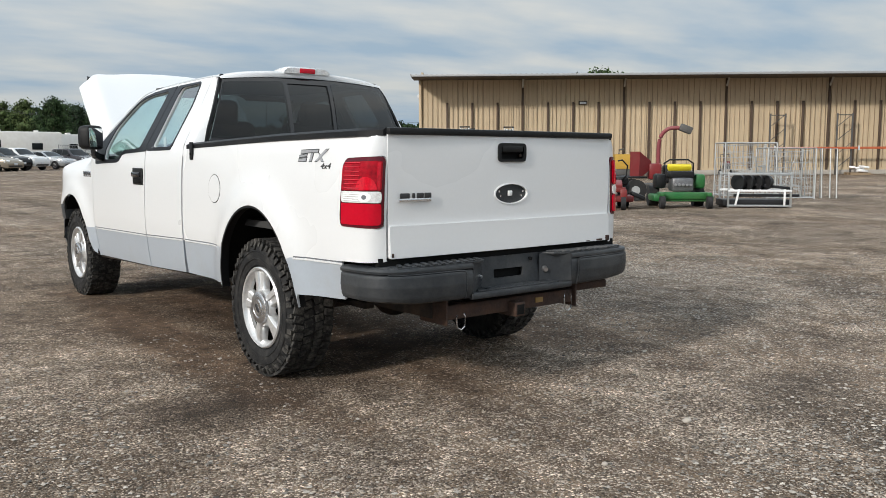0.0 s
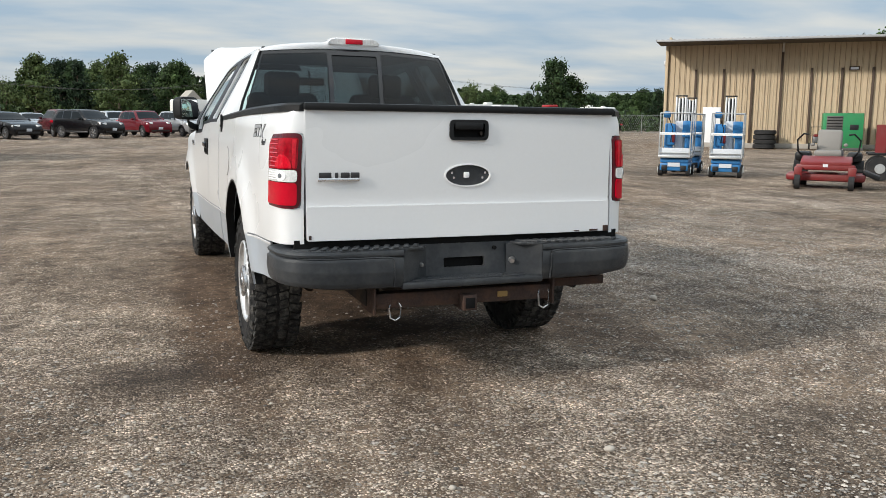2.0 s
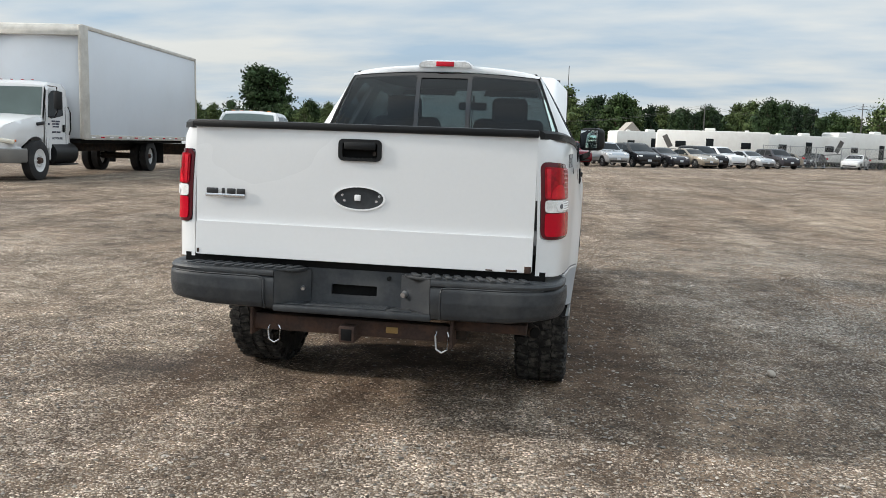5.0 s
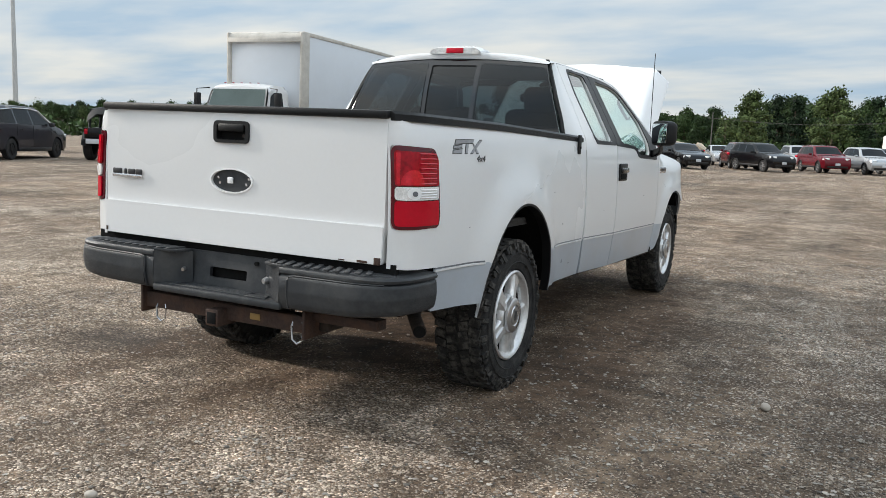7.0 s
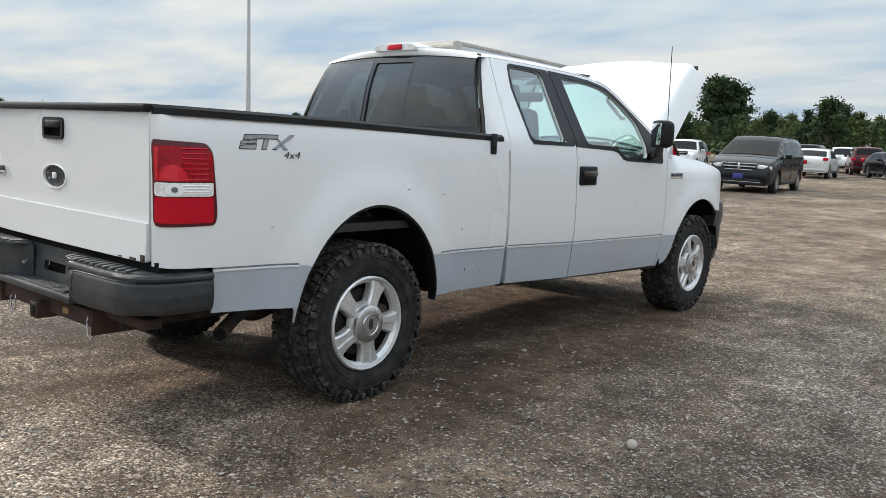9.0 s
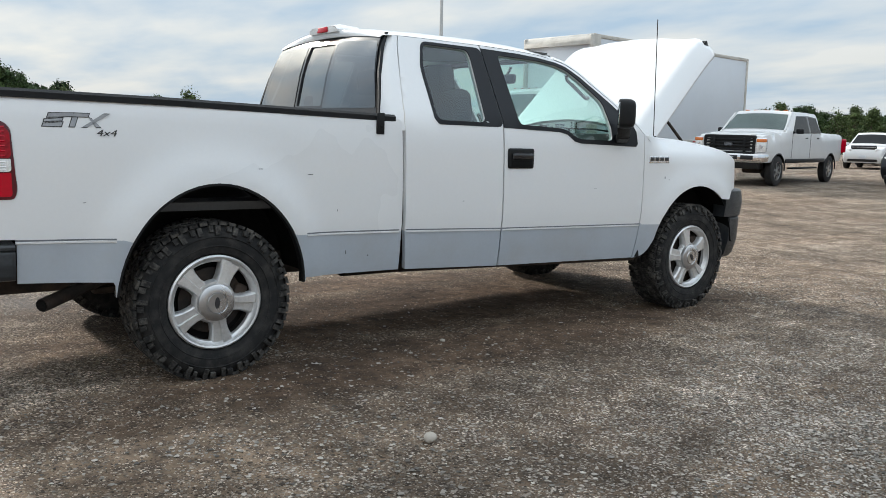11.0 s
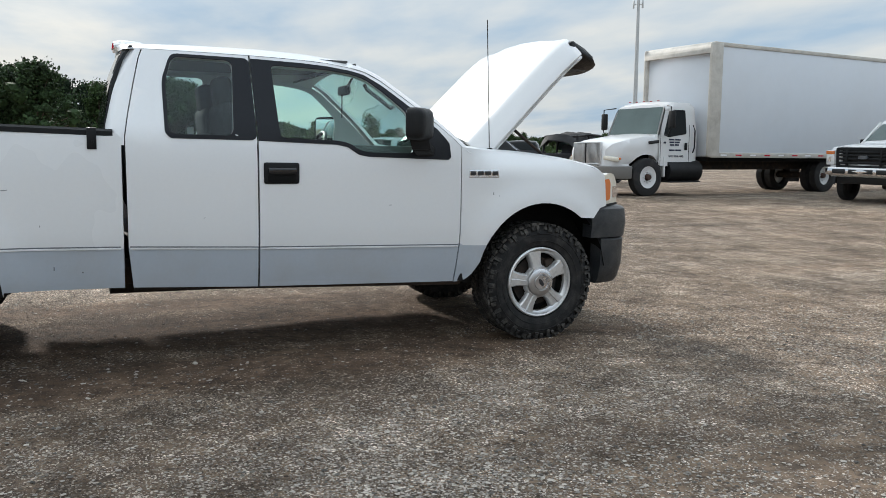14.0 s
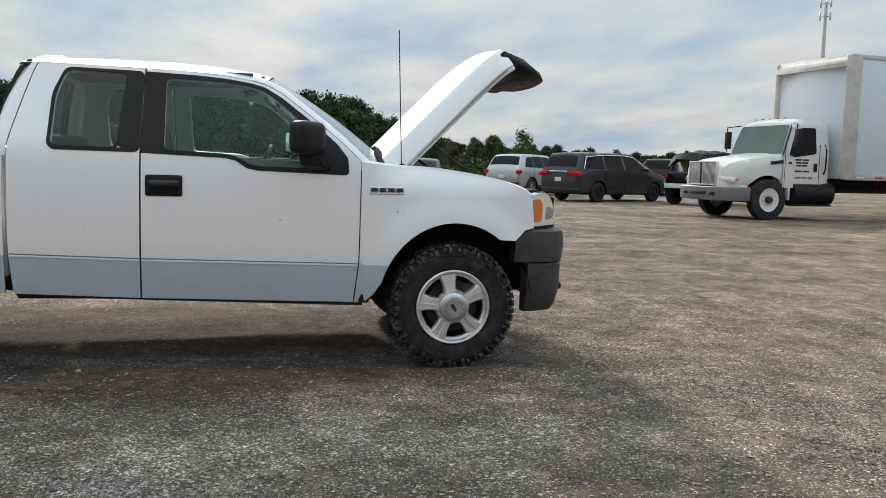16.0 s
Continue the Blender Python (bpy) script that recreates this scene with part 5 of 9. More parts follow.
bm = surf_panel(rounded([(-0.37, 0.560), (-0.37, 0.729), (0.36, 0.729), (0.36, 0.560)], 0.005, 2), lambda u, z: (u, -1.088 - 0.02 * (0.73 - z) / 0.17, z), [rounded([(-0.125, 0.614), (-0.125, 0.660), (0.090, 0.660), (0.090, 0.614)], 0.008)], 0.05, 0.02)
pocket = part("plate_pocket", bm, M["bumper_plastic"], truck, "plate pocket with an open slot", 40)
part("slot_back", box(B(), (-0.02, -1.055, 0.637), (0.26, 0.02, 0.07)), M["dark_void"], pocket)
for xa, xb in ((0.360, 0.200), (-0.368, -0.215)):
    bm = B()
    loft(bm, [[(xa, -1.213, z0), (xb, -1.105, z0), (xa, -1.08, z0)] for z0 in (0.565, 0.727)])
    bmesh.ops.recalc_face_normals(bm, faces=bm.faces[:])
    bmesh.ops.bevel(bm, geom=bm.edges[:], offset=0.006, segments=2, affect="EDGES")
    part("pocket_cheek", bm, M["bumper_plastic"], pocket)
part("bolt", cyl(B(), (0.228, -1.125, 0.640), (0.221, -1.146, 0.636), 0.017, 0.012, 12), M["dull_chrome"], pocket)
part("bolt", cyl(B(), (-0.255, -1.125, 0.640), (-0.248, -1.144, 0.636), 0.012, 0.008, 12), M["dull_chrome"], pocket)
part("bolt", cyl(B(), (0.145, -1.085, 0.700), (0.145, -1.104, 0.700), 0.010, seg=10), M["dark_void"], pocket)

# ---- hitch, frame, axles, exhaust ----
bm = box(B(), (-0.02, -1.10, 0.470), (0.94, 0.075, 0.075), 0.008)
hitch = part("hitch", bm, M["rust"], truck, "rusty receiver hitch")
bm = prism(B(), [(-0.058, 0.412), (-0.058, 0.487), (0.014, 0.487), (0.014, 0.412)], "y", -1.200, -1.06, 0.004)
part("receiver", bm, M["rust"], hitch)
part("receiver_hole", box(B(), (-0.022, -1.201, 0.449), (0.050, 0.004, 0.052), 0.001), M["dark_void"], hitch)
part("hitch_sticker", box(B(), (0.175, -1.140, 0.472), (0.055, 0.004, 0.028), 0.001), M["yellow_tape"], hitch, "worn yellow sticker")
for x in (-0.49, 0.45):
    part("side_plate", box(B(), (x, -1.05, 0.475), (0.014, 0.22, 0.13), 0.004), M["rust"], hitch)
part("end_bracket", box(B(), (0.61, -1.06, 0.505), (0.34, 0.08, 0.045), 0.006), M["rust"], hitch)
bm = tube(B(), [(-0.40, -1.13, 0.47), (-0.415, -1.14, 0.44), (-0.41, -1.14, 0.39), (-0.385, -1.14, 0.375), (-0.36, -1.14, 0.39), (-0.355, -1.14, 0.44), (-0.37, -1.13, 0.47)], 0.0045, 6)
part("chain_clip", bm, M["dull_chrome"], hitch, "steel snap clip")
bm = tube(B(), [(0.385, -1.13, 0.50), (0.375, -1.14, 0.46), (0.38, -1.14, 0.40), (0.405, -1.14, 0.385), (0.43, -1.14, 0.40), (0.435, -1.14, 0.46), (0.425, -1.13, 0.50)], 0.0045, 6)
part("chain_clip", bm, M["dull_chrome"], hitch, "steel snap clip")
for sgn in (1, -1):
    bm = box(B(), (0.47 * sgn, 1.6, 0.50), (0.07, 5.3, 0.14), 0.01)
    part("frame_rail", bm, M["under_steel"], truck)
    part("leaf_spring", box(B(), (0.50 * sgn, 0.0, 0.42), (0.07, 0.95, 0.035), 0.01), M["under_steel"], truck)
    part("shock_absorber", cyl(B(), (0.60 * sgn, -0.16, 0.36), (0.46 * sgn, -0.34, 0.72), 0.03, seg=12), M["under_steel"], truck)
bm = cyl(B(), (-0.80, 0, 0.39), (0.80, 0, 0.39), 0.05, seg=14)
bmesh.ops.create_uvsphere(bm, u_segments=14, v_segments=10, radius=0.15, matrix=Matrix.Translation((0, 0, 0.39)))
part("rear_axle", bm, M["under_steel"], truck)
part("front_axle", cyl(B(), (-0.80, 3.672, 0.38), (0.80, 3.672, 0.38), 0.055, seg=14), M["under_steel"], truck)
part("cross_member", box(B(), (0, 1.6, 0.47), (1.0, 0.10, 0.08), 0.01), M["under_steel"], truck)
part("fuel_tank", box(B(), (-0.15, 1.3, 0.47), (0.55, 1.0, 0.22), 0.04), M["under_steel"], truck)
part("transfer_case", box(B(), (0.1, 2.4, 0.46), (0.5, 0.9, 0.24), 0.05), M["under_steel"], truck)
part("drive_shaft", cyl(B(), (0, 0.1, 0.41), (0.05, 2.0, 0.45), 0.04, seg=12), M["under_steel"], truck)
bm = tube(B(), [(0.35, 2.2, 0.44), (0.42, 0.9, 0.47), (0.50, 0.45, 0.55), (0.56, 0.0, 0.62), (0.60, -0.38, 0.52), (0.68, -0.60, 0.455), (0.80, -0.76, 0.425)], 0.032, 12)
pipe = part("exhaust_pipe", bm, M["under_steel"], truck, "rusty exhaust tailpipe")
part("pipe_mouth", cyl(B(), (0.792, -0.752, 0.427), (0.803, -0.766, 0.424), 0.028, seg=12), M["dark_void"], pipe)
part("muffler", cyl(B(), (0.40, 1.0, 0.46), (0.37, 1.75, 0.45), 0.10, seg=16), M["under_steel"], truck)
part("spare_carrier", cyl(B(), (0, -0.62, 0.50), (0, -0.62, 0.64), 0.33, seg=24), M["dark_void"], truck)
part("floor_pan", box(B(), (0, 2.05, 0.60), (1.60, 2.0, 0.05)), M["under_steel"], truck)

# ---- cab interior ----
bm = B()
for sgn in (1, -1):
    box(bm, (0.40 * sgn, 1.98, 0.95), (0.56, 0.52, 0.20), 0.06, seg=3)
    box(bm, (0.40 * sgn, 1.74, 1.22), (0.54, 0.16, 0.62), 0.06, (8, 0, 0), 3)
box(bm, (0, 1.98, 0.98), (0.24, 0.5, 0.18), 0.04)
part("front_seat", bm, M["seat_cloth"], truck, "grey cloth front bench seat")
for sgn in (1, -1):
    bm = box(B(), (0.41 * sgn, 1.68, 1.585), (0.27, 0.11, 0.20), 0.045, (8, 0, 0), 3)
    tube(bm, [(0.35 * sgn, 1.70, 1.45), (0.35 * sgn, 1.69, 1.54)], 0.008, 6)
    tube(bm, [(0.47 * sgn, 1.70, 1.45), (0.47 * sgn, 1.69, 1.54)], 0.008, 6)
    part("headrest", bm, M["seat_cloth"], truck)
bm = box(B(), (0, 1.16, 1.12), (1.48, 0.14, 0.56), 0.05, (10, 0, 0), 3)
box(bm, (0, 1.32, 0.90), (1.48, 0.40, 0.16), 0.05)
part("rear_seat", bm, M["seat_cloth"], truck, "grey cloth rear bench")
bm = B()
rings = []
for x in np.linspace(-0.84, 0.84, 9):
    rings.append([(x, 2.70, 0.80), (x, 2.68, 1.10), (x, 2.74, 1.20), (x, 2.95, 1.235), (x, 3.18, 1.225), (x, 3.18, 0.80)])
loft(bm, rings)
bmesh.ops.recalc_face_normals(bm, faces=bm.faces[:])
part("dashboard", bm, M["dash"], truck, "grey dashboard", 30)
bm = B()
revolve(bm, [(0.016 * math.cos(a), 0.185 + 0.016 * math.sin(a)) for a in np.linspace(0, 2 * math.pi, 9)[:-1]], 28, axis="y")
box(bm, (0, 0, 0), (0.34, 0.02, 0.05), 0.008)
box(bm, (0, 0, -0.08), (0.05, 0.02, 0.17), 0.008)
cyl(bm, (0, 0, 0), (0, 0.22, 0), 0.035, seg=10)
bmesh.ops.transform(bm, matrix=pose(-0.40, 2.46, 1.20, -24), verts=bm.verts[:])
part("steering_wheel", bm, M["black_plastic"], truck)
bm = box(B(), (0, 2.58, 1.66), (0.25, 0.035, 0.07), 0.02)
tube(bm, [(0, 2.60, 1.68), (0, 2.64, 1.75)], 0.01, 6)
rv = part("inside_mirror", bm, M["black_plastic"], truck)
part("pendant", tube(B(), [(0.0, 2.565, 1.63), (0.0, 2.565, 1.47)], 0.004, 5), M["black_plastic"], rv)
for sgn in (1, -1):
    bm = box(B(), (0.87 * sgn, 2.10, 0.92), (0.03, 1.9, 0.72), 0.01)
    part("door_card", bm, M["dash"], truck)
    tp = part("sun_visor", box(B(), (0.35 * sgn, 2.42, 1.765), (0.45, 0.16, 0.016), 0.006, (18, 0, 0)), M["dash"], truck)
    if sgn > 0:
        bm = tube(B(), [(0.735, 2.50, 1.655), (0.725, 2.52, 1.625), (0.745, 2.60, 1.565), (0.765, 2.665, 1.510), (0.785, 2.675, 1.520)], 0.012, 8)
        part("grab_handle", bm, M["dash"], truck)
part("headliner", box(B(), (0, 1.80, 1.798), (1.24, 1.25, 0.012)), M["dash"], truck)
# crumpled yellow tape behind the left quarter glass
part("paper_tag", box(B(), (-0.86, 1.62, 1.36), (0.004, 0.05, 0.07)), M["white_decal"], truck)
part("tape_roll", box(B(), (-0.80, 1.38, 1.43), (0.02, 0.07, 0.13), 0.008, (12, 20, 0)), M["yellow_tape"], truck, "yellow crumpled tape")
# fuel door on the left bedside
fd = [(0.555 + 0.085 * math.cos(a), 1.06 + 0.085 * math.sin(a)) for a in np.linspace(0, 2 * math.pi, 25)[:-1]]
bm = surf_panel(fd, lambda u, z: (bed_point(u, z, -1)[0] - 0.002, u, z), (), 0.04, 0.004)
part("fuel_door", bm, M["white_paint"], truck, "round white fuel door")
fd2 = [(0.555 + 0.089 * math.cos(a), 1.06 + 0.089 * math.sin(a)) for a in np.linspace(0, 2 * math.pi, 25)[:-1]]
bm = surf_panel(fd2, lambda u, z: (bed_point(u, z, -1)[0] - 0.0006, u, z), [fd], 0.04, 0.003)
part("fuel_door_gap", bm, M["dark_void"], truck)


# chips and scratches in the paint
for u, z, du, dz in ((0.72, 0.60, 0.006, 0.020), (0.86, 0.575, 0.008, 0.008), (0.50, 1.02, 0.030, 0.003), (0.22, 1.05, 0.024, 0.003), (-0.60, 0.90, 0.012, 0.003), (0.66, 0.83, 0.004, 0.010)):
    x, y, z = bed_point(u, z, 1)
    part("paint_chip", box(B(), (x, y, z), (0.004, du, dz), 0.001), M["badge_grey"], truck)
for u, z, du, dz in ((3.30, 0.985, 0.006, 0.016), (3.34, 0.97, 0.004, 0.006), (2.6, 0.92, 0.020, 0.003), (1.5, 0.86, 0.012, 0.003)):
    part("paint_chip", box(B(), (cab_x(u, z), u, z), (0.004, du, dz), 0.001), M["badge_grey"], truck)


# ---- wheels ----
def wheel_parts(root, R=0.397, W=0.272, rim=0.232):
    """A muddy off-road tyre on a five-spoke alloy rim, its outer face towards +x of the wheel."""
    w = W / 2
    prof = [(-w + 0.045, rim - 0.008), (-w + 0.012, rim + 0.015), (-w, rim + 0.065), (-w + 0.006, R - 0.055), (-w + 0.030, R - 0.018), (-w * 0.55, R - 0.008),
            (w * 0.55, R - 0.008), (w - 0.030, R - 0.018), (w - 0.006, R - 0.055), (w, rim + 0.065), (w - 0.012, rim + 0.015), (w - 0.045, rim - 0.008)]
    bm = B()
    revolve(bm, prof, 64)
    for rr, dd in ((rim + 0.05, 0.0015), (rim + 0.095, 0.0015)):
        revolve(bm, [(w - 0.001, rr - 0.003), (w + dd, rr), (w - 0.001, rr + 0.003)], 48)
    tyre = root = part("wheel", bm, M["tyre_rubber"], root, "alloy wheel with a worn mud-terrain tyre", 40)
    bm = B()
    n = 50
    rnd = random.Random(4)
    for k in range(n):
        for row in range(4):
            a = 2 * math.pi * (k + (0.5 if row % 2 else 0.0)) / n
            cx = (-0.092, -0.033, 0.033, 0.092)[row]
            sx = 0.050 if row in (1, 2) else 0.056
            jit = rnd.uniform(-0.004, 0.004)
            m = pose(0, 0, 0, math.degrees(a)) @ Matrix.Translation((cx, 0, R - 0.006)) @ pose(0, 0, 0, 0, 0, 14 * (-1 if row in (0, 3) else 1) + jit * 500)
            lug = bmesh.ops.create_cube(bm, size=1, matrix=m @ Matrix.Diagonal((sx, 0.037 + jit, 0.015, 1)))
        for sd in (-1, 1):
            a = 2 * math.pi * (k + (0.25 if k % 2 else 0.0)) / n
            ln = 0.045 if k % 2 else 0.030
            m = pose(0, 0, 0, math.degrees(a)) @ Matrix.Translation((sd * (w - 0.010), 0, R - 0.028 - ln / 2 + 0.012)) @ pose(0, 0, 0, 0, -18 * sd, 0)
            bmesh.ops.create_cube(bm, size=1, matrix=m @ Matrix.Diagonal((0.016 + 0.006 * rnd.random(), 0.019 + 0.008 * rnd.random(), ln * rnd.uniform(0.85, 1.1), 1)))
    part("tread", bm, M["tread_rubber"], tyre, "chunky tread blocks", 0)
    bm = B()
    revolve(bm, [(w - 0.012, rim + 0.004), (w - 0.005, rim - 0.004), (w - 0.008, rim - 0.012), (w - 0.026, rim - 0.018), (w - 0.036, rim - 0.032), (w - 0.055, rim - 0.036), (w - 0.062, rim + 0.002)], 64)
    rm = part("rim", bm, M["alloy"], root, "five-spoke silver alloy rim", 40)
    for k in range(5):
        bm = B()
        rings = []
        for r, hw, xo, th in ((0.062, 0.044, 0.000, 0.05), (0.098, 0.040, -0.003, 0.05), (0.125, 0.038, -0.006, 0.05), (0.155, 0.042, -0.008, 0.048), (0.180, 0.049, -0.009, 0.046), (0.198, 0.056, -0.010, 0.044), (0.210, 0.060, -0.012, 0.040), (0.215, 0.061, -0.024, 0.030)):
            o = w - 0.010 + xo
            pts = [(o - th, -hw * 1.12, r), (o - 0.022, -hw * 1.06, r), (o - 0.006, -hw * 0.93, r), (o, -hw * 0.80, r), (o + 0.001, -hw * 0.06, r), (o - 0.010, hw * 0.03, r), (o - 0.010, hw * 0.82, r), (o - 0.014, hw * 0.94, r), (o - 0.024, hw * 1.06, r), (o - th, hw * 1.12, r)]
            rings.append([pose(0, 0, 0, 72 * k) @ Vector(p) for p in pts])
        loft(bm, rings)
        bmesh.ops.recalc_face_normals(bm, faces=bm.faces[:])
        part("spoke", bm, M["alloy"], rm, "broad stepped spoke", 28)
    bm = B()
    revolve(bm, [(w - 0.05, 0.0), (w - 0.05, 0.112), (w - 0.030, 0.108), (w - 0.016, 0.100), (w - 0.010, 0.0)], 40, closed=False)
    part("hub", bm, M["alloy"], rm, smooth=40)
    bm = B()
    revolve(bm, [(w - 0.012, 0.093), (w + 0.001, 0.091), (w + 0.006, 0.084), (w + 0.008, 0.056), (w + 0.004, 0.052), (w + 0.004, 0.050), (w + 0.010, 0.046), (w + 0.009, 0.0)], 40, closed=False)
    cap = part("centre_cap", bm, M["dull_chrome"], rm, smooth=40)
    bm = B()
    loft(bm, [[(w + 0.009 + dx, 0.030 * k * math.cos(t), 0.013 * k * math.sin(t)) for t in np.linspace(0, 2 * math.pi, 17)[:-1]] for dx, k in ((0, 1.0), (0.004, 0.9))])
    bmesh.ops.recalc_face_normals(bm, faces=bm.faces[:])
    bmesh.ops.transform(bm, matrix=pose(0, 0, 0, 112), verts=bm.verts[:])
    part("oval_emblem", bm, M["badge_dark"], cap)
    bm = B()
    revolve(bm, [(w - 0.10, 0.06), (w - 0.10, 0.165), (w - 0.085, 0.165), (w - 0.085, 0.06)], 40)
    part("brake_disc", bm, M["under_steel"], rm)
    # rim barrel in dark steel, the shade between the spokes put into its colour
    bm = B()
    revolve(bm, [(w - 0.036, rim - 0.026), (w - 0.036, rim + 0.002), (-w + 0.02, rim + 0.002), (-w + 0.02, rim - 0.026)], 48)
    part("barrel", bm, M["under_steel"], rm)
    # near-black disc added as the shade seen through the spoke gaps
    bm = B()
    revolve(bm, [(w - 0.125, 0.0), (w - 0.125, rim - 0.03), (w - 0.115, rim - 0.03), (w - 0.115, 0.0)], 32, closed=False)
    part("dark_back", bm, M["dark_void"], rm)
    bm = B()
    box(bm, (w - 0.09, 0.12, 0.06), (0.06, 0.07, 0.14), 0.015)
    part("caliper", bm, M["under_steel"], rm)
    return root


first = wheel_parts(truck)
first.matrix_basis = pose(0.812, 0, 0.392, -25, 0, 0)


def part_copy(src, m):
    made = {}
    for o in (src, *src.children_recursive):
        made[o] = o.copy()
        scene.collection.objects.link(made[o])
        made[o].parent = made.get(o.parent, o.parent)
    made[src].matrix_basis = m
    return made[src]


part_copy(first, pose(0.812, 3.672, 0.388, 10, 0, 0))
part_copy(first, pose(-0.812, 0, 0.392, 12, 0, 180))
part_copy(first, pose(-0.812, 3.672, 0.388, 50, 0, 180))

# ---- other vehicles of the yard ----
def paint(name, col, metal=0.1, rough=0.16, dust=0.05):
    return mat(name, col, rough, metal=metal, var=0.06, coat=0.0, spec=0.38, dirt=(0.22, 0.20, 0.17), dirt_amt=dust, dirt_scale=1.5)


P = {"black": paint("black_car_paint", (0.006, 0.006, 0.007)), "grey": paint("grey_car_paint", (0.040, 0.038, 0.044)), "silver": paint("silver_car_paint", (0.42, 0.43, 0.44), 0.5),
     "white": paint("white_car_paint", (0.64, 0.64, 0.64), 0.0), "red": paint("red_car_paint", (0.115, 0.006, 0.012)), "maroon": paint("maroon_car_paint", (0.065, 0.007, 0.012)),
     "blue": paint("blue_car_paint", (0.03, 0.06, 0.14)), "tan": paint("tan_car_paint", (0.30, 0.26, 0.21), 0.4), "charcoal": paint("charcoal_car_paint", (0.010, 0.0125, 0.016))}
M["far_tyre"] = mat("far_tyre", (0.014, 0.014, 0.015), 0.85, var=0.2, dirt=(0.09, 0.08, 0.07), dirt_amt=0.3, dirt_scale=6)
M["plate"] = mat("plate", (0.55, 0.57, 0.60), 0.4, var=0.05)
M["plate_blue"] = mat("plate_blue", (0.05, 0.06, 0.28), 0.4, var=0.1)
M["grille_dark"] = mat("grille_dark", (0.012, 0.012, 0.013), 0.45, var=0.2)

SEDAN = dict(profile=[(-0.93, 0.30), (-0.99, 0.60), (-0.93, 0.96), (-0.50, 1.05), (0.10, 1.36), (0.70, 1.45), (1.35, 1.42), (2.12, 1.02), (2.95, 0.90), (3.42, 0.78), (3.58, 0.55), (3.52, 0.25)], wb=2.72, W=1.82, R=0.325, belt=0.98,
             glass=((6, 7), (3, 4)), side=[[(0.10, 1.02), (0.30, 1.32), (0.75, 1.38), (0.78, 1.02)], [(0.84, 1.02), (0.82, 1.385), (1.30, 1.36), (1.92, 1.02)]])
SUV = dict(profile=[(-0.86, 0.36), (-0.95, 0.65), (-0.92, 1.02), (-0.80, 1.22), (-0.52, 1.62), (-0.1, 1.70), (1.25, 1.70), (1.58, 1.63), (2.26, 1.15), (2.55, 1.10), (3.32, 0.99), (3.55, 0.82), (3.62, 0.55), (3.52, 0.30)], wb=2.80, W=1.88, R=0.36, belt=1.10,
           glass=((7, 8), (3, 4)), side=[[(-0.50, 1.20), (-0.28, 1.56), (0.10, 1.60), (0.12, 1.18)], [(0.18, 1.18), (0.17, 1.61), (0.85, 1.61), (0.90, 1.16)], [(0.97, 1.16), (0.93, 1.61), (1.45, 1.58), (2.02, 1.15)]])
VAN = dict(profile=[(-0.98, 0.30), (-1.08, 0.62), (-1.05, 1.02), (-0.98, 1.18), (-0.78, 1.62), (-0.45, 1.71), (1.60, 1.73), (2.05, 1.63), (3.02, 1.12), (3.30, 1.06), (3.75, 0.92), (3.93, 0.75), (3.99, 0.5), (3.92, 0.24)], wb=3.05, W=1.98, R=0.345, belt=1.10,
           glass=((7, 8), (3, 4)), side=[[(-0.78, 1.18), (-0.62, 1.55), (0.25, 1.62), (0.28, 1.16)], [(0.36, 1.16), (0.34, 1.62), (1.25, 1.63), (1.32, 1.14)], [(1.40, 1.14), (1.34, 1.63), (1.85, 1.58), (2.55, 1.16)]])
PICKUP = dict(profile=[(-1.20, 0.62), (-1.27, 0.80), (-1.22, 1.40), (0.80, 1.40), (0.84, 1.44), (0.92, 1.90), (1.12, 2.00), (2.55, 2.02), (2.82, 1.96), (3.42, 1.47), (3.60, 1.43), (4.65, 1.34), (4.80, 1.24), (4.86, 0.80), (4.80, 0.62)], wb=3.97, W=2.03, R=0.40, belt=1.42,
              glass=((8, 9), (4, 5)), side=[[(1.02, 1.46), (1.12, 1.86), (1.72, 1.90), (1.76, 1.44)], [(1.90, 1.44), (1.87, 1.90), (2.62, 1.88), (3.12, 1.44)]])


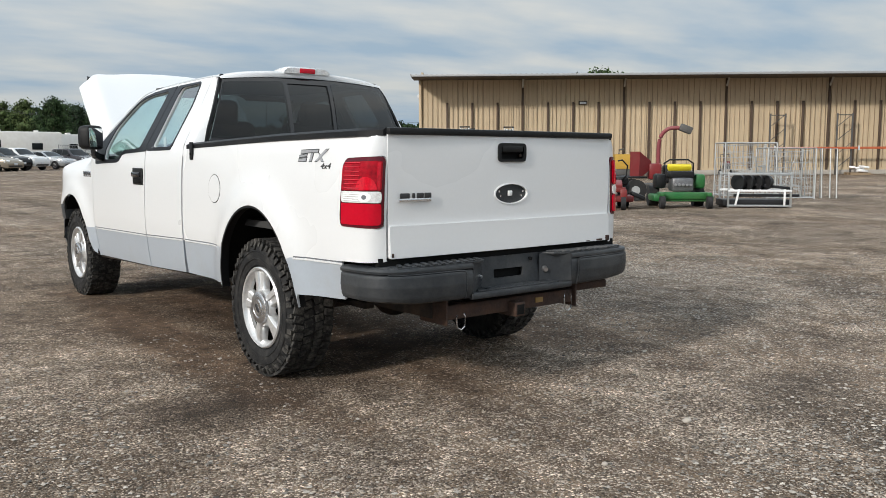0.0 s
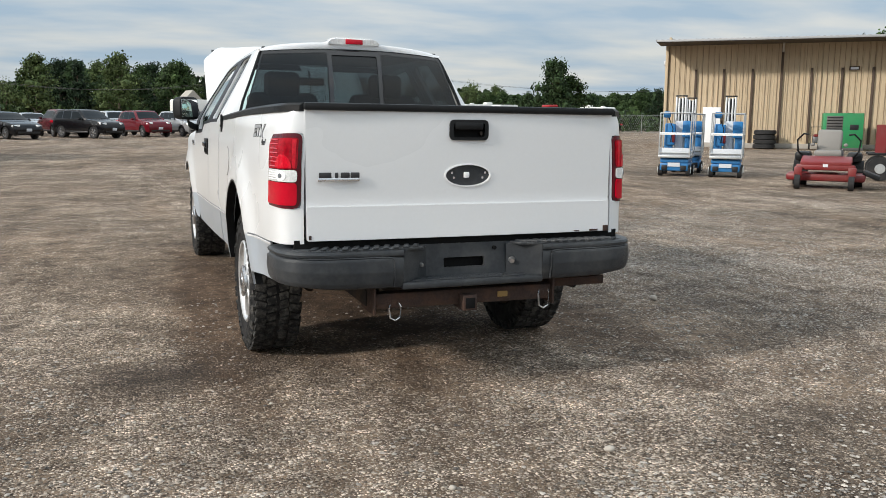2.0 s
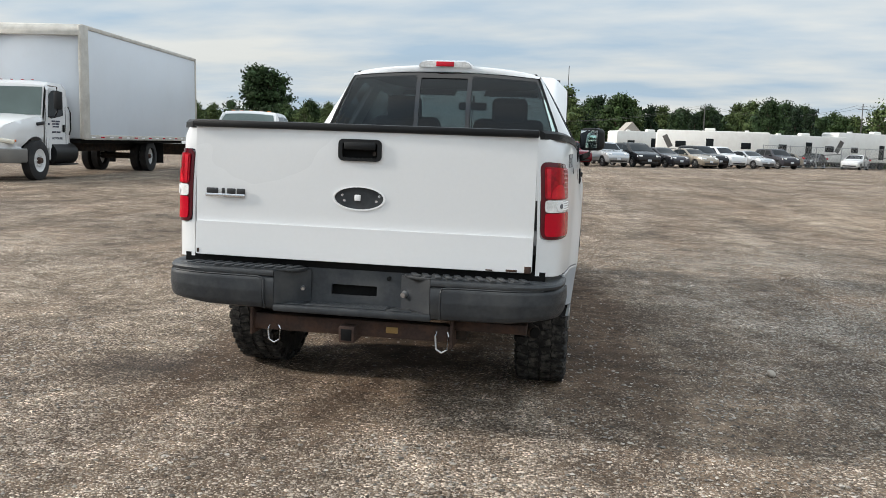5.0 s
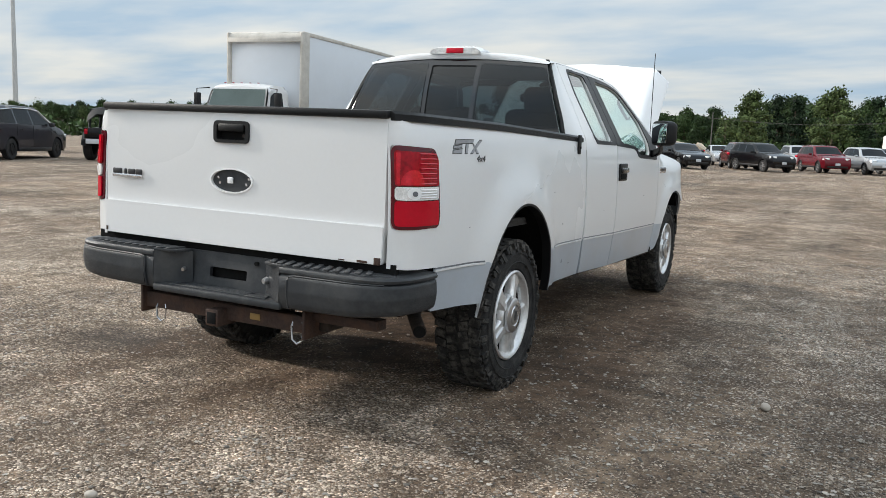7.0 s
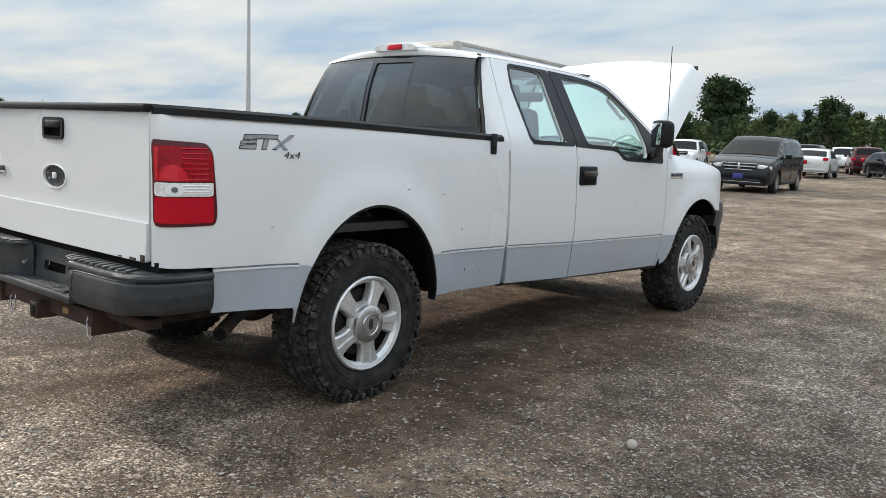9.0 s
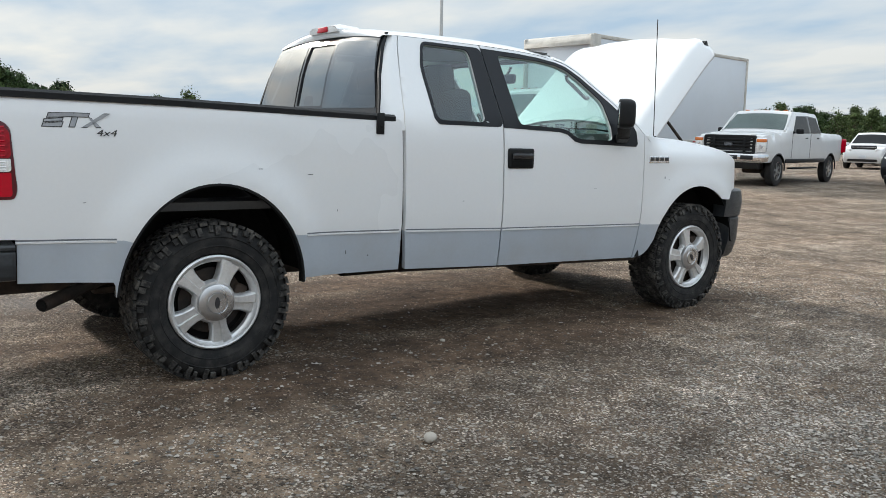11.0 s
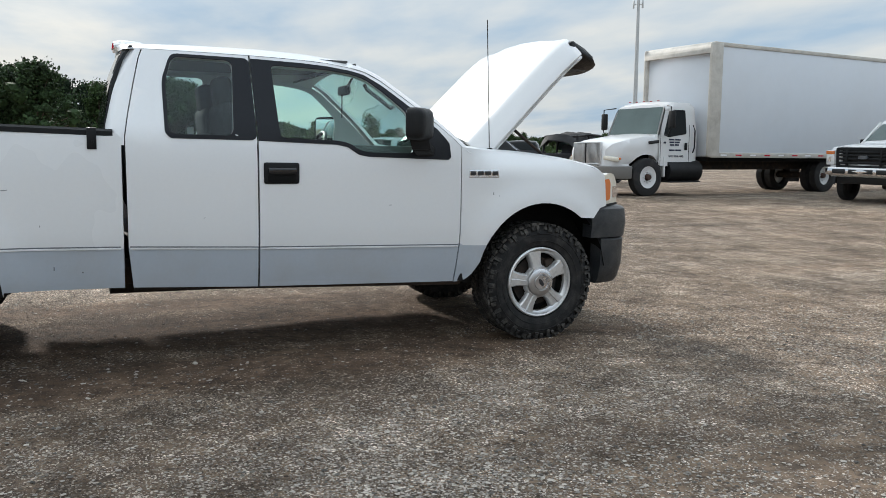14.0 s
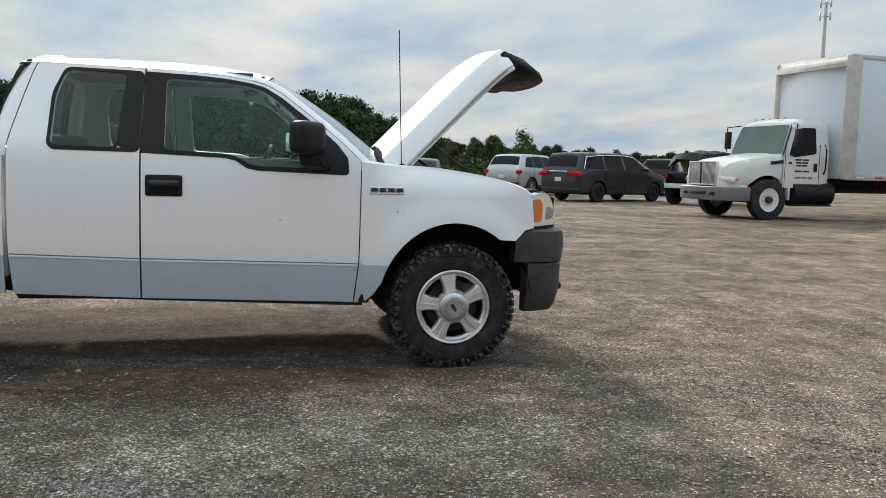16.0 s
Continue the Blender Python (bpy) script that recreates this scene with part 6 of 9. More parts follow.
def vehicle(name, label, category, kind, colour, m, group="", nose="", grille=None, plate="plate", rims="dull_chrome", glass="far_glass", detail=True):
    k = kind
    root = thing(name, label, category, m, group)
    W, wb, R, belt = k["W"] / 2, k["wb"], k["R"], k["belt"]
    prof = k["profile"]
    ys = [p[0] for p in prof]
    y0, y1 = min(ys), max(ys)
    mid, half = (y0 + y1) / 2, (y1 - y0) / 2
    arches = []
    for c in (0.0, wb):
        arches.append((c, R))

    def wide(y, z):
        x = W * (1 - 0.10 * abs((y - mid) / half) ** 5)
        x -= 0.05 * smooth01((0.45 - z) / 0.25)
        if z > belt:
            x -= (z - belt) * 0.34
        else:
            x -= 0.02 * ((belt - z) / belt - 0.45) ** 2
        return x
    smooth_prof = [(p.x, p.y) for p in spline(prof, 3)]
    outline = [p for p in smooth_prof]
    zb = (prof[0][1] + prof[-1][1]) / 2
    for c, r in arches[::-1]:
        outline += [(c + (r + 0.065) * math.cos(radians(a)), R + (r + 0.065) * math.sin(radians(a))) for a in range(-15, 196, 15) if R + (r + 0.065) * math.sin(radians(a)) > zb - 0.03]
    body = B()
    for sgn in (1, -1):
        soft = lambda u, z: ((wide(u, z) - 0.05 * max(0, 1 - gap_to((u, z), smooth_prof) / 0.09) ** 2) * sgn, u, z)
        surf_panel(outline, soft, (), 0.16, 0.0, bm=body)
    rows = []
    for y, z in smooth_prof:
        xe = wide(y, z) - 0.05
        rows.append([(xe * s, y, z + (0.035 * (1 - s * s) if z > 0.7 else 0)) for s in (-1, -0.75, -0.4, 0, 0.4, 0.75, 1)])
    skin = loft(body, rows, False, False)
    bmesh.ops.remove_doubles(body, verts=body.verts[:], dist=0.004)
    bmesh.ops.recalc_face_normals(body, faces=body.faces[:])
    part("body", body, colour, root, smooth=38)
    # near-black inner box, so the arches and underside show painted shade
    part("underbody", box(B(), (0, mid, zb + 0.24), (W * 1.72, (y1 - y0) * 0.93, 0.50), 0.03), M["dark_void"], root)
    # glass
    for (i, j), nm in zip(k["glass"], ("windscreen", "rear_window")):
        (ya, za), (yb, zc) = prof[i], prof[j]
        bm = B()
        rws = []
        d = Vector((yb - ya, zc - za))
        nrm = Vector((-d.y, d.x)).normalized() if nm == "windscreen" else Vector((-d.y, d.x)).normalized()
        if nrm.y < 0:
            nrm = -nrm
        for t in (0.08, 0.3, 0.5, 0.7, 0.94):
            q = (i + t) * 3
            sa, sb, fr = smooth_prof[int(q)], smooth_prof[min(int(q) + 1, len(smooth_prof) - 1)], q - int(q)
            y, z = sa[0] + (sb[0] - sa[0]) * fr + nrm.x * 0.012, sa[1] + (sb[1] - sa[1]) * fr + nrm.y * 0.012
            xe = (wide(y, z) - 0.05) * 0.93
            rws.append([(xe * s, y, z + 0.035 * (1 - s * s)) for s in (-1, -0.75, -0.4, 0, 0.4, 0.75, 1)])
        loft(bm, rws, False)
        bmesh.ops.recalc_face_normals(bm, faces=bm.faces[:])
        part(nm, bm, M["far_glass_green" if glass == "green" and nm == "windscreen" else "far_glass"], root, smooth=60)
    sd_top = [k["side"][0][0]] + [p for q in k["side"] for p in q[1:3]] + [k["side"][-1][3]]
    band = [(y + (0.03 if i == len(sd_top) - 1 else -0.03 if i == 0 else 0), z + (-0.02 if i in (0, len(sd_top) - 1) else 0.025)) for i, (y, z) in enumerate(sd_top)]
    for sgn in (1, -1):
        bm = surf_panel(band, lambda u, z: ((wide(u, z) + 0.002) * sgn, u, z), (), 0.3, 0.008)
        part("window_band", bm, M["gloss_black"], root)
    for poly in k["side"]:
        for sgn in (1, -1):
            bm = surf_panel(rounded(poly, 0.05, 2), lambda u, z: ((wide(u, z) + 0.006) * sgn, u, z), (), 0.3, 0.012)
            part("side_window", bm, M["far_glass"], root)
    # wheels
    for c in (0.0, wb):
        for sgn in (1, -1):
            bm = B()
            revolve(bm, [(-0.10, R * 0.62), (-0.105, R * 0.9), (-0.08, R), (0.08, R), (0.105, R * 0.9), (0.10, R * 0.62)], 28)
            bmesh.ops.transform(bm, matrix=Matrix.Translation(((W - 0.13) * sgn, c, R)), verts=bm.verts[:])
            wh = part("wheel", bm, M["far_tyre"], root)
            bm = B()
            xo = (W - 0.13) * sgn
            cyl(bm, (xo + 0.03 * sgn, c, R), (xo + 0.075 * sgn, c, R), R * 0.64, seg=20)
            part("rim_back", bm, M["grille_dark"], wh)
            bm = B()
            revolve(bm, [(0.06, R * 0.56), (0.095, R * 0.58), (0.095, R * 0.645), (0.06, R * 0.66)], 28)
            for q in range(6):
                box(bm, (0.082, 0, 0), (0.02, R * 0.13, R * 1.2), 0.0, (60 * q + 15, 0, 0)) if q < 3 else None
            cyl(bm, (0.06, 0, 0), (0.10, 0, 0), R * 0.16, seg=12)
            bmesh.ops.transform(bm, matrix=Matrix.Translation((xo, c, R)) @ (Matrix.Identity(4) if sgn > 0 else pose(0, 0, 0, 0, 0, 180)), verts=bm.verts[:])
            part("rim", bm, M[rims], wh)
    # lamps and trim
    zl = 0.72 if kind is SEDAN else 0.80 if kind is VAN else 0.88 if kind is SUV else 1.12
    yf = float(np.interp(zl, [p[1] for p in prof[::-1]][:4], [p[0] for p in prof[::-1]][:4]))
    yr = prof[1][0]
    for sgn in (1, -1):
        bm = box(B(), ((W - 0.27) * sgn, yf - 0.07, zl), (0.42, 0.22, 0.13 if kind is not PICKUP else 0.30), 0.04, (0, 6 * sgn if kind is not PICKUP else 0, -24 * sgn if kind is not PICKUP else -14 * sgn))
        part("headlight", bm, M["clear_lens"], root)
        part("rocker", box(B(), ((W - 0.035) * sgn, wb / 2, zb + 0.05), (0.06, wb - 2 * R - 0.16, 0.12), 0.02), M["grille_dark"], root)
        for c in (0.0, wb):
            bm = B()
            loft(bm, [[((wide(c, R) + dx) * sgn, c + (R + dr) * math.cos(radians(a)), R + (R + dr) * math.sin(radians(a))) for dx, dr in ((-0.02, 0.055), (0.012, 0.06), (0.012, 0.085), (-0.02, 0.09))] for a in range(0, 181, 15)])
            bmesh.ops.recalc_face_normals(bm, faces=bm.faces[:])
            part("arch_trim", bm, M["grille_dark"] if kind in (SUV, PICKUP) else colour, root)
        bm = box(B(), ((W - 0.13) * sgn, yr + 0.07, 0.98 if kind is not PICKUP else 1.10), (0.24, 0.22, 0.15 if kind is not PICKUP else 0.42), 0.03, (0, 0, 20 * sgn))
        part("tail_light", bm, M["red_lens"], root)
        ym = k["side"][-1][-1][0] - 0.15
        bm = box(B(), ((wide(ym, belt) + 0.12) * sgn, ym, belt + 0.06), (0.20, 0.10, 0.14), 0.035)
        part("door_mirror", bm, M["black_plastic"] if kind is PICKUP else colour, root)
        for poly in k["side"]:
            part("door_handle", box(B(), ((wide(poly[0][0] + 0.15, belt - 0.12) + 0.006) * sgn, poly[0][0] + 0.2, belt - 0.12), (0.02, 0.16, 0.03), 0.006), M["black_plastic"] if kind is PICKUP else colour, root)
            if detail:
                y = poly[-1][0] + 0.03
                zlo = zb + (0.12 if abs(y) > 0.5 and abs(y - wb) > 0.5 else 0.5)
                part("door_gap", box(B(), ((wide(y, 0.8) - 0.001) * sgn, y, (belt + zlo) / 2), (0.010, 0.008, belt - zlo)), M["dark_void"], root)
    g = grille or (0.90, 0.16, zl - 0.05)
    gr = part("grille", box(B(), (0, yf - 0.015, g[2]), (g[0], 0.10, g[1]), 0.03), M["grille_dark"], root)
    if kind is not PICKUP:
        part("grille_bar", box(B(), (0, yf + 0.03, g[2] + 0.02), (g[0] * 0.96, 0.03, 0.022), 0.008), M["dull_chrome"], gr)
    zbar = prof[-1][1] + 0.14
    ybar = float(np.interp(zbar, [prof[-1][1], prof[-2][1]], [prof[-1][0], prof[-2][0]]))
    part("lower_intake", box(B(), (0, ybar - 0.015, zbar), (1.30, 0.08, 0.17), 0.04), M["grille_dark"], root)
    part("front_plate", box(B(), (0, ybar + 0.045, zbar + 0.13), (0.305, 0.012, 0.15), 0.004), M[plate], root)
    part("rear_plate", box(B(), (0, yr - 0.008, 0.78), (0.305, 0.014, 0.15), 0.004), M["plate"], root)
    part("rear_bumper", box(B(), (0, prof[0][0] + 0.0, prof[0][1] + 0.14), (W * 1.8, 0.16, 0.12), 0.04), M["grille_dark"] if kind is SUV else colour, root)
    return root


def stand(x, y, heading):
    """A vehicle's pose from its rear axle's place; heading: the way its nose points, degrees anticlockwise from +y."""
    return tilt_matrix(x, y, heading)


def nose_at(x, y, heading, wb):
    """The same, from the place of the front axle."""
    a = radians(heading)
    return tilt_matrix(x + math.sin(a) * wb, y - math.cos(a) * wb, heading)


# the white crew cab pickup, facing the yard
sd = vehicle("crew_cab_pickup", "white crew cab pickup with a black grille and chrome bumper", "pickup truck", PICKUP, P["white"], nose_at(-9.05, 18.85, 191, 3.97), grille=(1.36, 0.50, 1.09), glass="green")
gs = part("grille_frame", surf_panel(rounded([(-0.70, 0.83), (-0.72, 1.33), (0.72, 1.33), (0.70, 0.83)], 0.06, 3), lambda u, z: (u, 4.925 - 0.03 * (u / 0.7) ** 2, z), [rounded([(-0.63, 0.90), (-0.64, 1.26), (0.64, 1.26), (0.63, 0.90)], 0.04, 3)], 0.15, 0.09), M["black_plastic"], sd, "broad black grille frame")
for zz in (0.96, 1.06, 1.14, 1.22):
    part("grille_bar", box(B(), (0, 4.895, zz), (1.28, 0.05, 0.055), 0.012), M["black_plastic"], gs)
for x in (-0.42, 0.42):
    part("grille_post", box(B(), (x, 4.905, 1.08), (0.05, 0.05, 0.38), 0.012), M["black_plastic"], gs)
part("hood_bulge", box(B(), (0, 4.15, 1.375), (1.34, 1.10, 0.08), 0.035, (-3, 0, 0), 3), P["white"], sd)
part("oval_emblem", box(B(), (0, 4.94, 1.10), (0.22, 0.02, 0.09), 0.04), M["badge_grey"], sd)
bm = B()
sweep_plan(bm, [(1.0, 4.70), (0.97, 4.88), (0.85, 4.98), (0, 5.02), (-0.85, 4.98), (-0.97, 4.88), (-1.0, 4.70)], [(0.10, 0.84), (0.0, 0.85), (-0.02, 0.76), (0.0, 0.66), (0.10, 0.66)])
part("chrome_bumper", bm, M["chrome"], sd)
for x, w in ((-0.55, 0.34), (0, 0.62), (0.55, 0.34)):
    part("bumper_slot", box(B(), (x, 5.00, 0.755), (w, 0.06, 0.11), 0.02), M["grille_dark"], sd)
for sgn in (1, -1):
    hb = part("headlight_box", box(B(), (0.845 * sgn, 4.80, 1.085), (0.25, 0.20, 0.37), 0.03, (0, 0, -14 * sgn)), M["clear_lens"], sd, "tall clear headlight with an amber top")
    part("turn_lens", box(B(), (0.850 * sgn, 4.806, 1.205), (0.252, 0.205, 0.09), 0.02, (0, 0, -14 * sgn)), M["amber_lens"], hb)
    part("reflector", cyl(B(), (0.845 * sgn, 4.86, 1.04), (0.83 * sgn, 4.908, 1.04), 0.07, seg=16), M["chrome"], hb)
    part("windscreen_pillar", tube(B(), [(0.80 * sgn, 2.84, 1.97), (0.885 * sgn, 3.44, 1.475)], 0.030, 8), P["white"], sd)
    part("running_board", box(B(), (0.93 * sgn, 2.0, 0.46), (0.16, 1.9, 0.05), 0.015), M["black_plastic"], sd)
    bm = B()
    revolve(bm, [(-0.12, 0.0), (-0.12, 0.46), (0.02, 0.46), (0.02, 0.0)], 24, closed=False)
for x in (-0.55, -0.30, 0, 0.30, 0.55):
    part("roof_marker", box(B(), (x, 2.60, 2.055), (0.10, 0.10, 0.03), 0.01), M["amber_lens"], sd)
# dark boxes added below the bumper to stand for the shade under the nose
part("front_skid", box(B(), (0, 4.55, 0.56), (1.5, 0.4, 0.22), 0.03), M["grille_dark"], sd)
part("engine_guard", box(B(), (0, 3.9, 0.62), (1.3, 1.2, 0.30), 0.03), M["dark_void"], sd)
part("front_differential", box(B(), (-0.3, 4.0, 0.42), (0.5, 0.3, 0.2), 0.06), M["under_steel"], sd)

# the dark minivan, facing the yard, with a blue front plate
mv = vehicle("minivan", "dark blue-black minivan with a blue plate on its nose", "minivan", VAN, P["charcoal"], nose_at(-6.35, 23.55, 187, 3.05), grille=(1.05, 0.24, 0.80), plate="plate_blue")
for zz, ww in ((0.705, 0.84), (0.80, 1.0), (0.895, 1.08)):
    part("grille_bar", box(B(), (0, 3.975, zz), (ww, 0.05, 0.022), 0.006), M["chrome"], mv)
part("grille_cross", box(B(), (0, 3.99, 0.80), (0.075, 0.05, 0.22), 0.012), M["chrome"], mv)
part("chin", box(B(), (0, 3.965, 0.30), (1.50, 0.08, 0.10), 0.03), M["grille_dark"], mv)
part("chin_strip", box(B(), (0, 4.0, 0.345), (1.35, 0.03, 0.018), 0.006), M["dull_chrome"], mv)
for sgn in (1, -1):
    part("roof_rail", tube(B(), [(0.66 * sgn, -0.3, 1.74), (0.66 * sgn, -0.2, 1.78), (0.66 * sgn, 1.5, 1.80), (0.66 * sgn, 1.6, 1.75)], 0.015, 6), M["black_plastic"], mv)

# vehicles beyond the box truck
gv = vehicle("minivan", "dark grey minivan parked with its tail towards the yard", "minivan", VAN, P["grey"], stand(-22.9, 13.4, 26), rims="grille_dark")
for sgn in (1, -1):
    part("window_trim", tube(B(), [(0.985 * sgn, -0.80, 1.17), (0.885 * sgn, -0.62, 1.59), (0.845 * sgn, 0.4, 1.66), (0.845 * sgn, 1.3, 1.665), (0.86 * sgn, 1.9, 1.61), (0.985 * sgn, 2.62, 1.15)], 0.014, 6), M["chrome"], gv)
    part("tail_lens", box(B(), (0.74 * sgn, -1.055, 1.01), (0.48, 0.10, 0.13), 0.03, (0, 0, 8 * sgn)), M["red_lens"], gv)
part("plate_strip", box(B(), (0, -1.085, 1.06), (0.90, 0.04, 0.045), 0.012), M["chrome"], gv)
part("rear_diffuser", box(B(), (0, -1.03, 0.42), (1.5, 0.10, 0.16), 0.03), M["grille_dark"], gv)
sv = vehicle("crossover", "silver crossover parked beside a dark minivan", "suv", SUV, P["silver"], stand(-28.6, 12.6, 40))
vehicle("crossover", "white off-road styled suv with a slotted grille", "suv", SUV, P["white"], nose_at(-15.5, 38.0, 196, 2.8), grille=(1.1, 0.20, 1.0))

# the rows of cars along the yard's far side: kind, colour, place of the front (or rear) axle, heading
ROW = [(SEDAN, "black", -6.85, 46.8, 215, "black sedan at the end of a row of parked cars"), (SUV, "maroon", -4.9, 54.0, 20, "dark red crossover seen from behind in a row of cars"),
       (SUV, "black", -2.6, 50.6, 222, "glossy black sporty suv in a row of parked cars"), (SUV, "red", 0.4, 54.2, 205, "red crossover in a row of parked cars"),
       (SUV, "silver", 3.0, 56.2, 205, "silver crossover in a row of parked cars"), (VAN, "black", 5.2, 58.2, 205, "black van in a row of parked cars"),
       (SEDAN, "grey", 7.6, 60.6, 215, "grey sedan in a row of parked cars"), (SEDAN, "tan", 10.0, 62.4, 215, "beige sedan in a row of parked cars"),
       (SUV, "black", 11.0, 64.2, 215, "black crossover in a row of parked cars"), (SUV, "white", 12.8, 66.6, 215, "white three-row crossover in a row of parked cars"),
       (SEDAN, "silver", 15.6, 69.5, 215, "silver sedan in a row of parked cars"), (SUV, "grey", 18.4, 73.0, 205, "grey crossover in a row of parked cars"),
       (SUV, "black", -12.0, 47.0, 10, "black crossover seen from behind in a row of cars"), (SEDAN, "white", -14.6, 46.5, 192, "white sedan in a row of parked cars"),
       (SUV, "grey", -19.2, 46.0, 190, "grey suv in a row of parked cars"), (SEDAN, "maroon", -12.2, 38.0, 188, "maroon sedan behind a white pickup"), (SEDAN, "white", -10.0, 41.5, 8, "white sedan seen from behind"),
       (SUV, "silver", -1.6, 60.5, 200, "silver suv in a second row of cars"), (SEDAN, "grey", -8.8, 55.5, 200, "dark grey sedan in a second row of cars"), (SUV, "white", -12.5, 56.5, 200, "white suv in a second row of cars"),
       (VAN, "silver", -17.0, 57.0, 195, "silver van in a second row of cars"), (SUV, "grey", -22.0, 50.0, 190, "grey suv in a row of parked cars"), (SEDAN, "silver", -27.0, 46.0, 185, "silver sedan in a row of parked cars"),
       (SUV, "black", -31.0, 20.5, 60, "black suv beyond the box truck"), (SEDAN, "silver", -35.0, 15.0, 70, "silver sedan beyond the parked vans"), (SEDAN, "black", -31.5, 9.0, 75, "black sedan beyond the parked vans"),
       (SUV, "grey", -38.0, 24.0, 60, "grey suv beyond the box truck"), (SEDAN, "white", -40.0, 9.0, 75, "white sedan beyond the parked vans"), (SUV, "tan", -43.0, 18.0, 65, "beige suv beyond the parked vans"),
       (SUV, "white", -4.6, 62.5, 200, "white suv in a far row of cars"), (SEDAN, "silver", -7.2, 61.0, 200, "silver sedan in a far row of cars"), (SEDAN, "white", -15.2, 60.5, 195, "white sedan in a far row of cars"), (SUV, "silver", -19.5, 60.0, 195, "silver suv in a far row of cars"),
       (SEDAN, "white", -24.0, 57.0, 190, "white sedan in a far row of cars"), (SUV, "white", -28.5, 55.0, 190, "white crossover in a far row of cars"), (SUV, "maroon", -10.2, 52.5, 20, "dark red crossover seen from behind in a far row"), (SEDAN, "silver", 2.4, 64.5, 200, "silver sedan in a far row of cars"),
       (SUV, "white", 40.5, 82.0, 160, "white suv behind the fence"), (SEDAN, "black", 48.0, 77.0, 120, "black sedan near the fence"), (SUV, "black", 31.5, 83.0, 150, "black suv behind the fence"),
       (SEDAN, "white", 27.0, 84.0, 150, "white sedan behind the fence"), (SEDAN, "grey", 22.5, 82.5, 150, "grey sedan near the fence"), (SEDAN, "tan", 18.0, 79.0, 120, "beige sedan near the fence")]
for kd, colr, x, y, hd, lb in ROW:
    vehicle("sedan" if kd is SEDAN else "crossover" if kd is SUV else "van", lb, "car", kd, P[colr], nose_at(x, y, hd, kd["wb"]) if 90 < hd < 270 else stand(x, y, hd), "parked cars of the yard", detail=False)


# ---- box truck ----
M["letter_navy"] = mat("letter_navy", (0.018, 0.022, 0.05), 0.5, var=0.1)


def box_truck(m):
    root = thing("box_truck", "white box truck with a long grey-white cargo box and chrome grille", "box truck", m)
    white, dirty = P["white"], M["box_side"]
    # y = 0 at the front axle, nose towards +y; z up
    def hx(y, z):
        return float(np.interp(y, [-1.2, 0.2, 0.9, 1.15], [1.02, 1.0, 0.90, 0.74])) - 0.05 * max(0, z - 1.45)
    # hood with fenders
    hood_prof = [(-0.62, 0.95), (-0.62, 1.62), (-0.30, 1.60), (0.55, 1.48), (0.98, 1.36), (1.12, 1.22), (1.16, 0.78)]
    outline = hood_prof + [(1.10, 0.72)] + [(0.0 + 0.60 * math.cos(radians(a)), 0.50 + 0.60 * math.sin(radians(a))) for a in range(22, 150, 12)] + [(-0.60, 0.80)]
    bm = B()
    for sgn in (1, -1):
        surf_panel(outline, lambda u, z: ((hx(u, z) - 0.08 * max(0, 1 - gap_to((u, z), hood_prof) / 0.12) ** 2) * sgn, u, z), (), 0.12, 0.0, bm=bm)
    loft(bm, [[((hx(y, z) - 0.08) * s, y, z + 0.06 * (1 - s * s)) for s in (-1, -0.7, -0.35, 0, 0.35, 0.7, 1)] for y, z in hood_prof], False)
    bmesh.ops.remove_doubles(bm, verts=bm.verts[:], dist=0.004)
    bmesh.ops.recalc_face_normals(bm, faces=bm.faces[:])
    hood = part("hood", bm, white, root, "white sloping hood", 40)
    part("engine_block", box(B(), (0, 0.2, 0.95), (1.30, 1.6, 0.70), 0.03), M["dark_void"], root)
    # grille of upright chrome bars in two halves
    for sgn in (1, -1):
        gf = part("grille_half", box(B(), (0.27 * sgn, 1.14, 1.12), (0.50, 0.06, 0.58), 0.02, (0, 0, 7 * -sgn)), M["grille_dark"], root)
        for k in range(12):
            part("grille_bar", box(B(), ((0.055 + 0.039 * k) * sgn, 1.208 - 0.0048 * k, 1.12), (0.017, 0.05, 0.55), 0.006), M["alloy"], gf)
        for z in (0.84, 1.40):
            part("grille_rim", box(B(), (0.27 * sgn, 1.185, z), (0.54, 0.07, 0.035), 0.012, (0, 0, 7 * -sgn)), M["alloy"], gf)
        part("grille_rim", box(B(), (0.535 * sgn, 1.15, 1.12), (0.035, 0.08, 0.58), 0.012), M["alloy"], gf)
        bm = box(B(), (0.77 * sgn, 0.985, 0.985), (0.42, 0.20, 0.12), 0.04, (0, 8 * sgn, -30 * sgn))
        part("headlight", bm, M["head_lens"], root)
        part("turn_lens", box(B(), (0.955 * sgn, 0.865, 0.985), (0.05, 0.10, 0.06), 0.015, (0, 0, -32 * sgn)), M["amber_lens"], root)
        part("hood_vent", box(B(), (1.012 * sgn, -0.28, 1.43), (0.03, 0.44, 0.085), 0.014, (-6, 0, 0)), M["grille_dark"], root)
    bm = B()
    sweep_plan(bm, [(1.08, 0.55), (1.07, 0.88), (0.95, 1.14), (0.60, 1.26), (0, 1.30), (-0.60, 1.26), (-0.95, 1.14), (-1.07, 0.88), (-1.08, 0.55)], [(0.14, 0.80), (0.02, 0.80), (0.0, 0.78), (0.0, 0.50), (0.03, 0.46), (0.14, 0.46)])
    bmp = part("front_bumper", bm, M["grey_trim"], root, "dull grey front bumper", 40)
    part("bumper_slot", box(B(), (0, 1.29, 0.64), (0.62, 0.05, 0.09), 0.02), M["grille_dark"], bmp)
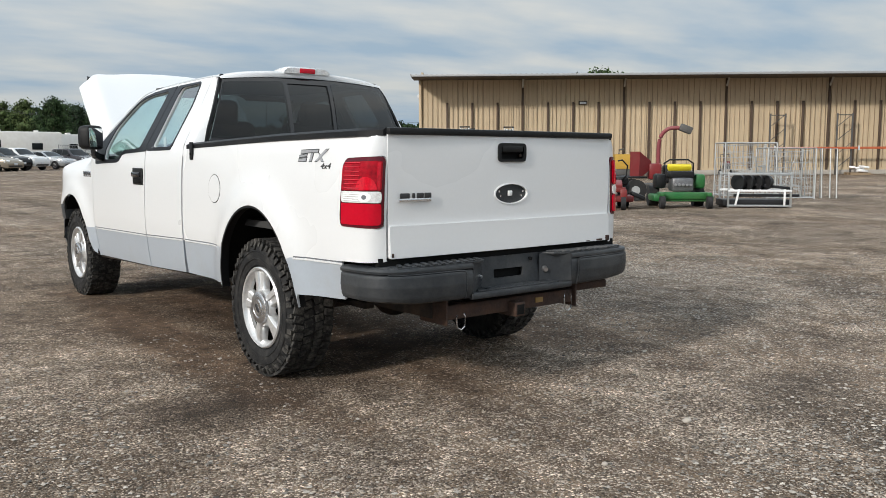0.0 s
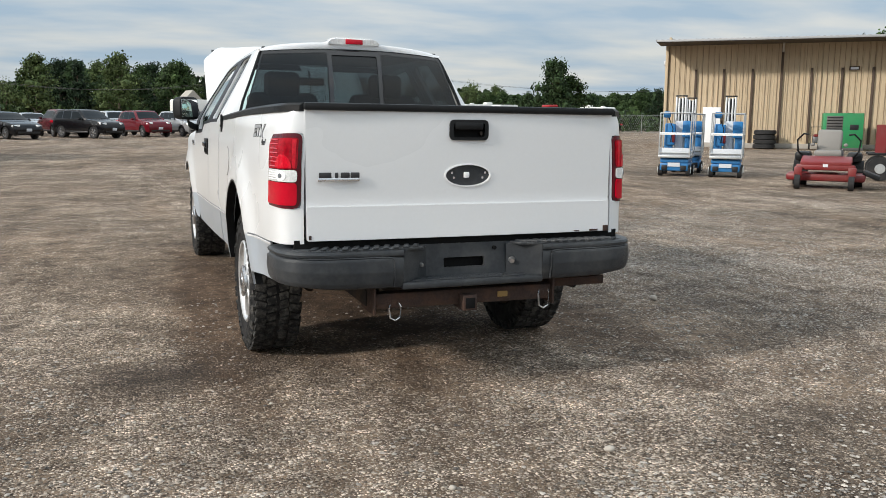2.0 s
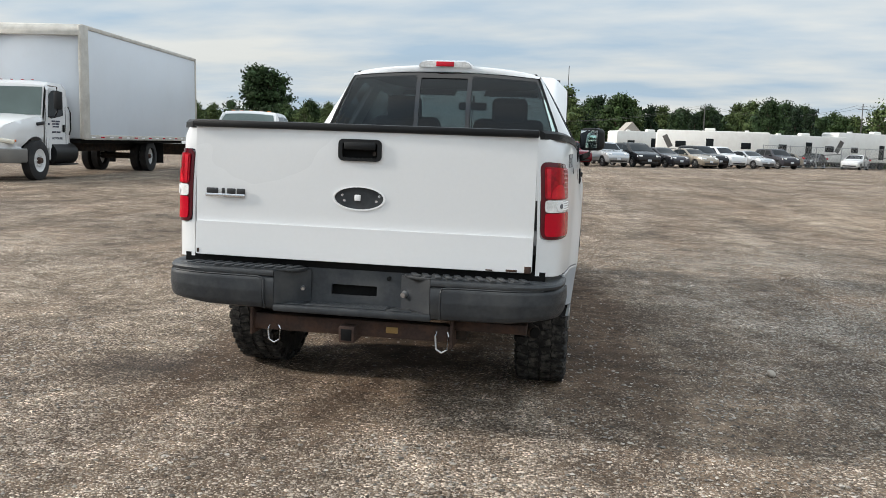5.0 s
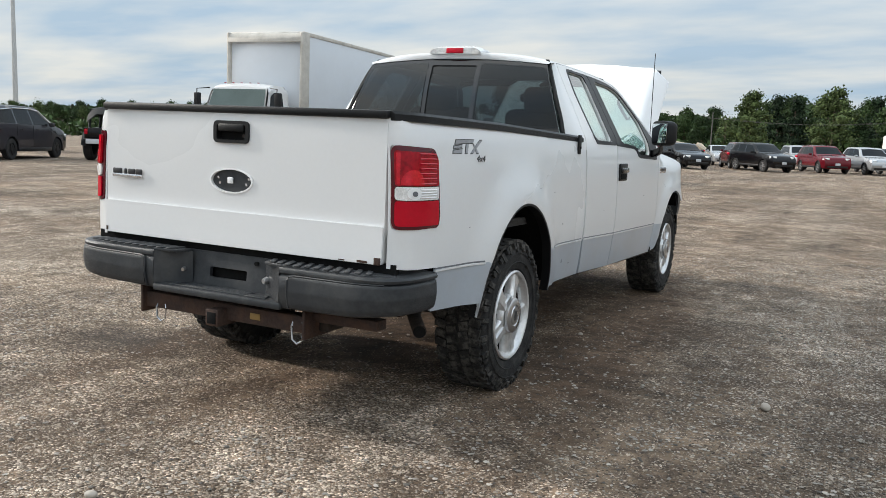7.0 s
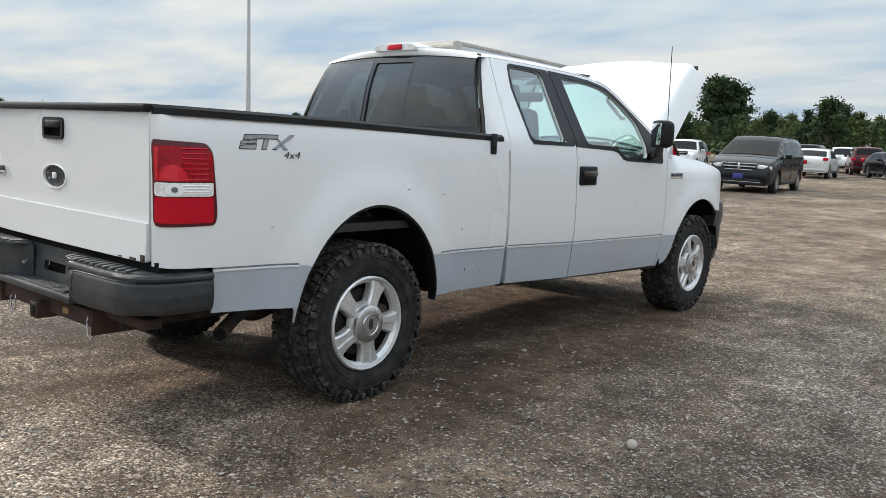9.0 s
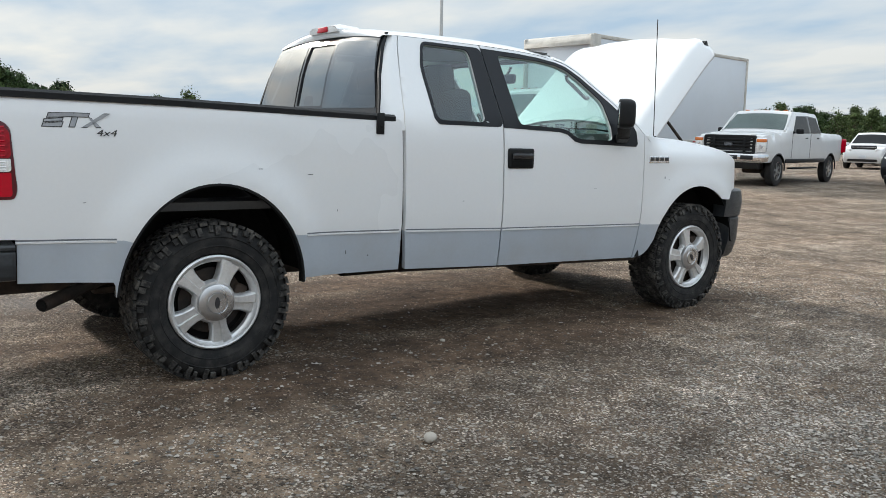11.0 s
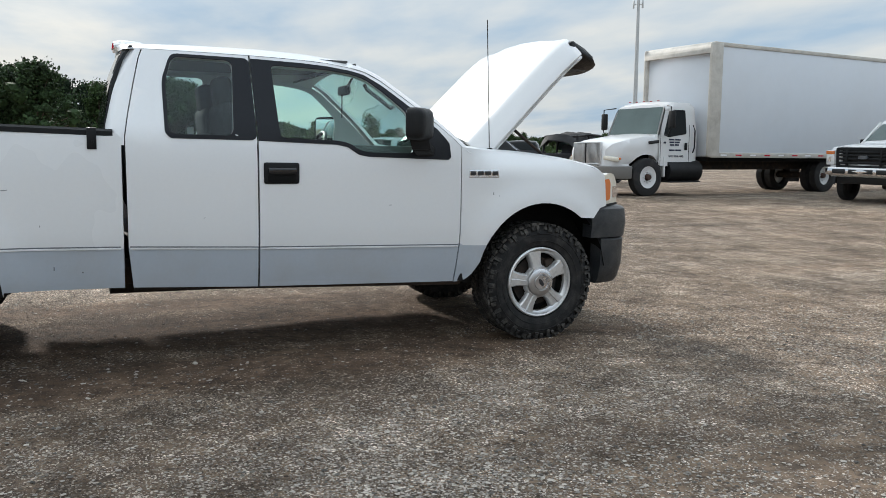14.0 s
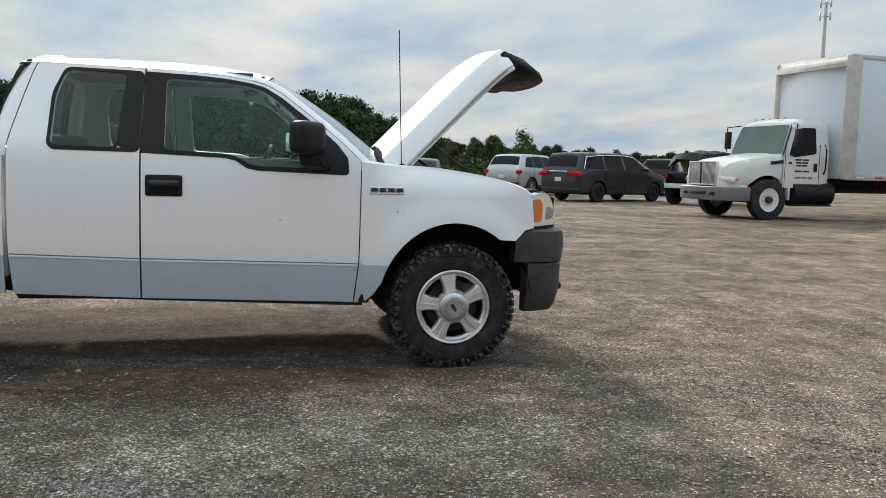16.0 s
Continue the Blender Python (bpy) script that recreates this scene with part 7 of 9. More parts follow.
    for sgn in (1, -1):
        part("fog_lamp", box(B(), (0.55 * sgn, 1.27, 0.63), (0.16, 0.05, 0.09), 0.02, (0, 0, -8 * sgn)), M["grille_dark"], bmp)
    # cab
    cab_prof = [(-1.85, 0.80), (-1.88, 1.50), (-1.82, 2.38), (-1.65, 2.50), (-0.95, 2.50), (-0.72, 2.40), (-0.42, 1.62), (-0.42, 0.80)]
    cw = lambda u, z: 1.03 - 0.10 * max(0, z - 1.6)
    win = rounded([(-1.42, 1.66), (-1.40, 2.30), (-0.98, 2.30), (-0.78, 2.18), (-0.58, 1.62), (-0.75, 1.56)], 0.05, 2)
    bm = B()
    for sgn in (1, -1):
        surf_panel(cab_prof, lambda u, z: ((cw(u, z) - 0.06 * max(0, 1 - gap_to((u, z), cab_prof[:6]) / 0.10) ** 2) * sgn, u, z), (), 0.14, 0.0, bm=bm)
    loft(bm, [[((cw(y, z) - 0.06) * s, y, z + 0.05 * (1 - s * s) * (1 if z > 2.3 else 0)) for s in (-1, -0.7, -0.35, 0, 0.35, 0.7, 1)] for y, z in cab_prof], False)
    bmesh.ops.remove_doubles(bm, verts=bm.verts[:], dist=0.004)
    bmesh.ops.recalc_face_normals(bm, faces=bm.faces[:])
    cab = part("cab", bm, white, root, "white day cab with bar lettering on its doors", 40)
    bm = B()
    loft(bm, [[(x * s, y, z) for s in (-1, -0.6, 0, 0.6, 1)] for x, y, z in ((0.86, -0.70, 2.36), (0.90, -0.565, 2.0), (0.94, -0.43, 1.64))], False)
    bmesh.ops.translate(bm, vec=(0, 0.018, 0.01), verts=bm.verts[:])
    bmesh.ops.recalc_face_normals(bm, faces=bm.faces[:])
    part("windscreen", bm, M["far_glass_green"], root, smooth=60)
    for sgn in (1, -1):
        part("side_window", surf_panel(win, lambda u, z: ((cw(u, z) + 0.006) * sgn, u, z), (), 0.3, 0.012), M["far_glass"], root)
        for y in (-0.47, -1.52):
            part("door_gap", box(B(), (1.031 * sgn, y, 1.35), (0.006, 0.012, 1.1)), M["dark_void"], root)
        part("door_handle", box(B(), (1.04 * sgn, -1.40, 1.32), (0.03, 0.09, 0.20), 0.012), M["black_plastic"], root)
        part("grab_rail", tube(B(), [(1.06 * sgn, -1.64, 1.15), (1.10 * sgn, -1.66, 1.3), (1.10 * sgn, -1.66, 1.75), (1.05 * sgn, -1.64, 1.9)], 0.018, 8), M["black_plastic"], root)
        mr = part("mirror_arm", tube(B(), [(1.02 * sgn, -0.62, 1.62), (1.25 * sgn, -0.52, 1.60), (1.32 * sgn, -0.52, 1.75), (1.32 * sgn, -0.52, 2.36), (1.0 * sgn, -0.70, 2.40)], 0.017, 8), M["black_plastic"], root)
        part("mirror_head", box(B(), (1.33 * sgn, -0.56, 2.02), (0.20, 0.10, 0.46), 0.03), M["black_plastic"], mr)
        bars = B()
        for k, (w, z, y) in enumerate(((0.46, 1.50, -0.98), (0.40, 1.43, -0.98), (0.36, 1.36, -0.98), (0.48, 1.22, -1.0))):
            n = (2, 2, 2, 2)[k]
            for j in range(n):
                box(bars, (1.036 * sgn, y - w / 2 + w * (j + 0.5) / n, z), (0.004, w / n * 0.86, 0.040))
        box(bars, (1.036 * sgn, -0.62, 1.42), (0.004, 0.09, 0.05))
        part("door_lettering", bars, M["letter_navy"], cab, "dark blue lettering shown as bars", 0)
        cu = bpy.data.curves.new("hire_text", "FONT")
        cu.body, cu.size, cu.extrude, cu.align_x = "NOT FOR HIRE", 0.082, 0.002, "CENTER"
        tmp = new("hire_text", cu)
        words = bpy.data.meshes.new_from_object(tmp.evaluated_get(bpy.context.evaluated_depsgraph_get()))
        bpy.data.objects.remove(tmp)
        for v in words.vertices:
            v.co = ((1.035 + v.co.z) * sgn, -1.05 + v.co.x * sgn, 1.03 + v.co.y)
        words.materials.append(M["letter_navy"])
        new("door_words", words).parent = cab
        part("fuel_tank", cyl(B(), (0.86 * sgn, -1.95, 0.66), (0.86 * sgn, -0.75, 0.66), 0.30, seg=24), M["black_plastic"], root)
        part("cab_step", box(B(), (1.06 * sgn, -1.25, 0.38), (0.30, 1.15, 0.04), 0.01), M["black_plastic"], root)
    for x in (-0.55, -0.28, 0.0, 0.28, 0.55):
        part("roof_marker", box(B(), (x, -0.80, 2.548), (0.06, 0.05, 0.022), 0.008), M["dark_red_lens"], root)
    # cargo box
    y0, y1, zb, zt, hw = -11.45, -2.10, 1.05, 4.12, 1.27
    part("cargo_box", box(B(), (0, (y0 + y1) / 2, (zb + zt) / 2), (2 * hw, y1 - y0, zt - zb), 0.04), dirty, root, "pale grey cargo box with streaked panels")
    bm = B()
    cap = [(y1 - 0.10 + 0.24 * math.sin(a), zt - 0.20 + 0.24 * math.cos(a)) for a in np.linspace(-0.35, 1.5708, 9)] + [(y1 + 0.14, zt - 0.28), (y1 - 0.05, zt - 0.28), (y1 - 0.18, zt - 0.06)]
    loft(bm, [[(x, y - (0.05 if abs(x) > hw else 0), z - (0.03 if abs(x) > hw else 0)) for y, z in cap] for x in (-hw - 0.03, -hw + 0.03, hw - 0.03, hw + 0.03)])
    bmesh.ops.recalc_face_normals(bm, faces=bm.faces[:])
    part("front_cap", bm, M["box_trim"], root, "weathered beige rounded roof cap", 40)
    for sgn in (1, -1):
        part("corner_post", box(B(), (hw * sgn - 0.02 * sgn, y1 - 0.10, (zb + zt) / 2), (0.11, 0.46, zt - zb + 0.02), 0.05, seg=3), M["box_trim"], root, "stained aluminium corner post")
        part("top_rail", box(B(), (hw * sgn, (y0 + y1) / 2, zt - 0.03), (0.05, y1 - y0, 0.11), 0.015), M["box_trim"], root)
        part("bottom_rail", box(B(), (hw * sgn, (y0 + y1) / 2, zb + 0.05), (0.04, y1 - y0, 0.14), 0.01), M["box_trim"], root)
        part("rear_post", box(B(), (hw * sgn, y0 + 0.05, (zb + zt) / 2), (0.06, 0.12, zt - zb), 0.02), M["box_trim"], root)
        for k in range(13):
            part("reflector", box(B(), ((hw + 0.022) * sgn, y1 - 0.5 - k * 0.60, zb + 0.05), (0.004, 0.24, 0.035)), M["red_lens" if k % 2 else "white_decal"], root)
        part("stencil", box(B(), ((hw + 0.027) * sgn, y1 - 0.12, 1.72), (0.004, 0.26, 0.34)), M["plate"], root)
        part("frame_rail", box(B(), (0.42 * sgn, -4.9, 0.82), (0.09, 9.6, 0.28), 0.01), M["under_steel"], root)
        part("mud_flap", box(B(), (0.85 * sgn, -8.35, 0.60), (0.56, 0.012, 0.70)), M["black_plastic"], root)
        # fender flare behind the front wheel
        part("fender_flap", box(B(), (0.98 * sgn, -0.62, 0.78), (0.16, 0.06, 0.56), 0.02), white, root)
    part("rear_door", box(B(), (0, y0 - 0.012, (zb + zt) / 2), (2.3, 0.03, zt - zb - 0.3), 0.01), M["box_trim"], root)
    part("floor_beams", box(B(), (0, -6.1, 0.99), (2.3, 8.0, 0.10)), M["dark_void"], root)
    part("lift_gate", box(B(), (0, y0 - 0.10, 0.70), (2.2, 0.10, 0.42), 0.02), M["under_steel"], root)
    # wheels: single in front, doubled behind
    for y, xs in ((0.0, (0.98,)), (-7.35, (0.98, 0.66))):
        for sgn in (1, -1):
            for x in xs:
                bm = B()
                revolve(bm, [(-0.12, 0.29), (-0.13, 0.44), (-0.10, 0.50), (0.10, 0.50), (0.13, 0.44), (0.12, 0.29)], 36)
                bmesh.ops.transform(bm, matrix=Matrix.Translation((x * sgn, y, 0.50)), verts=bm.verts[:])
                wh = part("wheel", bm, M["far_tyre"], root)
                bm = B()
                inset = 0.10 if y == 0.0 else 0.02
                revolve(bm, [(inset - 0.03, 0.0), (inset - 0.02, 0.19), (inset + 0.01, 0.27), (inset + 0.02, 0.295), (inset - 0.04, 0.295), (inset - 0.06, 0.0)], 32, closed=False)
                for q in range(8):
                    a = 2 * math.pi * q / 8
                    cyl(bm, (inset - 0.02, 0.14 * math.cos(a), 0.14 * math.sin(a)), (inset + 0.03, 0.14 * math.cos(a), 0.14 * math.sin(a)), 0.016, seg=8)
                bmesh.ops.transform(bm, matrix=Matrix.Translation((x * sgn, y, 0.50)) @ (Matrix.Identity(4) if sgn > 0 else pose(0, 0, 0, 0, 0, 180)), verts=bm.verts[:])
                part("rim", bm, P["white"], wh)
                part("hub", cyl(B(), ((x + inset - 0.02) * sgn, y, 0.50), ((x + inset + 0.07) * sgn, y, 0.50), 0.09, 0.07, 16), M["rust"], wh)
    part("front_axle", cyl(B(), (-0.9, 0, 0.48), (0.9, 0, 0.48), 0.07, seg=10), M["under_steel"], root)
    part("rear_axle", cyl(B(), (-0.9, -7.35, 0.5), (0.9, -7.35, 0.5), 0.10, seg=10), M["under_steel"], root)
    return root


M["box_side"] = mat("box_side", (0.60, 0.635, 0.68), 0.35, var=0.02, dirt=(0.40, 0.39, 0.37), dirt_amt=0.14, dirt_scale=0.5)
M["box_trim"] = mat("box_trim", (0.52, 0.495, 0.45), 0.55, metal=0.15, var=0.12, dirt=(0.22, 0.19, 0.16), dirt_amt=0.6, dirt_scale=2.0)
M["grey_trim"] = mat("grey_trim", (0.20, 0.195, 0.185), 0.55, metal=0.2, var=0.1)
box_truck(tilt_matrix(-13.62, 14.30, 187.5))


# ---- open-topped off-road vehicle with a torn soft top ----
def off_roader(m):
    root = thing("off_roader", "black boxy off-roader with a folded torn soft top", "suv", m)
    blk = P["black"]
    prof = [(-0.62, 0.62), (-0.66, 1.10), (1.30, 1.14), (2.05, 1.16), (3.15, 1.10), (3.22, 0.70)]
    W = 0.78
    outline = prof + [(3.0, 0.60)] + [(2.62 + 0.50 * math.cos(radians(a)), 0.46 + 0.50 * math.sin(radians(a))) for a in range(15, 170, 15)] + [(0.0 + 0.50 * math.cos(radians(a)), 0.46 + 0.50 * math.sin(radians(a))) for a in range(15, 170, 15)]
    bm = B()
    for sgn in (1, -1):
        surf_panel(outline, lambda u, z: (W * sgn, u, z), (), 0.25, 0.0, bm=bm)
    loft(bm, [[(W * s, y, z) for s in (-1, 0, 1)] for y, z in prof], False)
    bmesh.ops.remove_doubles(bm, verts=bm.verts[:], dist=0.004)
    bmesh.ops.recalc_face_normals(bm, faces=bm.faces[:])
    part("body", bm, blk, root, smooth=30)
    # near-black box standing for the shade below and behind the wheels
    part("underbody", box(B(), (0, 1.3, 0.66), (1.3, 3.5, 0.30)), M["dark_void"], root)
    for c in (0.0, 2.62):
        for sgn in (1, -1):
            bm = B()
            rings = []
            for a in range(5, 176, 17):
                rings.append([(x * sgn, c + r * math.cos(radians(a)), 0.46 + r * math.sin(radians(a))) for x, r in ((W, 0.50), (W + 0.15, 0.52), (W + 0.15, 0.57), (W, 0.60))])
            loft(bm, rings)
            bmesh.ops.recalc_face_normals(bm, faces=bm.faces[:])
            part("fender_flare", bm, M["black_plastic"], root)
            bm = B()
            revolve(bm, [(-0.13, 0.24), (-0.14, 0.38), (-0.10, 0.43), (0.10, 0.43), (0.14, 0.38), (0.13, 0.24)], 28)
            bmesh.ops.transform(bm, matrix=Matrix.Translation((0.80 * sgn, c, 0.43)), verts=bm.verts[:])
            wh = part("wheel", bm, M["far_tyre"], root)
            part("rim", cyl(B(), (0.86 * sgn, c, 0.43), (0.90 * sgn, c, 0.43), 0.24, 0.18, 16), M["grille_dark"], wh)
    bm = B()
    for sgn in (1, -1):
        tube(bm, [(0.70 * sgn, -0.40, 1.10), (0.66 * sgn, -0.30, 1.72), (0.62 * sgn, 0.60, 1.80), (0.62 * sgn, 1.50, 1.78), (0.68 * sgn, 2.05, 1.16)], 0.045, 8)
        tube(bm, [(0.70 * sgn, 0.62, 1.10), (0.62 * sgn, 0.60, 1.80)], 0.045, 8)
    for y, z in ((-0.30, 1.72), (0.60, 1.80), (1.50, 1.78)):
        tube(bm, [(-0.64, y, z), (0.64, y, z)], 0.04, 8)
    part("roll_cage", bm, M["black_plastic"], root, "black roll cage")
    bm = B()
    rnd = random.Random(8)
    rings = []
    for k in range(12):
        y = -0.62 + k * 0.20
        h = 1.72 + 0.10 * math.sin(k * 1.7) + rnd.uniform(-0.05, 0.05) + (0.08 if k > 3 else -0.12 + 0.05 * k)
        rings.append([(0.72 * s + rnd.uniform(-0.03, 0.03), y, h - 0.22 * abs(s) ** 3 + rnd.uniform(-0.04, 0.04)) for s in (-1, -0.8, -0.5, -0.2, 0.1, 0.4, 0.7, 0.9, 1)])
    loft(bm, rings, False)
    loft(bm, [[(x, y, z - 0.03) for x, y, z in r] for r in rings], False, flip=True)
    part("soft_top", bm, M["black_cloth"], root, "sagging black fabric top", 60)
    for sgn in (1, -1):
        part("side_door", box(B(), (0.80 * sgn, 1.55, 0.92), (0.03, 0.85, 0.52), 0.02), blk, root)
        part("tail_light", box(B(), (0.70 * sgn, -0.68, 0.98), (0.12, 0.06, 0.18), 0.02), M["red_lens"], root)
        part("side_window", box(B(), (0.70 * sgn, 1.05, 1.45), (0.012, 0.70, 0.42), 0.02, (0, -8 * sgn, 0)), M["far_glass_green"], root)
    part("rear_bumper", box(B(), (0, -0.78, 0.66), (1.5, 0.18, 0.18), 0.03), M["black_plastic"], root)
    part("bumper_plate", box(B(), (-0.18, -0.885, 0.66), (0.95, 0.02, 0.16), 0.01), M["plate"], root, "pale metal plate on the bumper")
    part("tailgate", box(B(), (0, -0.70, 0.95), (1.30, 0.06, 0.34), 0.02), blk, root)
    bm = box(B(), (0, 2.06, 1.42), (1.30, 0.03, 0.50), 0.01, (20, 0, 0))
    part("windscreen", bm, M["far_glass_green"], root)
    part("seat", box(B(), (0, 0.9, 1.15), (1.2, 0.25, 0.6), 0.08), M["seat_cloth"], root)
    return root


M["black_cloth"] = mat("black_cloth", (0.018, 0.018, 0.019), 0.8, var=0.3, bump=0.5, bump_scale=12)
off_roader(tilt_matrix(-20.9, 16.9, 30))

# ---- the long metal-clad building ----
M["cladding"] = mat("cladding", (0.52, 0.41, 0.275), 0.55, var=0.05, per_object=0.05, dirt=(0.30, 0.22, 0.14), dirt_amt=0.25, dirt_scale=0.6)
M["post_brown"] = mat("post_brown", (0.075, 0.050, 0.034), 0.7, var=0.2, dirt=(0.09, 0.065, 0.05), dirt_amt=0.5, dirt_scale=1.5)
M["roof_metal"] = mat("roof_metal", (0.30, 0.305, 0.31), 0.55, metal=0.3, var=0.1)
M["concrete"] = mat("concrete", (0.36, 0.33, 0.29), 0.9, var=0.15, bump=0.3, bump_scale=60)
M["eave_dark"] = mat("eave_dark", (0.075, 0.06, 0.045), 0.7, var=0.12)
bd_m = Matrix.Translation((28.68, 37.72, -0.30)) @ pose(0, 0, 0, 0, 0, math.degrees(-0.707))
building = thing("metal_building", "long tan metal-clad warehouse with brown posts and a shallow roof", "building", bd_m)
B_LEN, B_H = 66.0, 6.05
part("wall", box(B(), (B_LEN / 2, 6.2, B_H / 2), (B_LEN, 12.0, B_H)), M["cladding"], building, "tan ribbed metal wall", 0)
part("plinth", box(B(), (B_LEN / 2, 0.10, 0.14), (B_LEN, 0.30, 0.28), 0.02), M["concrete"], building, "low concrete plinth")
PANEL = 0.9144
n_pan = int(B_LEN / PANEL)
pan = B()
pts = [(0.0, 0.0), (0.12, 0.0), (0.135, -0.035), (0.165, -0.035), (0.18, 0.0), (0.42, 0.0), (0.43, -0.02), (0.46, -0.02), (0.47, 0.0), (0.74, 0.0), (0.75, -0.02), (0.78, -0.02), (0.79, 0.0), (PANEL - 0.004, 0.0)]
loft(pan, [[(x, y + 0.17, z) for x, y in pts] for z in (0.24, 2.9, B_H - 0.02)], False)
bmesh.ops.recalc_face_normals(pan, faces=pan.faces[:])
first_pan = part("panel", pan, M["cladding"], building, smooth=20)
for k in range(1, n_pan):
    o = first_pan.copy()
    scene.collection.objects.link(o)
    o.location = (PANEL * k, 0, 0)
# dark laps between the sheets
rn = random.Random(8)
bm = B()
x = 0.1
while x < B_LEN:
    top = B_H - rn.uniform(0.0, 0.4)
    box(bm, (x, 0.148, 0.28 + top / 2), (rn.uniform(0.010, 0.026), 0.035, top - 0.3), 0, (0, rn.uniform(-0.25, 0.25), 0))
    x += rn.uniform(0.26, 0.36)
M["lap"] = mat("lap", (0.25, 0.185, 0.12), 0.7, var=0.2)
part("sheet_lap", bm, M["lap"], building, smooth=0)
# brown posts: short ones between, full-height ones with brackets at the bays
for k in range(41):
    x = 1.66 + k * 1.56
    full = k % 4 == 3
    part("post", box(B(), (x, 0.10, (B_H if full else 4.55) / 2 + 0.05), (0.13, 0.10, (B_H if full else 4.45) - 0.1), 0.01), M["post_brown"], building)
    if full:
        bm = B()
        tube(bm, [(x, 0.06, B_H - 0.62), (x, -0.30, B_H - 0.22), (x, -0.42, B_H - 0.10)], 0.06, 8)
        part("eave_bracket", bm, M["box_trim"], building)
# roof with overhang and ribs
bm = B()
prism(bm, [(-2.35, B_H - 0.12), (-2.35, B_H - 0.04), (6.2, B_H + 0.55), (13.4, B_H + 0.03), (13.4, B_H - 0.05), (6.2, B_H + 0.45)], "x", -0.45, B_LEN + 0.4)
roof_b = part("roof", bm, M["roof_metal"], building, "pale ribbed metal roof", 0)
bm = B()
for k in range(214):
    box(bm, (-0.42 + k * 0.31, -0.85, B_H + 0.07), (0.09, 3.05, 0.07), 0, (4.1, 0, 0))
part("roof_rib", bm, M["roof_metal"], roof_b, smooth=0)
part("gutter", box(B(), (B_LEN / 2, -2.36, B_H - 0.08), (B_LEN + 0.85, 0.05, 0.12), 0.01), M["roof_metal"], building)
part("soffit", box(B(), (B_LEN / 2, -1.10, B_H - 0.15), (B_LEN + 0.8, 2.40, 0.03)), M["eave_dark"], building)
part("corner_trim", box(B(), (-0.02, 0.12, B_H / 2), (0.16, 0.22, B_H - 0.05), 0.01), M["cladding"], building)
part("wall_lamp", box(B(), (-0.12, 0.3, 4.9), (0.16, 0.22, 0.26), 0.03), M["plate"], building)
part("exit_sign", box(B(), (10.05, 0.06, 4.45), (0.52, 0.05, 0.22), 0.01), M["post_brown"], building)
part("exit_sign_face", box(B(), (10.05, 0.03, 4.45), (0.40, 0.02, 0.12)), M["plate"], building)
part("door", box(B(), (2.65, 0.08, 1.28), (1.0, 0.10, 2.1), 0.01), M["white_decal"], building, "white steel door")
part("far_gable", box(B(), (0.1, 6.2, B_H + 0.05), (0.12, 11.6, 0.6)), M["cladding"], building)


def on_wall(s, out=1.0, z=0.0):
    """A place along the building's front, out from its wall."""
    p = bd_m @ Vector((s, -out, 0))
    return (p.x, p.y, ground_z(p.x, p.y) + z)


def wall_pose(s, out, turn=0.0):
    p = on_wall(s, out)
    return Matrix.Translation(p) @ pose(0, 0, 0, 0, 0, math.degrees(-0.707) + turn)


# ---- things along the wall ----
M["scrap"] = mat("scrap", (0.33, 0.28, 0.22), 0.9, var=0.25, island=0.35)
M["rack_steel"] = mat("rack_steel", (0.10, 0.095, 0.09), 0.6, metal=0.3, var=0.2)
M["rack_orange"] = mat("rack_orange", (0.42, 0.10, 0.04), 0.6, var=0.15, dirt=(0.2, 0.12, 0.08), dirt_amt=0.4)
M["galvanised"] = mat("galvanised", (0.46, 0.47, 0.47), 0.45, metal=0.7, var=0.15)
M["pallet_wood"] = mat("pallet_wood", (0.26, 0.19, 0.12), 0.9, var=0.2)
M["machine_green"] = mat("machine_green", (0.02, 0.20, 0.07), 0.4, var=0.08, dirt=(0.12, 0.14, 0.08), dirt_amt=0.3)
M["machine_red"] = mat("machine_red", (0.17, 0.012, 0.014), 0.45, var=0.1, dirt=(0.16, 0.09, 0.07), dirt_amt=0.4)
M["lift_blue"] = mat("lift_blue", (0.015, 0.15, 0.37), 0.45, var=0.12, dirt=(0.15, 0.17, 0.19), dirt_amt=0.3)
M["lawn_green"] = mat("lawn_green", (0.015, 0.12, 0.03), 0.4, var=0.1, dirt=(0.10, 0.12, 0.06), dirt_amt=0.4)
M["yellow"] = mat("yellow", (0.62, 0.50, 0.02), 0.5, var=0.1)
M["faded_red"] = mat("faded_red", (0.20, 0.035, 0.042), 0.6, var=0.2, dirt=(0.24, 0.13, 0.12), dirt_amt=0.5)
M["ochre"] = mat("ochre", (0.45, 0.27, 0.04), 0.6, var=0.15, dirt=(0.2, 0.15, 0.1), dirt_amt=0.4)
M["seat_vinyl"] = mat("seat_vinyl", (0.20, 0.19, 0.175), 0.6, var=0.1)
M["engine_metal"] = mat("engine_metal", (0.16, 0.16, 0.165), 0.45, metal=0.6, var=0.35, scale=20)


def rack_upright(s):
    r = thing("rack_upright", "dark steel pallet rack upright leaning at the wall", "rack", wall_pose(s, 0.75), "rack uprights")
    for x in (-0.45, 0.45):
        part("post", box(B(), (x, 0, 1.85), (0.09, 0.08, 3.7), 0.008), M["rack_steel"], r)
    for k in range(4):
        z = 0.35 + k * 0.85
        part("brace", tube(B(), [(-0.45, 0, z), (0.45, 0, z + 0.75)], 0.022, 6), M["rack_steel"], r)
    part("top_bar", box(B(), (0, 0, 3.6), (0.9, 0.05, 0.06)), M["rack_steel"], r)


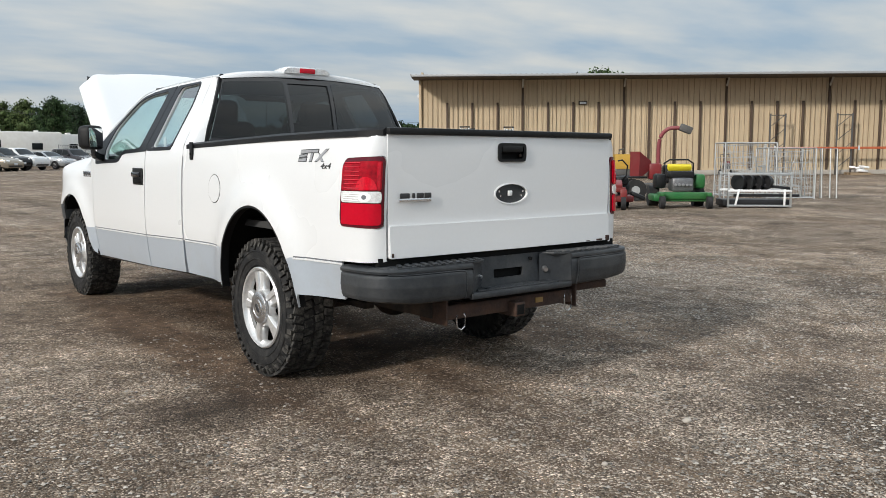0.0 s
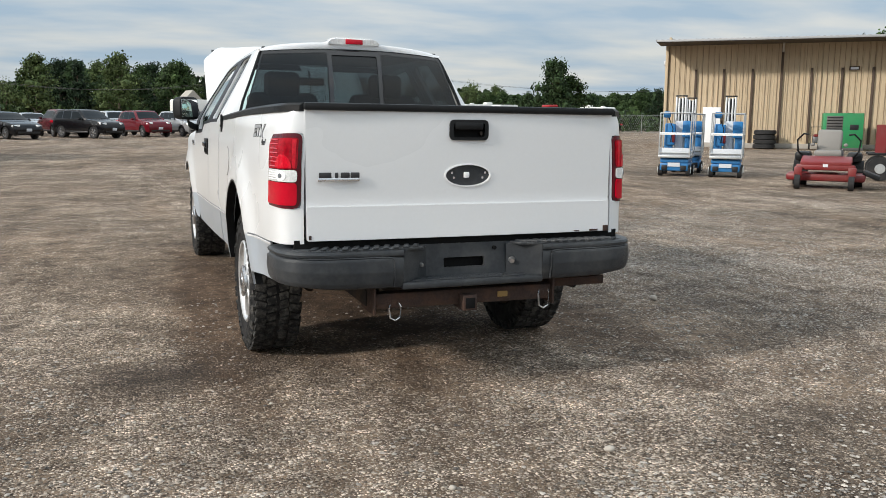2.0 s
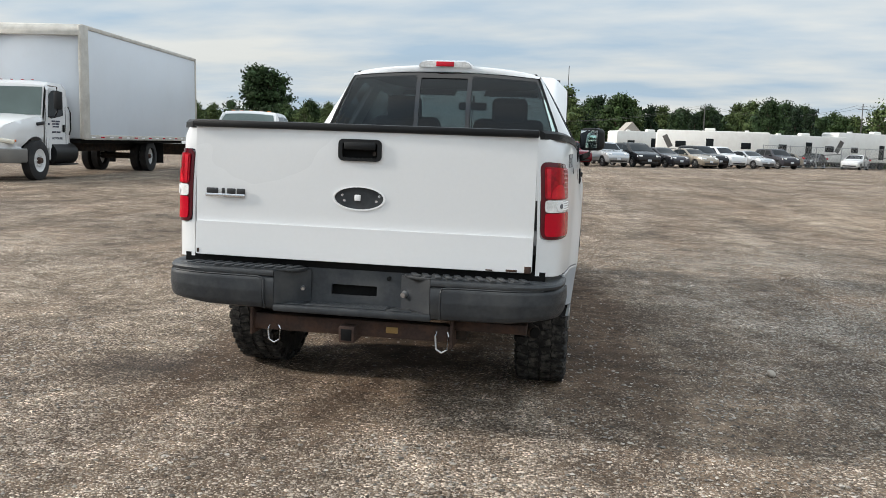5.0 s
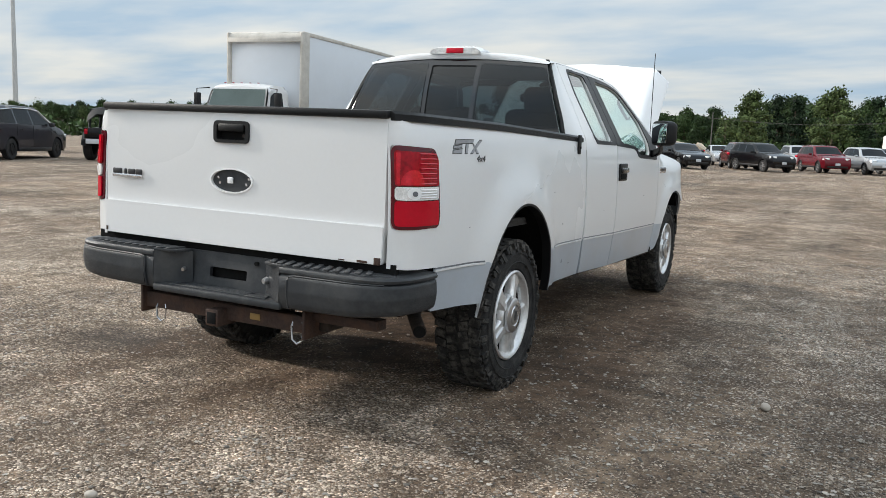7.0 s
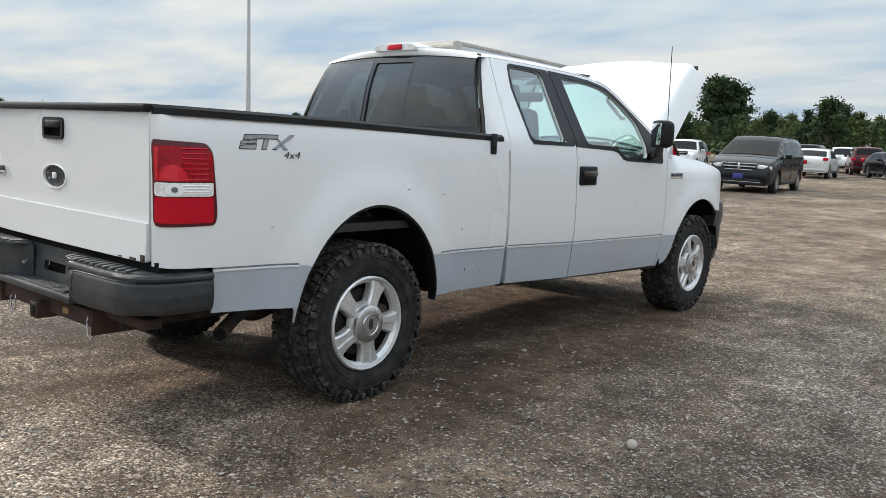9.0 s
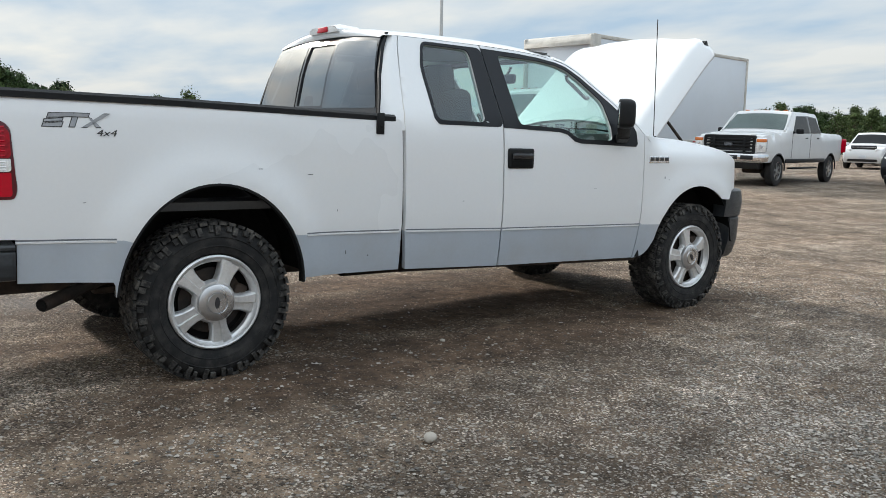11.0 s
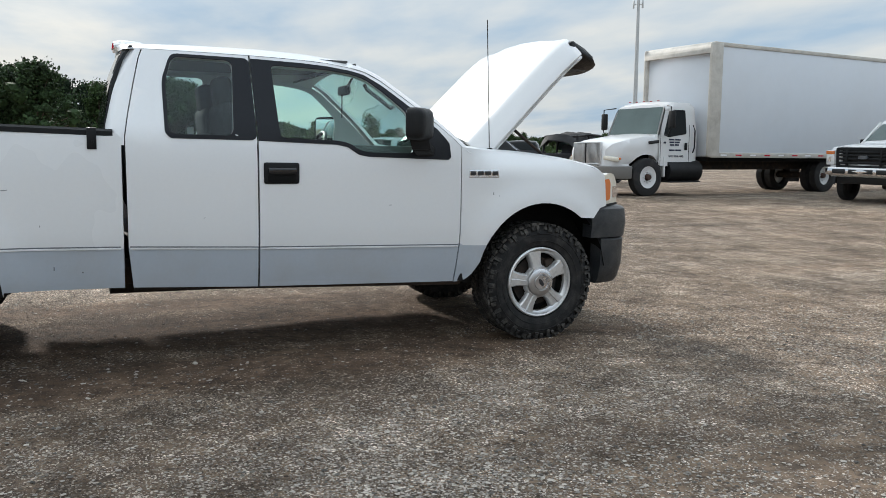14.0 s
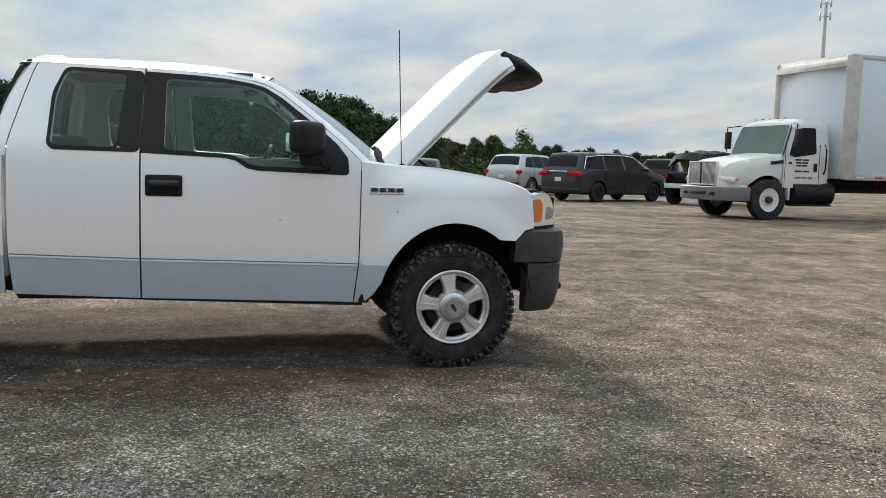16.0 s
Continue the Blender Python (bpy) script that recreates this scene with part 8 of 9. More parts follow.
rack_upright(21.7)
rack_upright(25.7)
rb = thing("rack_beam", "long orange pallet rack beam against the wall", "rack", wall_pose(31.5, 0.95))
part("beam", box(B(), (-2.0, 0, 1.62), (16.5, 0.06, 0.14), 0.01), M["rack_orange"], rb)
for x in (-10.0, -5.0, 0.5, 5.5):
    part("connector", box(B(), (x, -0.04, 1.62), (0.08, 0.08, 0.28), 0.01), M["plate"], rb)
for s, lb in ((26.3, "wooden pallet heaped with pale bags"), (30.0, "wooden pallet with red boxes")):
    pl = thing("pallet", lb, "pallet", wall_pose(s, 1.4))
    for k in range(6):
        part("board", box(B(), (-0.5 + k * 0.2, 0, 0.14), (0.14, 1.0, 0.022)), M["pallet_wood"], pl)
    for k in range(3):
        part("runner", box(B(), (0, -0.45 + k * 0.45, 0.07), (1.2, 0.09, 0.12)), M["pallet_wood"], pl)
    rn = random.Random(int(s))
    for k in range(6):
        part("bundle", box(B(), (rn.uniform(-0.4, 0.4), rn.uniform(-0.3, 0.3), 0.24 + 0.05 * k), (0.6, 0.34, 0.13), 0.05, (rn.uniform(-8, 8), rn.uniform(-10, 10), rn.uniform(0, 180))), M["white_decal" if s < 28 else "machine_red"], pl)
for s in (8.3, 18.65):
    hd = thing("pressure_washer", "small wheeled machine with a tube handle against the wall", "machine", wall_pose(s, 0.9))
    bm = B()
    for x in (-0.28, 0.28):
        tube(bm, [(x, -0.3, 0.25), (x, 0.2, 0.35), (x, 0.25, 1.25)], 0.02, 6)
    tube(bm, [(-0.28, 0.25, 1.25), (0.28, 0.25, 1.25)], 0.02, 6)
    tube(bm, [(-0.28, 0.22, 0.8), (0.28, 0.22, 0.8)], 0.02, 6)
    part("frame", bm, M["rack_steel"], hd)
    part("engine", box(B(), (0, -0.05, 0.55), (0.42, 0.42, 0.36), 0.06), M["engine_metal"], hd)
    part("engine_cowl", box(B(), (0, -0.15, 0.78), (0.34, 0.3, 0.14), 0.05), M["machine_red"], hd)
    for x in (-0.34, 0.34):
        part("wheel", cyl(B(), (x - 0.04, 0.15, 0.17), (x + 0.04, 0.15, 0.17), 0.17, seg=16), M["far_tyre"], hd)
ts = thing("tyre_stack", "stack of worn black tyres beside the wall", "tyres", wall_pose(5.6, 0.9))
for k in range(4):
    bm = B()
    revolve(bm, [(-0.12, 0.32), (-0.13, 0.52), (-0.09, 0.60), (0.09, 0.60), (0.13, 0.52), (0.12, 0.32)], 24, (0.03 * (k % 2), 0.02 * k, 0.14 + k * 0.26), "z")
    part("tyre", bm, M["far_tyre"], ts)
gb = thing("generator_set", "bright green enclosed generator with a louvred door", "generator", wall_pose(9.5, 1.5))
part("enclosure", box(B(), (0, 0, 1.05), (2.0, 1.0, 1.9), 0.04), M["machine_green"], gb)
part("louvre_panel", box(B(), (-0.42, -0.505, 1.30), (0.80, 0.03, 1.10), 0.01), M["rack_steel"], gb)
for k in range(7):
    part("louvre", box(B(), (-0.42, -0.53, 0.86 + k * 0.15), (0.74, 0.03, 0.03), 0, (30, 0, 0)), M["grille_dark"], gb)
part("control_window", box(B(), (0.55, -0.505, 1.25), (0.42, 0.02, 0.28), 0.01), M["grille_dark"], gb)
part("skid", box(B(), (0, 0, 0.08), (2.1, 1.05, 0.14), 0.01), M["rack_steel"], gb)
tk = thing("steel_tank", "rusty ochre cube tank on a stand by the wall", "tank", wall_pose(12.4, 1.2))
part("tank", box(B(), (0, 0, 0.85), (1.2, 0.9, 0.9), 0.06), M["ochre"], tk)
part("stand", box(B(), (0, 0, 0.22), (1.1, 0.8, 0.40), 0.02), M["rack_steel"], tk)
part("valve", tube(B(), [(-0.3, 0, 1.3), (-0.3, 0, 1.55), (0.0, 0, 1.62)], 0.05, 8), M["rack_steel"], tk)
part("side_bin", box(B(), (0.85, 0.1, 0.55), (0.4, 0.7, 1.1), 0.03), M["rack_steel"], tk)


# ---- personnel lifts ----
def personnel_lift(m, lb):
    r = thing("personnel_lift", lb, "lift", m, "personnel lifts")
    part("base", box(B(), (0, 0, 0.24), (0.70, 1.28, 0.20), 0.03), M["lift_blue"], r, "bright blue drive base")
    part("base_top", box(B(), (0, 0, 0.40), (0.70, 1.2, 0.10), 0.02), M["lift_blue"], r)
    part("front_plate", box(B(), (0, -0.66, 0.30), (0.30, 0.012, 0.10)), M["plate"], r)
    for x in (-0.34, 0.34):
        for y in (-0.48, 0.48):
            part("wheel", cyl(B(), (x - 0.05, y, 0.145), (x + 0.05, y, 0.145), 0.145, seg=18), M["far_tyre"], r)
            part("hub", cyl(B(), (x * 1.2 - 0.005, y, 0.16), (x * 1.2 + 0.005, y, 0.16), 0.09, seg=12), M["white_decal"], r)
    part("platform_floor", box(B(), (0, -0.05, 0.50), (0.78, 1.30, 0.06), 0.01), M["galvanised"], r)
    for sx in (-0.115, -0.045, 0.045, 0.115):
        part("mast_column", box(B(), (sx, 0.45 if abs(sx) > 0.1 else 0.42, 1.18), (0.045, 0.14, 1.72 if abs(sx) > 0.1 else 1.66), 0.008), M["galvanised"], r)
    part("mast_slot", box(B(), (0, 0.47, 1.18), (0.25, 0.08, 1.62), 0.004), M["grille_dark"], r)
    part("mast_cover", box(B(), (0, 0.36, 0.98), (0.20, 0.05, 0.86), 0.01), M["plate"], r, "grey mast cover")
    part("mast_cap", box(B(), (0, 0.45, 2.06), (0.30, 0.18, 0.03), 0.005), M["grille_dark"], r)
    for sx in (-0.26, 0.26):
        part("side_box", box(B(), (sx, 0.30, 0.98), (0.20, 0.34, 0.72), 0.03), M["lift_blue"], r)
        part("base_recess", box(B(), (sx * 0.9, -0.655, 0.22), (0.14, 0.02, 0.12), 0.01), M["grille_dark"], r)
    part("hand_control", box(B(), (-0.24, -0.50, 1.56), (0.18, 0.14, 0.16), 0.04), M["lift_blue"], r)
    part("cable", tube(B(), [(-0.20, -0.45, 1.48), (-0.10, -0.30, 1.20), (-0.16, -0.1, 0.95), (-0.2, 0.15, 0.80)], 0.012, 6), M["black_plastic"], r)
    part("control_box", box(B(), (0.22, 0.15, 1.20), (0.24, 0.22, 0.42), 0.03), M["lift_blue"], r)
    part("battery_cover", box(B(), (-0.22, 0.2, 1.05), (0.26, 0.3, 0.55), 0.03), M["lift_blue"], r)
    part("side_sheet", box(B(), (0, -0.62, 0.62), (0.74, 0.02, 0.20), 0.005), M["plate"], r)
    part("red_box", box(B(), (-0.08, -0.30, 0.98), (0.07, 0.07, 0.26), 0.02), M["machine_red"], r)
    for z in (0.60, 1.08, 1.60):
        pts = [(-0.38, -0.68, z), (0.38, -0.68, z), (0.38, 0.58, z), (-0.38, 0.58, z), (-0.38, -0.68, z)]
        for a, b in zip(pts, pts[1:]):
            part("rail", tube(B(), [a, b], 0.017, 6), M["galvanised"], r)
    for x in (-0.38, 0.38):
        for y in (-0.68, -0.05, 0.58):
            part("rail_post", tube(B(), [(x, y, 0.52), (x, y, 1.60)], 0.017, 6), M["galvanised"], r)
    part("kick_rail", box(B(), (0, -0.685, 1.08), (0.76, 0.02, 0.06), 0.004), M["white_decal"], r)


personnel_lift(tilt_matrix(11.98, 13.60, -42), "blue personnel lift with a silver mast and railed platform")
personnel_lift(tilt_matrix(13.00, 12.88, -42), "blue personnel lift with a bare silver guard rail")
personnel_lift(tilt_matrix(13.34, 14.95, -40), "blue personnel lift standing behind two others")


# ---- mowers ----
def castor(bm, x, y, r=0.14):
    cyl(bm, (x - 0.055, y, r), (x + 0.055, y, r), r, seg=18)


def ride_on_mower(m):
    r = thing("ride_on_mower", "red zero-turn mower with a grey high-back seat", "mower", m)
    part("deck", box(B(), (0, -0.10, 0.24), (1.55, 0.85, 0.16), 0.05), M["machine_red"], r, "red cutting deck")
    part("discharge_chute", box(B(), (0.88, -0.05, 0.30), (0.35, 0.55, 0.10), 0.03, (0, 22, 0)), M["black_plastic"], r)
    part("front_frame", box(B(), (0, -0.62, 0.46), (1.15, 0.10, 0.12), 0.03), M["machine_red"], r)
    part("foot_plate", box(B(), (0, -0.42, 0.56), (1.0, 0.5, 0.16), 0.04, (14, 0, 0)), M["machine_red"], r)
    part("frame", box(B(), (0, 0.25, 0.50), (0.55, 1.5, 0.14), 0.03), M["machine_red"], r)
    for x in (-0.52, 0.52):
        bm = B()
        castor(bm, x, -0.80, 0.15)
        wh = part("castor", bm, M["far_tyre"], r)
        part("castor_fork", box(B(), (x, -0.74, 0.36), (0.16, 0.07, 0.22), 0.02), M["machine_red"], r)
        part("rear_wheel", cyl(B(), (x * 1.1 - 0.14, 0.62, 0.29), (x * 1.1 + 0.14, 0.62, 0.29), 0.29, seg=24), M["far_tyre"], r)
        part("rear_fender", box(B(), (x * 1.0, 0.45, 0.66), (0.30, 0.85, 0.20), 0.06), M["black_plastic"], r)
        part("lever", tube(B(), [(x * 0.85, 0.05, 0.60), (x * 1.15, -0.10, 0.78), (x * 1.2, -0.12, 1.02), (x * 0.95, -0.22, 1.16), (x * 0.75, -0.22, 1.14)], 0.020, 8), M["black_plastic"], r)
    part("seat_base", box(B(), (0, 0.12, 0.74), (0.54, 0.50, 0.14), 0.05), M["seat_vinyl"], r, "grey vinyl seat")
    part("seat_back", box(B(), (0, 0.36, 1.00), (0.50, 0.14, 0.50), 0.06, (-10, 0, 0), 3), M["seat_vinyl"], r)
    for x in (-0.33, 0.33):
        part("armrest", box(B(), (x, 0.16, 0.92), (0.08, 0.36, 0.07), 0.03), M["seat_vinyl"], r)
    part("engine", box(B(), (0, 0.85, 0.62), (0.55, 0.5, 0.42), 0.08), M["engine_metal"], r)
    part("plate_badge", box(B(), (0, -0.675, 0.50), (0.10, 0.01, 0.06)), M["plate"], r)


def stand_on_mower(m):
    r = thing("stand_on_mower", "green and yellow stand-on mower with an exposed black engine", "mower", m)
    part("deck", box(B(), (0, 0, 0.24), (1.45, 0.80, 0.17), 0.05), M["lawn_green"], r, "green cutting deck")
    part("deck_lip", box(B(), (0, -0.36, 0.30), (1.2, 0.16, 0.18), 0.04), M["lawn_green"], r)
    for x in (-0.56, 0.56):
        bm = B()
        castor(bm, x, -0.62, 0.15)
        part("castor", bm, M["far_tyre"], r)
        part("castor_arm", box(B(), (x, -0.40, 0.34), (0.12, 0.5, 0.10), 0.03), M["lawn_green"], r)
        part("rear_wheel", cyl(B(), (x - 0.12, 0.60, 0.26), (x + 0.12, 0.60, 0.26), 0.26, seg=24), M["far_tyre"], r)
        part("side_tank", box(B(), (x * 0.85, 0.25, 0.64), (0.26, 0.50, 0.36), 0.07), M["lawn_green" if x > 0 else "black_plastic"], r)
    part("engine", box(B(), (0, 0.0, 0.56), (0.52, 0.50, 0.34), 0.06), M["engine_metal"], r)
    bm = B()
    for k in range(5):
        cyl(bm, (-0.18 + 0.09 * k, -0.26, 0.56), (-0.18 + 0.09 * k, -0.30, 0.56), 0.035, seg=10)
    part("exhaust_ports", bm, M["dull_chrome"], r)
    part("engine_top", box(B(), (0, 0.10, 0.80), (0.62, 0.44, 0.18), 0.05), M["black_plastic"], r)
    part("dash_panel", box(B(), (0, 0.22, 0.98), (0.58, 0.16, 0.14), 0.03, (25, 0, 0)), M["yellow"], r)
    part("handle", tube(B(), [(-0.36, 0.30, 0.85), (-0.36, 0.30, 1.08), (-0.22, 0.28, 1.17), (0.22, 0.28, 1.17), (0.36, 0.30, 1.08), (0.36, 0.30, 0.85)], 0.022, 8), M["black_plastic"], r)


ride_on_mower(tilt_matrix(12.75, 9.30, -48))
stand_on_mower(tilt_matrix(14.45, 8.20, -42))


def wood_chipper(m):
    r = thing("wood_chipper", "red towed wood chipper with a tall curved chute", "wood chipper", m)
    bm = B()
    loft(bm, [[(x * k, y, 1.0 + z * k) for x, z in ((-0.30, -0.38), (0.30, -0.38), (0.30, 0.38), (-0.30, 0.38))] for y, k in ((-0.46, 1.0), (0.0, 0.30))])
    bmesh.ops.recalc_face_normals(bm, faces=bm.faces[:])
    bmesh.ops.transform(bm, matrix=pose(0, 0, 0, 0, 0, -70), verts=bm.verts[:])
    part("feed_hopper", bm, M["machine_red"], r, "flared red feed hopper")
    part("drum_housing", box(B(), (0.15, 0.05, 0.82), (0.36, 0.45, 0.46), 0.06), M["machine_red"], r)
    part("chute", tube(B(), spline([(0.25, 0.05, 1.05), (0.25, 0.05, 1.55), (0.32, 0.05, 1.85), (0.52, 0.03, 2.03), (0.80, 0.0, 2.05)], 4), 0.056, 12), M["faded_red"], r, "curved faded red chute")
    part("deflector", box(B(), (0.98, 0.0, 2.02), (0.34, 0.24, 0.20), 0.02, (0, 22, 0)), M["rack_steel"], r)
    for y in (-0.45, 0.55):
        bm = cyl(B(), (-0.42, y - 0.08, 0.30), (-0.42, y + 0.08, 0.30), 0.30, seg=22)
        wh = part("wheel", bm, M["far_tyre"], r)
        part("rim", cyl(B(), (-0.42, y - 0.09, 0.30), (-0.42, y + 0.09, 0.30), 0.12, seg=18), M["galvanised"], r)
        part("mudguard", box(B(), (-0.42, y, 0.66), (0.60, 0.24, 0.06), 0.02), M["black_plastic"], r)
    part("chassis", box(B(), (0.3, 0.05, 0.42), (1.6, 0.8, 0.10), 0.01), M["rack_steel"], r)
    part("engine", box(B(), (0.65, 0.1, 0.75), (0.5, 0.6, 0.5), 0.06), M["black_plastic"], r)


wood_chipper(tilt_matrix(16.5, 10.75, -45))


def cage_stack(m):
    r = thing("cage_stack", "stack of bent galvanised wire cages", "cages", m)
    rn = random.Random(3)
    for cx, cz, w, h in ((-0.45, 0.1, 1.5, 1.55), (0.75, 0.05, 1.4, 1.45)):
        for z in (cz, cz + h):
            for y in (-0.5, 0.5):
                part("bar", tube(B(), [(cx - w / 2, y, z), (cx + w / 2, y, z)], 0.02, 6), M["galvanised"], r)
            for x in (cx - w / 2, cx + w / 2):
                part("bar", tube(B(), [(x, -0.5, z), (x, 0.5, z)], 0.02, 6), M["galvanised"], r)
        for x in (cx - w / 2, cx + w / 2):
            for y in (-0.5, 0.5):
                part("upright", tube(B(), [(x, y, 0), (x, y, cz + h)], 0.022, 6), M["galvanised"], r)
        bm = B()
        for k in range(9):
            z = cz + h * (k + 0.5) / 9
            for y in (-0.5, 0.5):
                tube(bm, [(cx - w / 2, y, z), (cx + w / 2, y, z + rn.uniform(-0.1, 0.1))], 0.007, 4)
        for k in range(16):
            x = cx - w / 2 + w * (k + 0.5) / 16
            for y in (-0.5, 0.5):
                tube(bm, [(x, y, cz), (x + rn.uniform(-0.04, 0.04), y, cz + h)], 0.007, 4)
        for k in range(12):
            tube(bm, [(cx + rn.uniform(-w / 2, w / 2), rn.uniform(-0.4, 0.4), cz + rn.uniform(0, h)), (cx + rn.uniform(-w / 2, w / 2), rn.uniform(-0.4, 0.4), cz + rn.uniform(0, h))], 0.010, 5)
        part("wire_mesh", bm, M["galvanised"], r, smooth=0)
    for x in (1.75, 2.0, 2.2):
        part("loose_frame", tube(B(), [(x - 0.3, 0.2, 0), (x - 0.3, 0.3, 1.5), (x + 0.2, 0.3, 1.5), (x + 0.2, 0.2, 0)], 0.02, 6), M["galvanised"], r)


cage_stack(tilt_matrix(20.1, 9.45, -40))


def auger_rack(m):
    r = thing("attachment_rack", "low galvanised frame holding black auger wheels and bars", "rack", m)
    for z in (0.05, 0.42, 0.82):
        for y in (-0.35, 0.35):
            part("rail", box(B(), (0, y, z), (1.55, 0.05, 0.05), 0.006), M["galvanised" if z != 0.42 else "white_decal"], r)
    for x in (-0.76, 0.76):
        for y in (-0.35, 0.35):
            part("post", box(B(), (x, y, 0.44), (0.045, 0.045, 0.88), 0.006), M["galvanised"], r)
    part("sled", box(B(), (-0.05, 0.0, 0.12), (1.65, 0.6, 0.16), 0.02), M["grille_dark"], r)
    for k in range(4):
        part("disc", cyl(B(), (-0.50 + k * 0.22, -0.18, 0.62), (-0.38 + k * 0.22, -0.10, 0.62), 0.20, 0.17, 22), M["grille_dark"], r)
    part("bar", box(B(), (0.35, -0.2, 0.52), (1.0, 0.07, 0.07), 0.01, (0, 6, 0)), M["grille_dark"], r)
    part("bar", box(B(), (0.2, -0.25, 0.30), (1.6, 0.07, 0.07), 0.01), M["grille_dark"], r)
    for x in (-0.55, 0.6):
        part("strap", box(B(), (x, -0.38, 0.26), (0.05, 0.02, 0.40), 0.004, (0, 12 if x < 0 else 0, 0)), M["white_decal"], r)


auger_rack(tilt_matrix(16.05, 7.15, -40))


# ---- telehandlers, trailers and the fence on the far side ----
M["tele_red"] = mat("tele_red", (0.36, 0.016, 0.022), 0.4, var=0.1, dirt=(0.16, 0.09, 0.07), dirt_amt=0.25)


def telehandler(m, lb, cab_white):
    r = thing("telehandler", lb, "telehandler", m, "red telehandlers")
    part("chassis", box(B(), (0, 0, 0.95), (1.5, 4.0, 0.7), 0.1), M["tele_red"], r)
    part("nose", box(B(), (0.1, -1.7, 1.45), (1.4, 1.3, 0.9), 0.18, (6, 0, 0)), M["tele_red"], r)
    part("boom", box(B(), (-0.25, 0.8, 1.75), (0.45, 4.2, 0.45), 0.05, (-7, 0, 0)), M["tele_red"], r)
    part("cab_frame", box(B(), (0.5, 0.0, 2.0), (0.95, 1.5, 1.5), 0.12), M["grille_dark"], r)
    for s in (-1, 1):
        part("cab_glass", box(B(), (0.5 + 0.48 * s, 0.0, 2.15), (0.02, 1.2, 0.95), 0.01), M["far_glass_green"], r)
        part("cab_glass", box(B(), (0.5, 0.76 * s, 2.15), (0.8, 0.02, 0.95), 0.01), M["far_glass_green"], r)
    part("cab_roof", box(B(), (0.5, 0, 2.82), (1.0, 1.5, 0.22), 0.08), M["white_decal" if cab_white else "tele_red"], r)
    part("hood_grille", box(B(), (0.1, -2.33, 1.40), (0.9, 0.06, 0.5), 0.03), M["grille_dark"], r)
    for x in (-0.95, 0.95):
        for y in (-1.4, 1.4):
            bm = B()
            revolve(bm, [(-0.2, 0.30), (-0.22, 0.58), (-0.16, 0.66), (0.16, 0.66), (0.22, 0.58), (0.2, 0.30)], 24, (x, y, 0.66))
            wh = part("wheel", bm, M["far_tyre"], r)
            part("rim", cyl(B(), (x - 0.18, y, 0.66), (x + 0.18, y, 0.66), 0.32, seg=18), M["tele_red"], r)


telehandler(tilt_matrix(33.6, 74.2, -25), "red telehandler with a white-roofed cab", True)
telehandler(tilt_matrix(36.7, 68.4, 2), "red telehandler with a dark open cab", False)

yb = thing("dozer_blade", "yellow steel blade lying near the fence", "machine part", tilt_matrix(31.0, 79.5, 20))
part("blade", box(B(), (0, 0, 0.6), (3.4, 0.5, 1.0), 0.1), M["ochre"], yb)
part("arm", box(B(), (0, 0.8, 0.45), (2.2, 1.2, 0.3), 0.05), M["ochre"], yb)


def travel_trailer(m, L, H, lb, stripe=True, nose=True):
    r = thing("travel_trailer", lb, "trailer", m, "travel trailers")
    prof = [(-L / 2, 0.75), (-L / 2, H - 0.15), (-L / 2 + 0.2, H), (L / 2 - 1.4, H), (L / 2 - 0.4, H - 0.35), (L / 2, H - 1.1), (L / 2 - 0.2, 1.3), (L / 2 - 1.2, 0.75)] if nose else [(-L / 2, 0.65), (-L / 2, H - 0.1), (-L / 2 + 0.15, H), (L / 2 - 0.15, H), (L / 2, H - 0.1), (L / 2, 0.65)]
    part("shell", prism(B(), prof, "x", -1.2, 1.2, 0.06), M["trailer_white"], r, "white ribbed trailer shell")
    for sgn in (1, -1):
        for y, w, z, h in ((-L * 0.30, 0.9, 1.95, 0.6), (0.2, 0.7, 1.8, 1.5), (L * 0.28, 1.0, 1.95, 0.6)):
            part("window", box(B(), (1.205 * sgn, y, z), (0.02, w, h), 0.02), M["far_glass"], r)
        if stripe:
            part("stripe", box(B(), (1.203 * sgn, L * 0.08, 1.25), (0.01, L * 0.7, 0.10), 0, (4, 0, 0)), M["grey_trim"], r)
            part("nose_graphic", box(B(), (1.204 * sgn, L * 0.40, 2.2), (0.01, 0.5, 1.3), 0, (-28, 0, 0)), M["rack_steel"], r)
        for y in (-0.6, 0.4):
            part("wheel", cyl(B(), (0.9 * sgn, y, 0.36), (1.15 * sgn, y, 0.36), 0.36, seg=18), M["far_tyre"], r)
    part("roof_unit", box(B(), (0, 0.3, H + 0.14), (0.7, 1.0, 0.28), 0.08), M["trailer_white"], r)
    part("roof_vent", box(B(), (0.3, -L * 0.3, H + 0.08), (0.4, 0.4, 0.14), 0.03), M["trailer_white"], r)
    part("chassis", box(B(), (0, 0.2, 0.60), (1.9, L * 0.95, 0.14), 0.01), M["rack_steel"], r)


